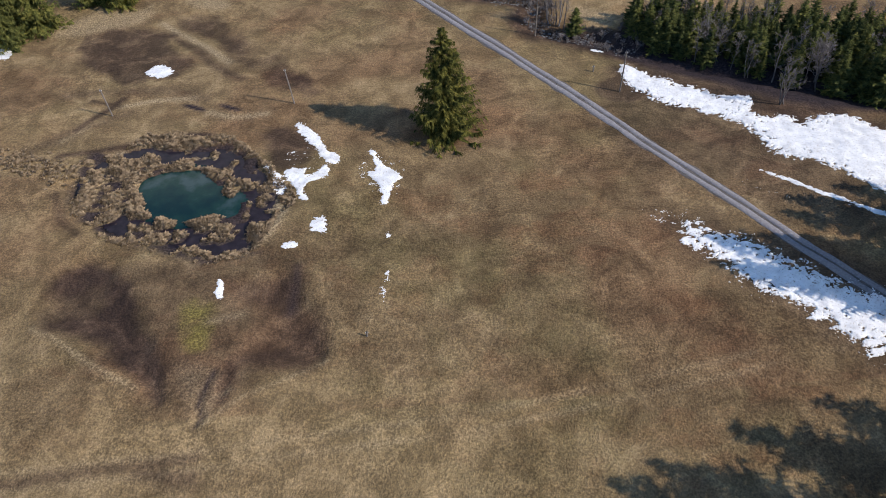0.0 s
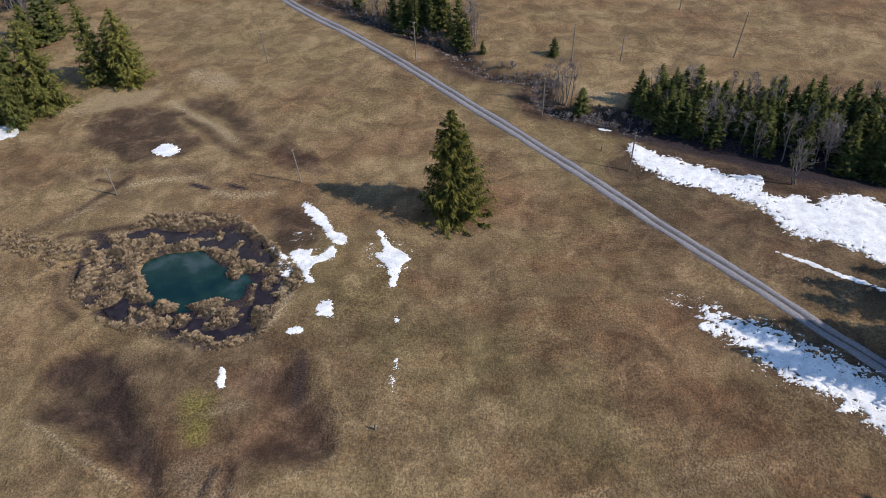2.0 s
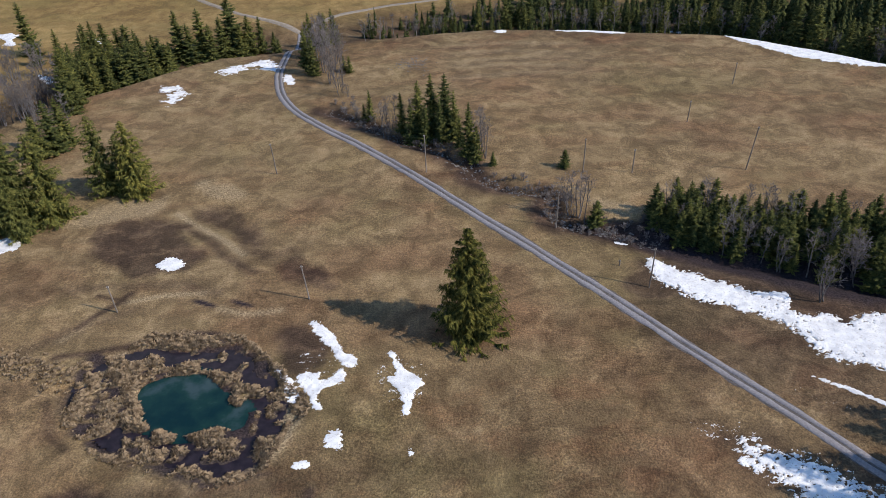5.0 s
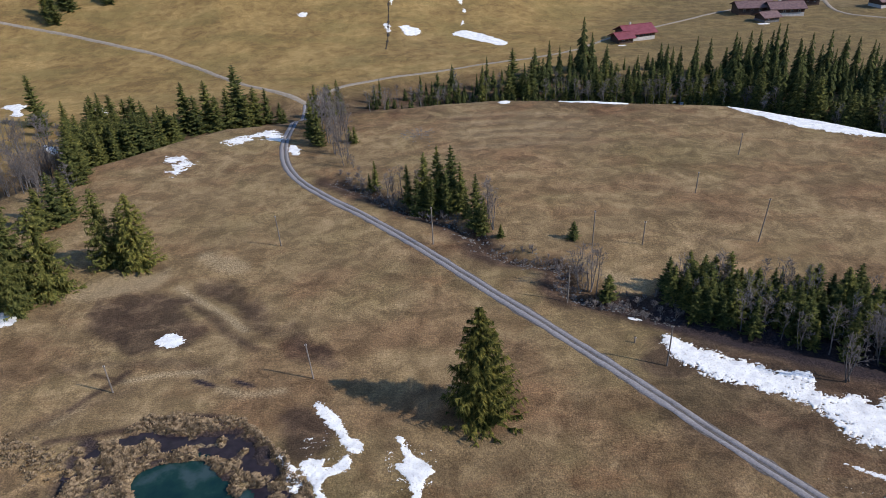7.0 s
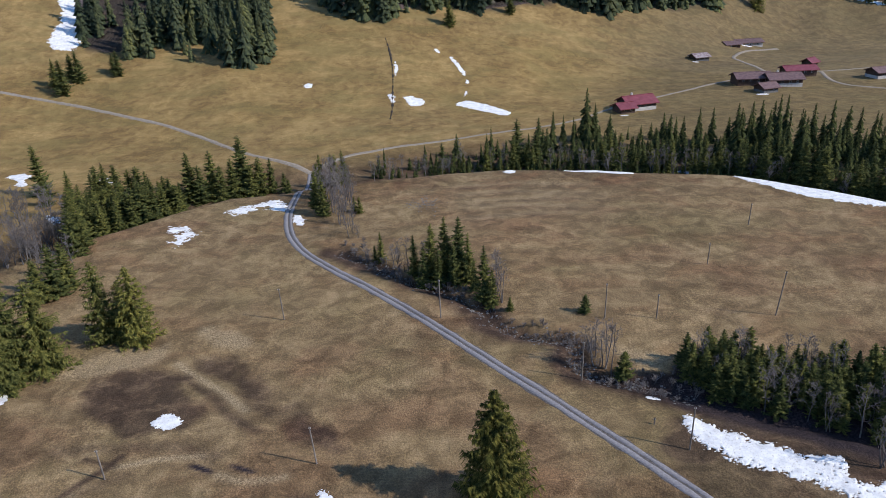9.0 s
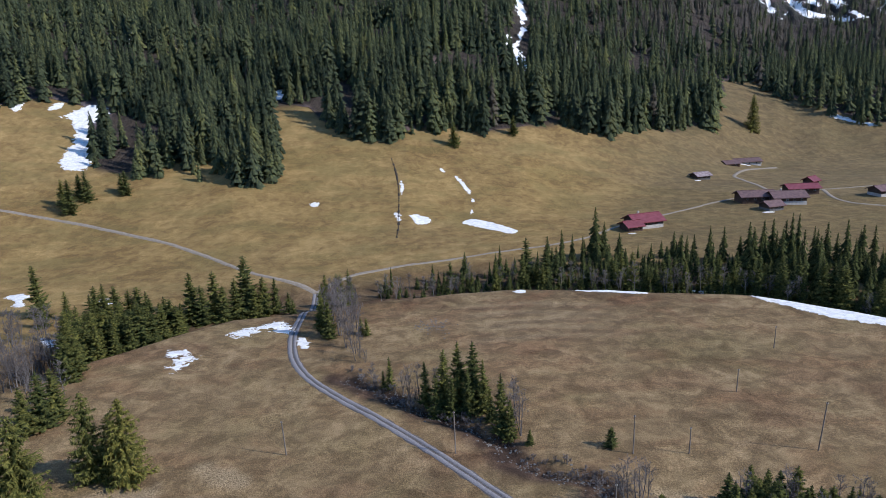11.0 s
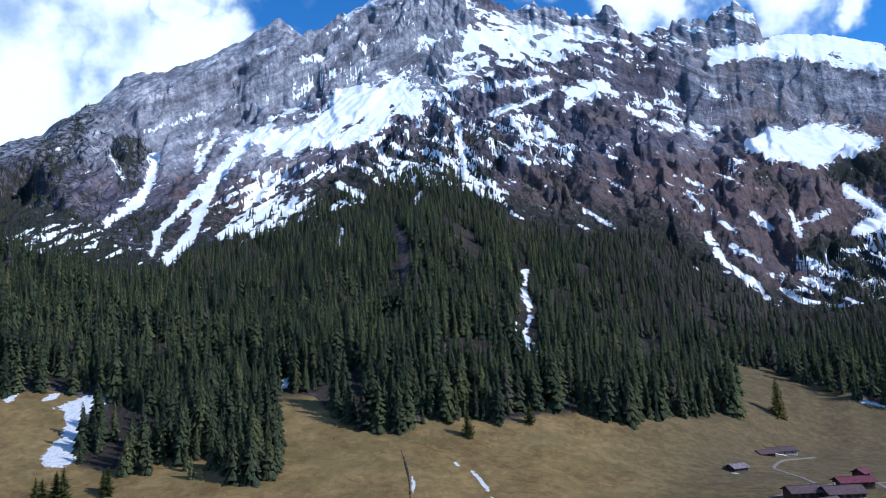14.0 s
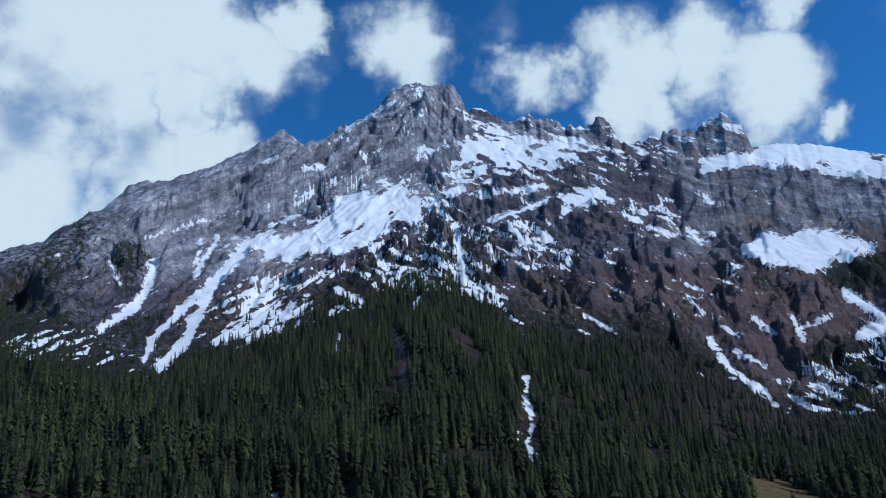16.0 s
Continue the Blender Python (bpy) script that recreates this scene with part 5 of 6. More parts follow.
snow_patch([(19.2, 393.0), (20.8, 394.4), (21.6, 389.5), (19.3, 388.7)], 0.7, 0.3, 0.4, 0.4)
snow_patch([(18.3, 379.2), (19.4, 379.1), (18.0, 371.7), (16.3, 370.9)], 0.7, 0.3, 0.4, 0.4)
snow_patch([(-17.9, 407.9), (-16.6, 412.2), (-16.1, 406.3), (-14.4, 402.1), (-16.2, 397.3), (-16.8, 390.9), (-17.4, 397.8)], 0.7, 0.3, 0.4, 0.4)
snow_patch([(-21.0, 370.6), (-18.6, 371.2), (-17.0, 367.5), (-17.0, 361.1), (-18.6, 357.9), (-19.6, 364.8)], 0.7, 0.3, 0.4, 0.4)
snow_patch([(-13.5, 365.9), (-9.5, 369.5), (-6.9, 367.3), (-3.0, 365.0), (-2.0, 359.7), (-6.0, 356.1), (-10.4, 355.7), (-11.0, 361.1)], 0.7, 0.3, 0.4, 0.4)
snow_patch([(11.0, 359.7), (15.5, 365.7), (22.1, 365.0), (29.1, 357.8), (36.6, 347.7), (37.1, 343.3), (32.8, 339.9), (25.2, 348.2), (15.9, 355.6)], 0.7, 0.3, 0.4, 0.4)
snow_patch([(-62.8, 384.6), (-58.4, 385.2), (-58.0, 379.0), (-62.2, 378.6)], 0.8, 0.3, 0.4, 0.4)
# remnants beside the farm buildings
snow_patch([(160.5, 450.5), (165, 451.5), (165.5, 449.5), (161, 448.8)], 0.4, 0.3, 0.3, 0.6)
snow_patch([(158, 359.5), (164, 361), (165, 357.5), (159, 356.5)], 0.5, 0.3, 0.3, 0.6)
snow_patch([(84, 331.5), (88, 332), (88, 329.5), (84.5, 329.5)], 0.4, 0.3, 0.3, 0.6)
snow_patch([(213, 505), (222, 506.5), (222, 504.5), (214, 503.5)], 0.5, 0.3, 0.3, 0.6)
snow_patch([(-165.3, 285.3), (-159.3, 287.6), (-152.8, 283.1), (-153.2, 277.9), (-147.9, 269.4), (-153.2, 270.3), (-155.8, 277.0)], 0.9, 0.35, 0.4, 0.3)
snow_patch([(-125.0, 272.0), (-122.4, 276.8), (-116.6, 269.6), (-118.9, 265.5)], 1.0, 0.35, 0.4, 0.3)
snow_patch([(-128, 238), (-121.8, 234.4), (-118.1, 233.0), (-122, 229)], 1.2, 0.35, 0.4, 0.3)
snow_patch([(74, 265), (81.5, 264), (88, 259.5), (97.5, 259), (105, 258.5), (106, 254), (95, 255), (88, 256.5), (80, 260)], 1.3, 0.35, 0.4, 0.3, 1.0)


def road_strip(name, points, half, material, lift, label, parent=None, offset=0.0, step_len=1.0, ragged=0.15):
    """A ribbon that follows the ground along a line."""
    p = np.array(points, float)
    # smooth the line
    for _ in range(3):
        q = np.stack([0.75 * p[:-1] + 0.25 * p[1:], 0.25 * p[:-1] + 0.75 * p[1:]], 1).reshape(-1, 2)
        p = np.vstack([p[:1], q, p[-1:]])
    s = np.concatenate([[0], np.cumsum(np.hypot(*np.diff(p, axis=0).T))])
    t = np.arange(0, s[-1], step_len)
    c = np.stack([np.interp(t, s, p[:, 0]), np.interp(t, s, p[:, 1])], 1)
    d = np.gradient(c, axis=0)
    d /= np.hypot(d[:, 0], d[:, 1])[:, None] + 1e-9
    nrm = np.stack([-d[:, 1], d[:, 0]], 1)
    wob = ragged * (fbm(t * 0.4, t * 0 + offset * 7 + half, 3, 2))
    cols = []
    across = np.array([-1, -0.8, 0.0, 0.8, 1.0])
    for a in across:
        q = c + nrm * (offset + a * half + np.sign(a) * wob)[:, None]
        z = ground(q[:, 0], q[:, 1]) + (lift if abs(a) < 0.9 else -0.12)
        cols.append(np.stack([q[:, 0], q[:, 1], z], 1))
    v = np.stack(cols, 1).reshape(-1, 3)
    me = mesh_of(name, v, lattice_faces(len(t), len(across)), material, True)
    return new(name, me) if parent is None else part(name, me, parent, label)


road = tagged(road_strip("road", ROAD, 1.6, M_VERGE, 0.05, "", None, 0.0, 0.7, 0.3), "narrow farm road with two pale gravel wheel tracks", "road", kind="structure")
for side, half in ((-0.74, 0.50), (0.66, 0.60)):
    road_strip("wheel_track", ROAD, half, M_GRAVEL, 0.10, "pale gravel wheel track", road, side, 0.7, 0.12)
snow_patch([(-231.5, 490.0), (-223.5, 503.9), (-218.2, 512.9), (-201.3, 503.5), (-205.8, 495.0), (-209.4, 482.3), (-201.1, 461.8), (-189.2, 431.3), (-197.1, 426.5), (-206.4, 430.6), (-210.5, 439.6), (-210.5, 450.0), (-210.4, 460.9), (-217.3, 481.0), (-226.8, 491.1)], 1.6, 0.4, 0.5, 0.3)
snow_patch([(-262.5, 494.0), (-261.7, 503.0), (-256.7, 503.4), (-255.0, 496.3), (-256.8, 489.6)], 1.2, 0.3, 0.5, 0.3)
snow_patch([(-242.2, 500.0), (-239.9, 509.0), (-234.2, 510.6), (-233.5, 502.5), (-239.3, 497.5)], 1.2, 0.3, 0.5, 0.3)
snow_patch([(319.6, 589.0), (330.2, 589.6), (335.6, 583.5), (344.6, 576.3), (352.3, 569.7), (350.0, 566.2), (338.9, 574.5), (326.9, 584.3)], 1.8, 0.3, 0.5, 0.3)
valley_road = [(-47.6, 278), (-55, 284)] + [(-63.8, 288.7), (-79.8, 303.1), (-110.2, 335.2), (-147.7, 357.5), (-186.3, 374.7), (-214.5, 380.9)] + [(-250, 386), (-320, 395)]
tagged(road_strip("valley_road", valley_road, 1.25, M_LANE, 0.12, "", None, 0, 2.0), "pale gravel lane climbing across the far meadow", "road", kind="structure")
lane = [(-47.6, 278), (-40, 288), (-27.6, 296), (18.4, 308)] + [(58.9, 320.5), (79.2, 341.1), (94.4, 356.1), (110.5, 363.5), (128.9, 375.0), (150.2, 390.7), (166.1, 398.9), (177.8, 403.8), (192.3, 413.4), (208.5, 414.1), (219.4, 411.1), (233.6, 413.5), (245.5, 413.6)] + [(330, 440)]
tagged(road_strip("farm_lane", lane, 0.95, M_LANE, 0.15, "", None, 0, 2.0), "pale gravel lane leading to the farm", "road", kind="structure")
tagged(road_strip("farm_lane", [(189.5, 417.2), (191.5, 436.7), (192.5, 459.4), (191.3, 465.7), (201.9, 478.6), (216.2, 496.2), (241.4, 507.3)], 1.3, M_LANE, 0.15, "", None, 0, 2.0), "pale gravel lane to the long barn", "road", kind="structure")
tagged(road_strip("farm_lane", [(218.7, 411.6), (211.5, 393.4), (207.8, 378.3), (212.9, 365.8), (235, 352), (290, 335)], 1.2, M_LANE, 0.15, "", None, 0, 2.0), "narrow pale lane past the farm", "road", kind="structure")
ditch = [(-22.5, 440.5), (-20.2, 424.8), (-18.5, 407.9), (-18.0, 387.7), (-18.3, 367.5), (-18.0, 354.2), (-19.0, 337.2)]
tagged(road_strip("meadow_rill", ditch, 0.24, plain("rill_mud", (0.022, 0.016, 0.012), (0.06, 0.045, 0.03), 1.0), 0.12, "", None, 0, 1.0, 0.7), "dark rill that runs down the far meadow", "rill", kind="structure")

# ---- trees ----
def join(chunks):
    """Join (verts, faces) chunks into one."""
    vs, fs, n = [], [], 0
    for v, f in chunks:
        vs.append(v)
        fs.append(np.asarray(f) + n)
        n += len(v)
    return np.vstack(vs), np.vstack(fs)


def tube(points, radii, sides=5):
    """A tapered tube through points, as triangles."""
    p, n = np.array(points, float), len(points)
    d = np.gradient(p, axis=0)
    rings = []
    for k in range(n):
        w = Vector(d[k]).normalized()
        u = w.orthogonal().normalized()
        v = w.cross(u)
        a = np.arange(sides) * 2 * math.pi / sides
        rings.append(p[k] + radii[k] * (np.cos(a)[:, None] * np.array(u) + np.sin(a)[:, None] * np.array(v)))
    f = []
    for k in range(n - 1):
        for s in range(sides):
            a, b = k * sides + s, k * sides + (s + 1) % sides
            f += [(a, b, b + sides), (a, b + sides, a + sides)]
    return np.vstack(rings), np.array(f)


def shaggy(seed, h, r, boughs, twigs, slim=0.72, rows=5, fan=1.0, foot=0.07, fine=1.0, core=0.30):
    """An old spruce: separate long boughs that sag and turn up at the tip, hung with twigs, with gaps between them."""
    g = np.random.default_rng(seed)
    z = np.linspace(0, h, 8)
    bend = g.normal(0, 0.010 * h, (8, 2)).cumsum(0) * 0.2
    trunk = tube(np.column_stack([bend, z]), np.linspace(0.016 * h + 0.05, 0.04, 8), 7)
    chunks = []
    for k in range(boughs):
        t = ((k + g.uniform(0, 1)) / boughs) ** 1.15
        z0 = h * (foot + (0.99 - foot) * t)
        a = k * 2.39996 + g.normal(0, 0.35)
        L = (r * (1 - t) ** slim + 0.045 * r) * g.choice([0.62, 0.85, 1.0, 1.12]) * g.uniform(0.85, 1.12)
        sag = (0.75 - 0.75 * t) * L * g.uniform(0.75, 1.2)
        w = (0.075 * L + 0.09) * fan
        s = np.linspace(0.04, 1, rows + 1)
        out = L * s * (1 - 0.10 * s)
        zz = z0 - sag * (s - 0.74 * s ** 2.8) + 0.10 * L * t * s
        wid = w * np.sin(math.pi * (0.20 + 0.78 * s)) + 0.015
        ca, sa = math.cos(a), math.sin(a)
        v = []
        for q in range(rows + 1):
            for side in (-1, 0, 1):
                v.append((ca * out[q] - sa * side * wid[q], sa * out[q] + ca * side * wid[q], zz[q] - abs(side) * wid[q] * g.uniform(0.5, 1.1)))
        f = []
        for q in range(rows):
            for c in (0, 1):
                i = q * 3 + c
                f += [(i, i + 3, i + 4), (i, i + 4, i + 1)]
        chunks.append((np.array(v), np.array(f)))
        for _ in range(twigs):
            u = g.uniform(0.18, 1.0) ** 0.8
            side = g.choice([-1, 1])
            b = np.array([ca * L * u * (1 - 0.1 * u), sa * L * u * (1 - 0.1 * u), np.interp(u, s, zz)])
            ln = (0.24 * L * (1.15 - 0.8 * u) + 0.22) * g.uniform(0.7, 1.3)
            aa = a + side * g.uniform(0.5, 1.1)
            o, n = np.array([math.cos(aa), math.sin(aa), 0]), np.array([-math.sin(aa), math.cos(aa), 0])
            tw = (g.uniform(0.05, 0.09) + 0.02 * L) * fine
            drop = g.uniform(0.25, 0.9 + 0.7 * (fine < 1)) * ln
            chunks.append((np.array([b - n * tw, b + n * tw, b + o * ln * 0.6 + n * tw - (0, 0, drop * 0.5), b + o * ln - (0, 0, drop * 0.85)]), np.array([(0, 1, 2), (0, 2, 3)])))
    n = 9
    for k in range(3):
        a = np.arange(n) * 6.283 / n
        rr = core * r * (1 - k / 3) ** 0.8 * g.uniform(0.7, 1.3, n)
        v = np.vstack([[(0, 0, h * (0.52 + 0.22 * k))], np.column_stack([rr * np.cos(a), rr * np.sin(a), h * (0.07 + 0.28 * k) + g.normal(0, 0.03 * h, n)])])
        chunks.append((v, np.array([(0, 1 + i, 1 + (i + 1) % n) for i in range(n)])))
    return trunk, join(chunks)


def bare_tree(seed, h, spread_r, limbs=13, upright=0.55, stems=1):
    """Trunk and twigs of a leafless tree."""
    g = np.random.default_rng(seed)
    trunks, twigs = [], []

    def shoot(p, d, ln, rad, level):
        n = 3 if level < 2 else 2
        pts, cur, dd = [p], np.array(p, float), np.array(d, float)
        for _ in range(n):
            dd = dd + g.normal(0, 0.16, 3) + (0, 0, 0.10)
            dd /= np.linalg.norm(dd)
            cur = cur + dd * ln / n
            pts.append(cur)
        twigs.append(tube(pts, np.linspace(rad, rad * 0.35, n + 1), 3))
        if level < 3:
            for _ in range((5, 4, 2)[level - 1]):
                u = g.uniform(0.25, 1.0)
                q = np.array([np.interp(u, np.linspace(0, 1, n + 1), np.array(pts)[:, c]) for c in range(3)])
                e = dd + g.normal(0, 0.55, 3)
                e /= np.linalg.norm(e)
                shoot(q, e, ln * g.uniform(0.35, 0.6), max(rad * 0.5, 0.028), level + 1)

    for s in range(stems):
        off = g.normal(0, 0.25, 2) if stems > 1 else np.zeros(2)
        lean = g.normal(0, 0.05 if stems == 1 else 0.16, 2)
        n = 7
        z = np.linspace(0, h * (1 if s == 0 else g.uniform(0.75, 0.98)), n)
        xy = off + np.outer(z, lean) + g.normal(0, 0.010 * h, (n, 2)).cumsum(0)
        xy[0] = off
        pts = np.column_stack([xy, z])
        r0 = 0.011 * h + 0.03
        trunks.append(tube(pts, np.linspace(r0, 0.03, n), 5))
        for _ in range(limbs):
            u = g.uniform(0.28, 0.98)
            p = np.array([np.interp(u, np.linspace(0, 1, n), pts[:, c]) for c in range(3)])
            a = g.uniform(0, 6.28)
            d = np.array([math.cos(a), math.sin(a), upright + g.uniform(0, 0.7)])
            shoot(p, d / np.linalg.norm(d), spread_r * (1.15 - 0.75 * u) * g.uniform(0.8, 1.3), r0 * 0.38 * (1.1 - 0.7 * u), 1)
    return join(trunks), join(twigs)


def tree_maker(name, trunk, crown, trunk_mat, crown_mat, unit):
    """Shared meshes for a kind of tree; unit is its height."""
    return (name, mesh_of("trunk", *trunk, trunk_mat, True), mesh_of("crown", *crown, crown_mat), unit)


def plant(kind, x, y, h, label, group, turn=None, wide=1.0, sink=0.0):
    name, trunk, crown, unit = kind
    s = h / unit
    ob = new(name)
    ob.empty_display_size = 0.3
    ob.location, ob.rotation_euler, ob.scale = (x, y, ground1(x, y) - 0.15 - sink), (0, 0, rng.uniform(0, 6.28) if turn is None else turn), (s * wide, s * wide, s)
    part("trunk", trunk, ob)
    part("crown", crown, ob)
    return tagged(ob, label, "tree", group)


old_spruce = tree_maker("spruce", *shaggy(3, 20, 6.4, 330, 40, 0.70, 6, 0.55, 0.05, 0.55, 0.20), M_BARK, M_HERO, 20)
plant(old_spruce, 1.8, 98.6, 20.0, "tall lone spruce with drooping green boughs on the meadow", "", 1.0)
SPRUCES = [tree_maker("spruce", *shaggy(20 + k, 15, (3.8, 4.3, 3.3, 4.0, 3.4)[k], 125, 7, (0.75, 0.7, 0.8, 0.66, 0.7)[k], 3, 1.7, (0.05, 0.04, 0.12, 0.05, 0.2)[k]), M_BARK, M_NEEDLE, 15) for k in range(5)]
BROAD = [tree_maker("spruce", *shaggy(40 + k, 17, 4.8, 190, 22, 0.60, 3, 0.8, 0.04, 0.6, 0.25), M_BARK, M_RIM, 17) for k in range(2)]
BARES = [tree_maker("bare_tree", *bare_tree(60 + k, 11, 2.8, (19, 12, 9)[k], 0.7, (1, 2, 3)[k]), M_GREYBARK, M_TWIG, 11) for k in range(3)]
SHRUBS = [tree_maker("shrub", *bare_tree(70 + k, 2.2, 1.1, 3, 0.5, 5), M_GREYBARK, M_TWIG, 2.2) for k in range(2)]


def wood(points, kinds, label, group, wide=(0.9, 1.15), sink=0.0):
    for x, y, h in points:
        k = kinds[int(rng.integers(len(kinds)))]
        plant(k, x, y, h, label, group, None, rng.uniform(*wide), sink)


def scatter(outline, gap, tries=4000):
    """Random spots within an outline, at least gap apart."""
    p = np.array(outline)
    spots = np.column_stack([rng.uniform(p[:, k].min(), p[:, k].max(), tries) for k in (0, 1)])
    spots = spots[inside(outline, spots[:, 0], spots[:, 1], 1) > 0]
    got = np.full((len(spots), 2), 1e9)
    n = 0
    for s in spots:
        if n == 0 or (((got[:n] - s) ** 2).sum(1) > gap * gap).all():
            got[n] = s
            n += 1
    return [(float(x), float(y)) for x, y in got[:n]]


# broad spruces by the meadow's rim
wood([(-89, 140.5, 23), (-83.5, 144, 20), (-92.5, 147, 22), (-97, 138, 23), (-75.3, 154, 19), (-67.8, 152.5, 18), (-71.8, 156, 13), (-101, 145, 19), (-87, 136.5, 14)], BROAD,
     "broad green spruce at the rim of the meadow", "spruces at the meadow's rim")
wood([(-96.7, 178.1, 14), (-95.5, 182, 13), (-98.5, 174, 12), (-104, 208.6, 16), (-102.6, 203.3, 14), (-105.5, 212, 17), (-101.5, 206, 12)], SPRUCES, "bushy green spruce at the edge of the ravine", "spruces at the ravine", (1.1, 1.5))
wood([(-107, 168, 10), (-110, 163, 10), (-104, 160, 9), (-113, 172, 12), (-118, 205, 12), (-122, 212, 13), (-114, 214, 12), (-126, 220, 12), (-119, 222, 12), (-110, 217, 11), (-130, 228, 12), (-116, 230, 11), (-124, 234, 11), (-133, 214, 12),
      (-100, 195, 9), (-98.5, 190, 8), (-101, 188, 9), (-111, 198, 11), (-106, 190, 9)], BARES, "slender leafless tree in the ravine", "bare trees in the ravine", (0.8, 1.1))
wood([(x, y, rng.uniform(9, 13)) for x, y in scatter([(-140, 196), (-114, 194), (-109, 214), (-116, 236), (-142, 236)], 4.4)], BARES, "slender leafless tree in the ravine", "bare trees in the ravine", (0.7, 1.0))
# row of spruces along the stream
wood([(-137, 258, 19), (-130, 246, 10), (-126, 254, 11), (-85.9, 256, 19), (-82, 254, 15), (-78.4, 257, 19), (-75, 255, 14), (-68.6, 260, 23), (-71.5, 257, 16), (-62.9, 260, 15), (-65.5, 258, 13), (-59.2, 261.5, 14),
      (-55, 262, 8.5), (-53, 258.5, 7), (-88.5, 252, 10), (-73, 261, 10)], SPRUCES, "dark green spruce along the stream", "spruces along the stream", (1.0, 1.4), 1.0)
wood([(x, y, rng.uniform(11, 17)) for x, y in scatter([(-112, 221), (-104, 221), (-94, 229), (-84, 240), (-90, 249), (-100, 249), (-112, 250), (-116, 238)], 3.1)], SPRUCES, "dark green spruce in a thicket by the stream", "spruces along the stream", (1.0, 1.4), 1.0)
# copse beside the road where it dips to the bridge
wood([(-38.8, 226, 14), (-36.6, 223.6, 12), (-41.5, 258, 13), (-38, 262, 13), (-34, 262, 14), (-33, 258, 11), (-36, 256, 12), (-40, 240, 12)], SPRUCES, "slim green spruce beside the road", "spruces beside the road", (0.75, 1.0))
wood([(-34.5, 232, 13), (-32.5, 228, 12), (-35, 237, 13), (-31, 222, 10), (-29.5, 216, 9), (-28, 210, 8.5), (-30.5, 226, 11), (-33, 243, 12), (-37, 247, 12), (-27, 214, 7), (-29, 234, 10), (-26.5, 207, 5), (-25, 203, 4), (-36, 230, 12), (-31, 236, 12), (-33.5, 225, 11), (-30, 219, 10), (-35, 241, 13), (-29, 229, 11), (-32, 247, 11), (-38, 243, 12), (-39, 234, 12), (-28, 221, 9), (-27.5, 205, 7), (-31, 215, 9)], BARES,
     "leafless grey tree beside the road", "bare trees beside the road", (0.8, 1.1))
wood([(-25.7, 224, 5.5), (-27.5, 226, 5)], SPRUCES, "small yellowish spruce beside the road", "spruces beside the road", (1.2, 1.4))
# clump along the brook
wood([(-9.3, 176, 12), (-5, 174, 15), (-1.8, 174.5, 16), (1.5, 173, 16.5), (3.5, 171, 13), (-3.5, 171, 10), (0, 170.5, 11), (6.4, 162, 14), (8, 160, 9), (-17.8, 187, 8.5), (-19.5, 188, 5), (4.5, 167, 8), (-7, 172.5, 11)], SPRUCES,
     "green spruce in a clump by the brook", "spruces by the brook", (0.8, 1.1))
wood([(-12.5, 178, 9), (-10.8, 179.5, 9), (8.8, 162, 11), (10, 160.5, 10), (9.6, 164, 11), (-15, 183, 8), (-13, 174.5, 5), (6.5, 166, 9), (26, 132.5, 10.5), (27.2, 131, 10), (24.6, 133.5, 9), (25.5, 136, 8), (-22, 190, 6), (-6, 178, 9)], BARES,
     "leafless grey tree by the brook", "bare trees by the brook", (0.8, 1.2))
wood([(29, 129, 6.5), (27.5, 154, 4.6), (11.5, 156.5, 3.5)], SPRUCES, "small bushy spruce by the brook", "spruces by the brook", (1.3, 1.6))
wood([(x, y, rng.uniform(0.9, 2.0)) for x, y in scatter([(8, 153), (13, 145), (21, 141.5), (19, 136), (22, 128), (34, 121), (42, 122), (42, 128), (33, 130), (25, 132), (26, 143), (16, 150)], 1.7)], SHRUBS, "leafless brown shrub on the brook's bank", "shrubs by the brook", (0.9, 1.4))
wood([(x, y, rng.uniform(1.2, 2.4)) for x, y in scatter([(-30, 200), (-20, 182), (-8, 172), (4, 162), (6, 165), (-6, 175), (-18, 186), (-27, 202)], 2.2)], SHRUBS, "leafless brown shrub on the brook's bank", "shrubs by the brook", (0.9, 1.4))
# the copse behind the long snow patch
COPSE = [(39.5, 129.5), (42, 122), (47, 118), (54, 113), (60, 109.5), (68, 105.5), (80, 100.5), (104, 92), (109, 102), (88, 114), (73, 121), (62, 126), (50, 131), (43, 134)]
for x, y in scatter(COPSE, 1.75):
    front = (y - (129 - 0.55 * (x - 39.5))) / 20
    if rng.random() < (0.15 if x > 46 else 0.08) or (front < 0.0 and x > 48 and rng.random() < 0.16):
        plant(BARES[int(rng.integers(3))], x, y, rng.uniform(6.8, 10.2), "leafless grey tree in the copse behind the snow", "trees of the copse", None, rng.uniform(0.9, 1.25))
    else:
        plant(SPRUCES[int(rng.integers(5))], x, y, rng.uniform(5.5, 9.0) + 2.0 * float(step(62, 80, np.array(x))), "dark green spruce in the copse behind the snow", "trees of the copse", None, rng.uniform(1.0, 1.5))
wood([(60.5, 101, 9.5)], BARES, "leaning leafless tree rising from the snow's rim", "trees of the copse")
# creek wood beyond the crest
creek = []
for x, y in scatter([(-26, 268), (-10, 272), (20, 271), (45, 268), (62, 260), (97, 250), (118, 234), (134, 216), (175, 180), (220, 190), (190, 240), (140, 268), (100, 288), (60, 296), (20, 292), (-20, 288)], 3.5, 9000):
    d = float(y - at(CREST, x))
    tall = 9.0 + 3.4 * float(step(60, 120, np.array(x))) + rng.normal(0, 3.2)
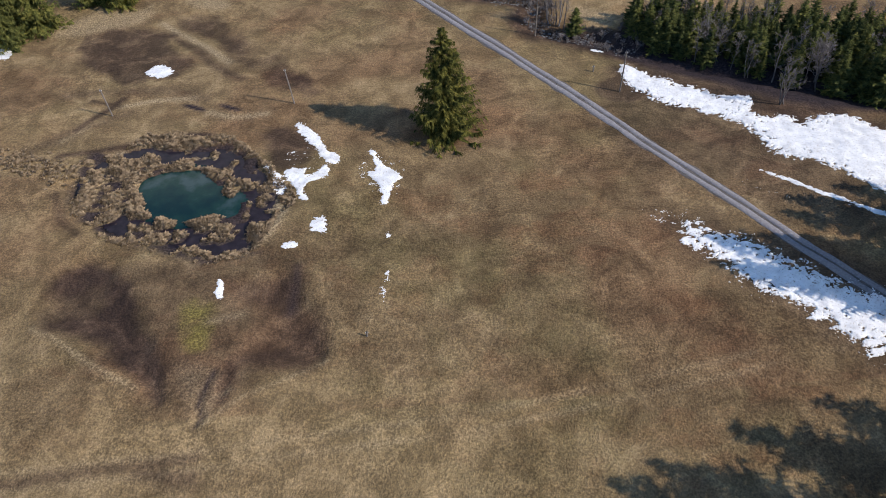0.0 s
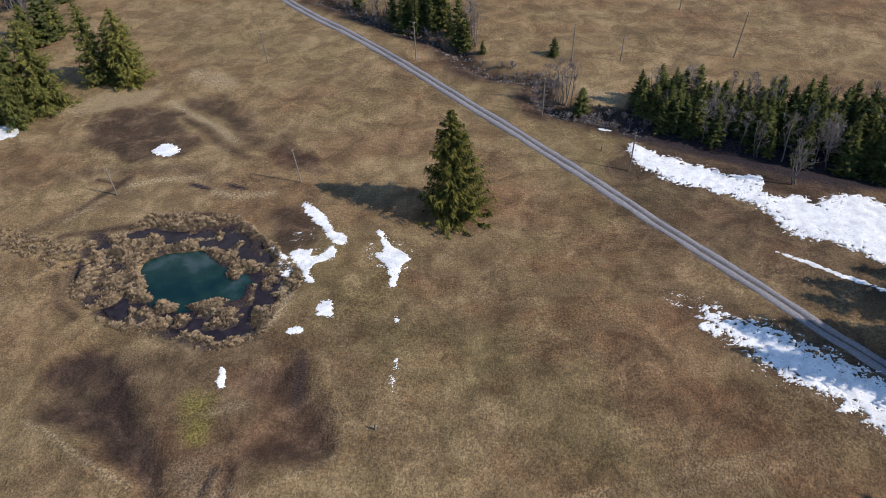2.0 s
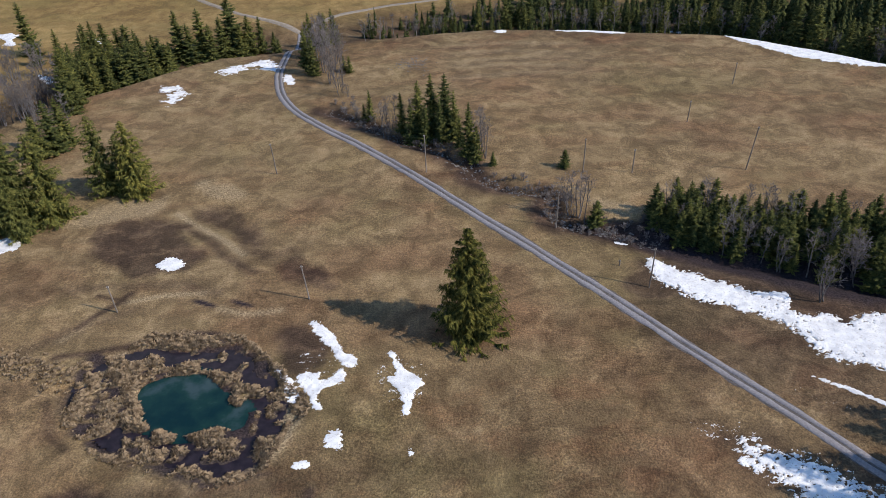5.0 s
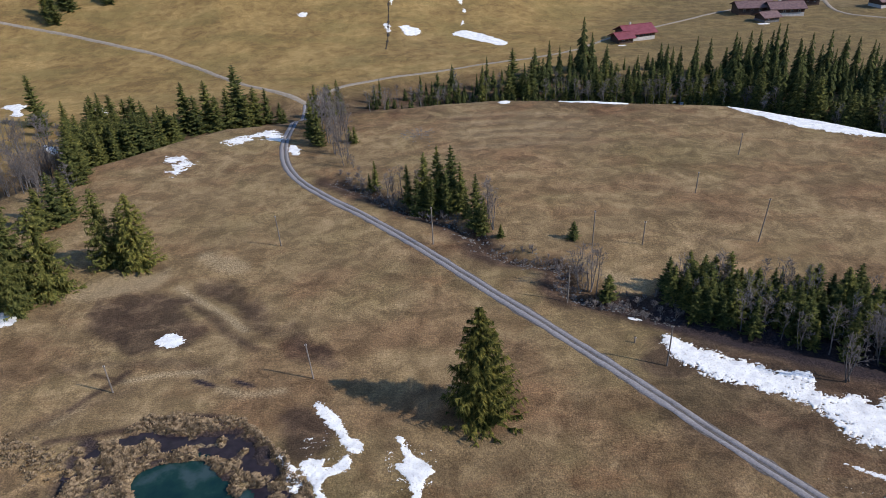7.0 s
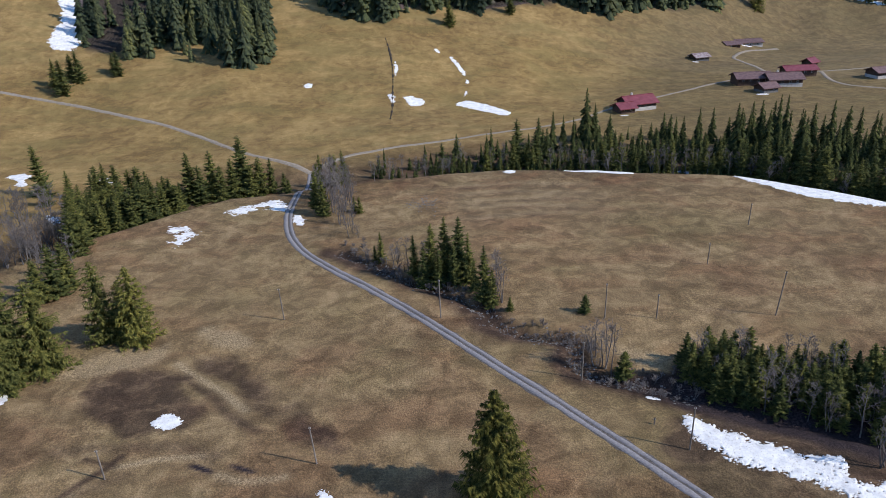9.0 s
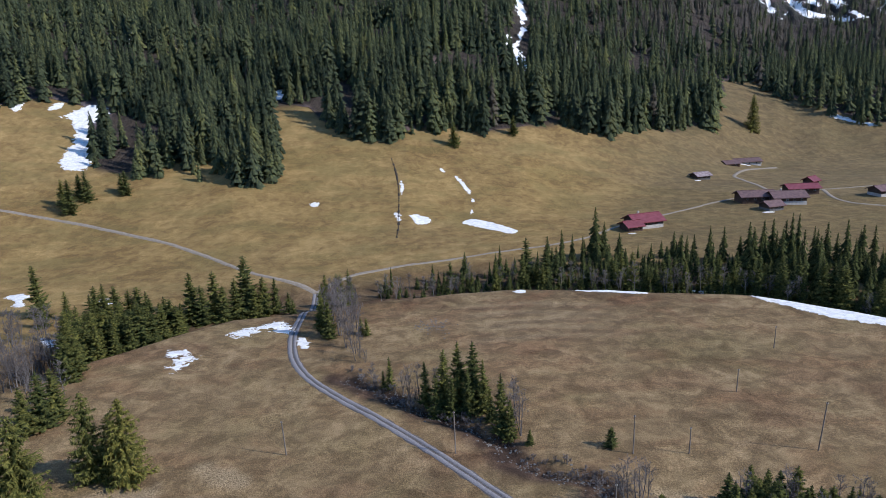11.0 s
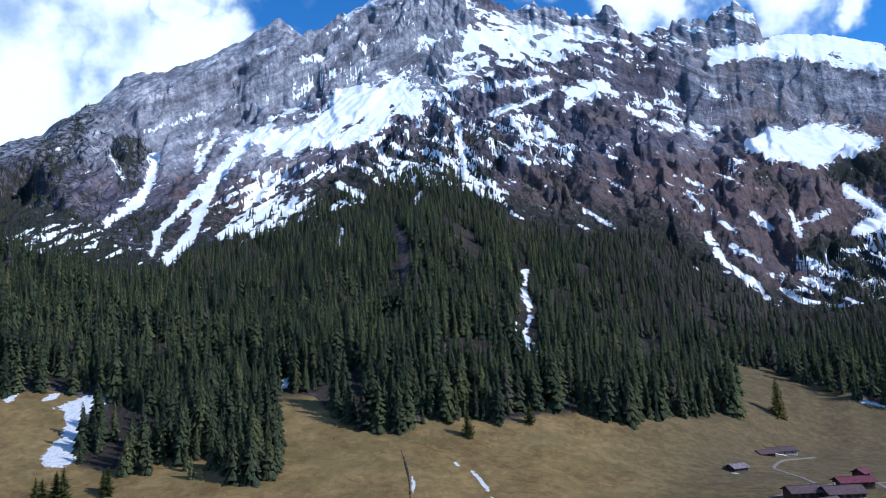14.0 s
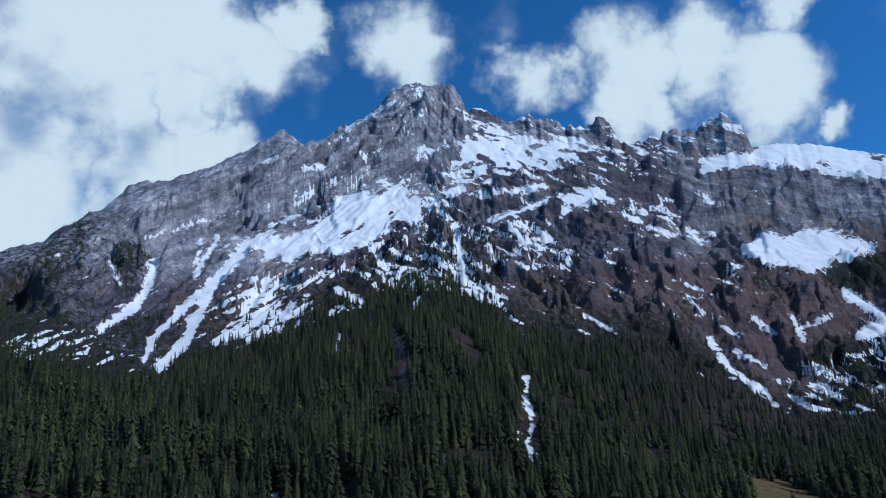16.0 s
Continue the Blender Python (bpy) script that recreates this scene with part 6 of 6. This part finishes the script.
    if x < 18 and (d > 32 or vnoise(np.array(x * 0.13), np.array(3.3), 1) < 0.25):
        continue
    if 12 < x < 16:
        continue
    creek.append((x, y, max(tall + 2.5 * (rng.random() < 0.2), 6)))
front = sorted(creek, key=lambda c: c[1] - float(at(CREST, c[0])))
wood(front[:80], SPRUCES, "dark green spruce in the creek wood", "trees of the creek wood", (0.75, 1.25), 0.5)
wood([(x, y - 3, rng.uniform(7, 11)) for x, y, _ in front[:80:2]] + [(-24 + 3 * k + rng.normal(0, 1), 272 + rng.normal(0, 3), rng.uniform(6, 9)) for k in range(11)], BARES, "leafless grey tree at the creek wood's edge", "trees of the creek wood", (0.8, 1.1))
# tall trees whose shadows fall on the meadow and road
wood([(41, 16.5, 30), (46, 12.5, 31), (51, 20.5, 28), (57, 22, 29), (62, 18, 31), (66, 26, 28), (72, 22, 29), (54, 12, 31), (74, 30, 26), (80, 25, 29)], BROAD, "tall dark spruce at the edge of a wood", "spruces beside the meadow", (0.75, 0.95))
wood([(80, 46, 22), (84, 52, 21), (88, 46, 24), (90, 56, 23), (94, 50, 24), (98, 58, 22), (86, 60, 20), (68, 53, 25), (70, 57.5, 26), (96, 43, 23), (102, 52, 24), (94, 64, 20), (101, 66, 21), (75, 58, 24), (79, 63, 23), (82, 56, 25), (78, 67, 21), (86, 69, 21), (72, 52, 25), (97, 92, 21), (104, 86, 22), (108, 94, 23), (113, 101, 22), (118, 93, 23), (116, 109, 21)], BROAD, "tall dark spruce at the edge of a wood", "spruces beside the meadow", (0.75, 1.0))
# lone trees on the far slope
for x, y, h in [(-180.0, 380.4, 17), (-186.7, 387.7, 14), (-176.9, 393.1, 16), (-181.5, 396.2, 13), (-159.2, 398.8, 13), (-162.8, 402.4, 10), (15.4, 461.7, 15), (5.1, 477.1, 13), (34.4, 486.5, 15), (54.8, 483.6, 13)]:
    plant(SPRUCES[int(h) % 2], x, y, h, "dark spruce standing on the far meadow slope", "trees on the far slope", None, 1.25)
x, y, _ = place(27.3, -5.8)
plant(BROAD[1], x, y, 27, "broad lone spruce on the far meadow slope", "trees on the far slope", 0.5, 0.85)


# ---- forest on the mountainside ----
def skirt_tree(seed, boughs, r=0.17, slim=0.8, foot=0.06, drop=0.95):
    """A small spruce one unit high: drooping boughs set in a spiral round a narrow heart."""
    g = np.random.default_rng(seed)
    v, f = [], []
    n = 5
    for j in range(n):
        a = 6.283 * j / n
        v.append((0.34 * r * math.cos(a), 0.34 * r * math.sin(a), foot))
    v.append((0, 0, 0.93))
    f += [(j, (j + 1) % n, n) for j in range(n)]
    for k in range(boughs):
        t = ((k + g.uniform(0, 1)) / boughs) ** 1.1
        z = foot + 0.05 + (0.95 - foot) * t
        ln = (r * (1 - t) ** slim + 0.014) * g.uniform(0.70, 1.25)
        a = 2.39996 * k + g.normal(0, 0.3)
        w = (0.24 * ln + 0.009) * g.uniform(0.8, 1.3)
        ca, sa = math.cos(a), math.sin(a)
        d = drop * ln * g.uniform(0.6, 1.4) * (1.3 - 0.8 * t)
        i = len(v)
        v += [(0, 0, z + 0.02), (0.62 * ln * ca - w * sa, 0.62 * ln * sa + w * ca, z - 0.9 * d - 0.4 * w), (ln * ca, ln * sa, z - d), (0.62 * ln * ca + w * sa, 0.62 * ln * sa - w * ca, z - 0.9 * d - 0.4 * w)]
        f += [(i, i + 1, i + 2), (i, i + 2, i + 3)]
    return np.array(v), np.array(f)


def make_forest(name, r0, r1, gap, templates, label, tall, sparse=False, seed=1):
    g = np.random.default_rng(seed)
    xs, ys = [], []
    r = r0
    while r < r1:
        n = int(1.43 * r / gap)
        b = np.radians(np.linspace(-41, 41, n)) + g.normal(0, 0.35 * gap / r, n)
        rr = r + g.normal(0, 0.35 * gap, n)
        xs.append(LOOKOUT[0] + rr * np.sin(b))
        ys.append(LOOKOUT[1] + rr * np.cos(b))
        r += gap
    x, y = np.concatenate(xs), np.concatenate(ys)
    z = height(x, y)
    b, e, rr = angle_up(x, y, z)
    over = e - at(WOOD_TOP, b)
    jag = fbm(x * 0.02, y * 0.02, 3, 2)
    keep = (e > at(WOOD_EDGE, b + 0.5 * fbm(x * 0.025, y * 0.025, 3, 5)) + 0.2 * jag) & (rr > at(FOOT_RANGE, b) + 30)
    if sparse:
        keep &= (over > -0.3) & (over < 6.0) & (g.random(len(x)) < (0.62 + 0.3 * step(-19, -23, b) + 0.6 * step(0, 2, b) * step(9, 7, b)) * np.exp(-np.maximum(over, 0) / (2.4 + 1.8 * step(-19, -23, b) + 1.5 * step(1, 3, b) * step(9, 6, b))) * (0.4 + 1.2 * vnoise(x * 0.02, y * 0.02, 3)))
        keep &= ~((b > 10) & (over > 3.0))
        for pts, much in HIGH_WOODS:
            keep |= (inside(pts, b, e) + 0.6 * jag > 0) & (g.random(len(x)) < much)
    else:
        keep &= over + 0.5 * jag < 0
        keep &= along([(9.4, 6.3), (9.3, 2.5), (9.6, -1.4)], b, e) > 0.62 + 0.3 * jag
        keep &= along(EARTH_GULLY, b, e) > 0.34 + 0.3 * jag
        keep &= along(SCREE, b, e) > 0.3 + 0.3 * jag
        keep &= along([(19.0, 7.0), (23.0, 2.0), (24.5, -2.5)], b, e) > 0.35 + 0.3 * jag
        thin = 0.96 - 0.45 * step(20, 24, b) * step(-2, 1, e) - 0.25 * step(-2.5, 0, over)
        keep &= g.random(len(x)) < thin
        keep &= vnoise(x * 0.035, y * 0.035, 6) + 0.25 * vnoise(x * 0.12, y * 0.12, 2) > 0.36
    snow_free = np.ones(len(x), bool)
    for pts, wide in CHUTES:
        snow_free &= along(pts, b, e) > wide * 0.5
    for pts in SNOWFIELDS + CLEAR:
        snow_free &= (inside(pts, b, e, 1) < -0.05) & (inside(pts, b, e + 0.7, 1) < 0)
    keep &= snow_free
    x, y, z, b, e, rr = x[keep], y[keep], z[keep], b[keep], e[keep], rr[keep]
    n = len(x)
    h = tall * (1 - 0.28 * step(500, 1100, rr)) * np.clip(g.normal(0.88, 0.28, n), 0.25, 1.45) * (0.8 + 0.4 * vnoise(x * 0.03, y * 0.03, 1))
    if sparse:
        h = h * 0.6
    wide = h * g.uniform(0.85, 1.25, n)
    a = g.uniform(0, 6.28, n)
    pick = g.integers(0, len(templates), n)
    tone = np.clip(0.42 + 0.20 * g.normal(0, 1, n) + 0.22 * fbm(x * 0.015, y * 0.015, 3, 4), 0, 1)
    vs, fs, count, larch, tones = [], [], 0, [], []
    for k, (tv, tf) in enumerate(templates):
        m = np.nonzero(pick == k)[0]
        ca, sa = np.cos(a[m])[:, None], np.sin(a[m])[:, None]
        px = x[m][:, None] + wide[m][:, None] * (ca * tv[:, 0] - sa * tv[:, 1])
        py = y[m][:, None] + wide[m][:, None] * (sa * tv[:, 0] + ca * tv[:, 1])
        pz = z[m][:, None] - 0.5 + h[m][:, None] * tv[:, 2]
        vs.append(np.stack([px, py, pz], -1).reshape(-1, 3))
        fs.append((tf[None] + (np.arange(len(m)) * len(tv))[:, None, None] + count).reshape(-1, 3))
        larch.append(np.repeat(g.random(len(m)) < 0.015 + 0.42 * step(13, 20, b[m]) * step(-2, 1.5, e[m]) * step(1.0, -3.0, e[m] - at(WOOD_TOP, b[m]) - 2) + 0.10 * step(600, 1000, rr[m]), len(tf)))
        tones.append(np.repeat(tone[m], len(tv)))
        count += len(m) * len(tv)
    me = mesh_of(name, np.vstack(vs), np.vstack(fs), M_FOREST)
    set_attr(me, "tone", np.concatenate(tones))
    me.materials.append(M_LARCH)
    me.polygons.foreach_set("material_index", np.concatenate(larch).astype(np.int32))
    tagged(new(name, me), label, "forest", kind="stuff")


NEAR_T = [skirt_tree(100 + k, 84, (0.20, 0.16, 0.22, 0.18, 0.15)[k], (1.0, 0.85, 1.05, 0.9, 0.8)[k], (0.04, 0.10, 0.05, 0.12, 0.16)[k]) for k in range(5)]
MID_T = [skirt_tree(120 + k, 40, (0.21, 0.175, 0.23)[k], (1.0, 0.85, 1.0)[k]) for k in range(3)]
BACK_T = [skirt_tree(140 + k, 80, (0.21, 0.18, 0.23)[k], (0.95, 0.8, 1.0)[k]) for k in range(3)]
rows = []
for x, y, h in front[80:]:
    v, f = BACK_T[int(rng.integers(3))]
    wd = h * rng.uniform(0.75, 1.25)
    h *= rng.uniform(0.75, 1.1)
    rows.append((v * (wd, wd, h) + (x, y, ground1(x, y) - 0.6), f))
for x, y in scatter([(-26, 266), (20, 268), (62, 256), (97, 247), (120, 230), (175, 176), (220, 190), (140, 262), (62, 290), (20, 288), (-20, 284)], 2.4, 5000)[:520]:
    v, f = BACK_T[int(rng.integers(3))]
    h = rng.uniform(1.8, 5.5)
    wd = h * rng.uniform(1.0, 1.9)
    rows.append((v * (wd, wd, h) + (x, y, ground1(x, y) - 0.5), f))
tagged(new("creek_wood", mesh_of("creek_wood", *join(rows), M_CREEK)), "dense back rows of the dark creek wood", "trees", kind="stuff")
make_forest("forest", 330, 560, 6.3, NEAR_T, "dense dark spruce forest at the foot of the mountain", 27, False, 1)
make_forest("forest", 562, 1350, 7.6, MID_T, "dense dark spruce forest climbing the mountain", 25, False, 2)
make_forest("high_forest", 800, 2300, 9.0, MID_T, "scattered dark trees on the rock above the forest", 22, True, 3)


# ---- farm buildings ----
def box(bm, x0, x1, y0, y1, z0, z1):
    v = [bm.verts.new(c) for c in ((x0, y0, z0), (x1, y0, z0), (x1, y1, z0), (x0, y1, z0), (x0, y0, z1), (x1, y0, z1), (x1, y1, z1), (x0, y1, z1))]
    for f in ((0, 3, 2, 1), (4, 5, 6, 7), (0, 1, 5, 4), (1, 2, 6, 5), (2, 3, 7, 6), (3, 0, 4, 7)):
        bm.faces.new([v[i] for i in f])


def box_mesh(name, dims, material):
    bm = bmesh.new()
    box(bm, *dims)
    return bm_mesh(name, bm, material)


def house(name, x, y, turn, ln, wd, eave, pitch, roof_mat, wall_mat, label, base_mat=None, windows=4, chimney=True, group="farm buildings"):
    """A gabled house: walls, roof slabs with overhang, windows with frames, a door."""
    ob = new(name)
    ob.location, ob.rotation_euler = (x, y, min(ground1(x + dx, y + dy) for dx in (-ln / 2, ln / 2) for dy in (-wd / 2, wd / 2)) - 0.1), (0, 0, radians(turn))
    tagged(ob, label, "house", group)
    rise = wd / 2 * math.tan(radians(pitch))
    bm = bmesh.new()
    L, W = ln / 2, wd / 2
    a = [bm.verts.new((s * L, t, z)) for s in (-1, 1) for t, z in ((-W, 0), (W, 0), (W, eave), (0, eave + rise), (-W, eave))]
    bm.faces.new(a[0:5][::-1])
    bm.faces.new(a[5:10])
    for k in range(5):
        j = (k + 1) % 5
        bm.faces.new((a[k], a[j], a[5 + j], a[5 + k]))
    bmesh.ops.recalc_face_normals(bm, faces=bm.faces)
    wall = part("wall", bm_mesh("wall", bm, wall_mat), ob)
    if base_mat is not None:
        part("plinth", box_mesh("plinth", (-L - 0.05, L + 0.05, -W - 0.05, W + 0.05, -0.3, eave * 0.5), base_mat), ob, "pale rendered ground floor")
    over, thick = 1.1, 0.3
    for s in (-1, 1):
        bm = bmesh.new()
        y1, z1 = s * (W + over), eave - over * math.tan(radians(pitch))
        pts = [(0, eave + rise + 0.05), (y1, z1 + 0.05), (y1, z1 + 0.05 + thick), (0, eave + rise + 0.05 + thick)]
        v = [bm.verts.new((q * (L + over), yy, zz)) for q in (-1, 1) for yy, zz in pts]
        bm.faces.new(v[0:4])
        bm.faces.new(v[4:8])
        for k in range(4):
            j = (k + 1) % 4
            bm.faces.new((v[k], v[j], v[4 + j], v[4 + k]))
        bmesh.ops.recalc_face_normals(bm, faces=bm.faces)
        part("roof", bm_mesh("roof", bm, roof_mat), ob)
    part("ridge_cap", box_mesh("ridge_cap", (-L - over, L + over, -0.25, 0.25, eave + rise + thick - 0.05, eave + rise + thick + 0.16), roof_mat), ob)
    for s in (-1, 1):
        for k in range(windows):
            xx = -L + ln * (k + 0.7) / (windows + 0.4)
            win = part("window", box_mesh("window", (xx - 0.55, xx + 0.55, s * W - 0.06, s * W + 0.06, eave * 0.55, eave * 0.55 + 1.1), M_PLASTER), ob, "pale window frame")
            part("pane", box_mesh("pane", (xx - 0.42, xx + 0.42, s * W - 0.08, s * W + 0.08, eave * 0.55 + 0.12, eave * 0.55 + 0.98), M_GLASS), win)
    part("door", box_mesh("door", (L - 0.05, L + 0.08, -0.9, 0.9, 0.0, 2.3), M_POLE), ob, "wide plank door")
    if chimney:
        part("chimney", box_mesh("chimney", (-L * 0.3 - 0.4, -L * 0.3 + 0.4, 0.8, 1.6, eave, eave + rise + 1.3), M_PLASTER), ob)
    return ob


house("farmhouse", 95, 344, 14, 14, 11, 3.6, 24, M_RED, M_WALL, "dark timber farmhouse with a red metal roof", M_PLASTER)
house("barn_annex", 87.5, 338, 14, 7, 8, 2.6, 22, M_RED, M_WALL, "low dark timber annex with a red metal roof", None, 2, False)
house("hut", 167, 457, 15, 9, 7.5, 3.0, 22, M_PATCHROOF, M_WALL, "small dark timber hut with a patchy pale roof", M_STONE, 2, False)
house("barn", 216, 512, 4, 28, 10, 3.8, 18, M_BROWNROOF, M_PLASTER, "long white-walled barn with a brown roof", None, 5, False)
house("hut", 204, 499, 10, 10, 8, 2.8, 20, M_BROWNROOF, M_WALL, "dark timber hut beside the long barn", None, 2, False)
house("barn", 167, 385, -4, 17, 11, 4.0, 20, M_BROWNROOF, M_WALL, "large dark timber barn with a weathered brown roof", None, 4, False)
house("farmhouse", 180, 378, -4, 16, 11, 4.2, 22, M_BROWNROOF, M_WALL, "large dark timber farmhouse with a brown roof", M_PLASTER, 4, True)
house("shed", 165.5, 364.5, 14, 8, 7.5, 2.8, 24, M_BROWNROOF, M_WALL, "small dark timber shed with a brown roof", M_STONE, 2, False)
house("barn", 200.5, 402, -3, 16, 9, 3.8, 20, M_RED, M_WALL, "long dark timber barn with a red roof", None, 4, False)
house("shed", 219, 425, 30, 6, 6, 3.8, 30, M_RED, M_WALL, "small shed with a steep red roof", None, 1, False)
house("barn", 238, 386, 10, 15, 9, 3.6, 22, M_BROWNROOF, M_WALL, "dark timber barn at the edge of the farm", M_PLASTER, 3, False)


# ---- poles ----
def pole(x, y, h, lean_x=0.0, lean_y=0.0, thick=0.14):
    ob = new("utility_pole")
    ob.location, ob.rotation_euler = (x, y, ground1(x, y) - 0.3), (radians(lean_y), radians(lean_x), 0)
    part("post", mesh_of("post", *tube([(0, 0, 0), (0.03, 0, h * 0.5), (0, 0.02, h)], [thick, thick * 0.9, thick * 0.75], 8), M_POLE, True), ob)
    for s in (-0.16, 0.16):
        part("insulator", mesh_of("insulator", *tube([(s, 0, h - 0.33), (s, 0, h - 0.2), (s, 0, h - 0.08)], [0.05, 0.07, 0.03], 6), M_PLASTER), ob)
    return tagged(ob, "weathered wooden utility pole standing in the meadow", "pole", "poles across the meadow")


for p in ((-38.4, 158.6, 8.0, -2), (-3.9, 154.4, 9.5, 0), (31.0, 150.8, 8.6, 1), (41.7, 149.5, 6.0, 1.5), (66.2, 147.2, 10.5, 5), (62.1, 173.9, 6.0, 2), (82.4, 196.8, 6.5, 2), (33.6, 107.8, 8.5, 1), (-25.4, 109.5, 7.5, -3), (21.0, 128.3, 8.5, 1), (67, 113, 7, 4), (-58.6, 109.3, 6.0, -1), (30.0, 114.3, 1.6, 0), (-10.6, 56.0, 1.3, 4)):
    pole(*p)


# ---- stones and sedge ----
def stone(seed):
    g = np.random.default_rng(seed)
    bm = bmesh.new()
    bmesh.ops.create_icosphere(bm, subdivisions=1, radius=0.5)
    v = np.array([w.co[:] for w in bm.verts]) * g.uniform(0.6, 1.2, 3) * (1 + g.normal(0, 0.14, (len(bm.verts), 1)))
    f = np.array([[w.index for w in q.verts] for q in bm.faces])
    bm.free()
    return v, f


STONES = [stone(k) for k in range(4)]


def strew(name, spots, templates, material, label, category, size, sink=0.2, high=1.0):
    g = np.random.default_rng(len(spots))
    chunks = []
    spots = np.array(spots)
    zs = ground(spots[:, 0], spots[:, 1])
    for (x, y), z in zip(spots, zs):
        v, f = templates[int(g.integers(len(templates)))]
        s, a = g.uniform(*size), g.uniform(0, 6.28)
        c, d = math.cos(a), math.sin(a)
        w = v * (s, s, s * high)
        chunks.append((np.column_stack([x + c * w[:, 0] - d * w[:, 1], y + d * w[:, 0] + c * w[:, 1], z + w[:, 2] - sink * s]), f))
    return tagged(new(name, mesh_of(name, *join(chunks), material)), label, category, kind="stuff")


def beside(line, n, wide, lo=0.0, hi=1.0):
    p = np.array(line, float)
    s = np.concatenate([[0], np.cumsum(np.hypot(*np.diff(p, axis=0).T))])
    t = rng.uniform(lo * s[-1], hi * s[-1], n)
    return np.column_stack([np.interp(t, s, p[:, 0]) + rng.normal(0, wide, n), np.interp(t, s, p[:, 1]) + rng.normal(0, wide, n)])


strew("brook_stones", beside(BROOK, 800, 1.4, 0.0, 0.50), STONES, M_STONE, "pale stones along the brook's bed", "stones", (0.25, 0.95))
strew("field_stones", np.column_stack([rng.normal(-6, 2.6, 220), rng.normal(228, 4.0, 220)]), STONES, M_STONE, "heap of pale stones cleared from the field", "stones", (0.3, 0.9))


def tussock(seed, blades=9):
    g = np.random.default_rng(seed)
    v, f = [], []
    for k in range(blades):
        a, ln, w = g.uniform(0, 6.28), g.uniform(0.5, 0.9), g.uniform(0.10, 0.2)
        c, s = math.cos(a), math.sin(a)
        b = (g.normal(0, 0.12), g.normal(0, 0.12))
        i = len(v)
        v += [(b[0] - s * w, b[1] + c * w, 0), (b[0] + s * w, b[1] - c * w, 0), (b[0] + c * ln * 0.45, b[1] + s * ln * 0.45, ln * 0.75), (b[0] + c * ln * 0.9, b[1] + s * ln * 0.9, ln * 0.35)]
        f += [(i, i + 1, i + 2), (i + 1, i + 3, i + 2)]
    return np.array(v), np.array(f)


TUFTS = [tussock(k) for k in range(5)]
cand = np.column_stack([rng.uniform(-66, -20, 30000), rng.uniform(66, 106, 30000)])
ring_d = inside(POND_RING, cand[:, 0], cand[:, 1]) + 1.5 * fbm(cand[:, 0] * 0.2, cand[:, 1] * 0.2, 2, 1)
cand_z = ground(cand[:, 0], cand[:, 1])
strew("sedge", cand[(ring_d > -0.5) & (cand_z > -0.36) & (hummock(cand[:, 0], cand[:, 1]) + rng.normal(0, 0.12, 30000) > -0.02)][:9000], TUFTS, M_REED, "dry straw-coloured sedge tussocks round the pond", "sedge", (0.3, 0.8), 0.05, 0.7)
strew("sedge", beside([(-80, 100), (-70, 97), (-61, 93)], 260, 1.5), TUFTS, M_REED, "dry straw-coloured sedge along a ditch", "sedge", (0.4, 0.9), 0.05, 0.9)
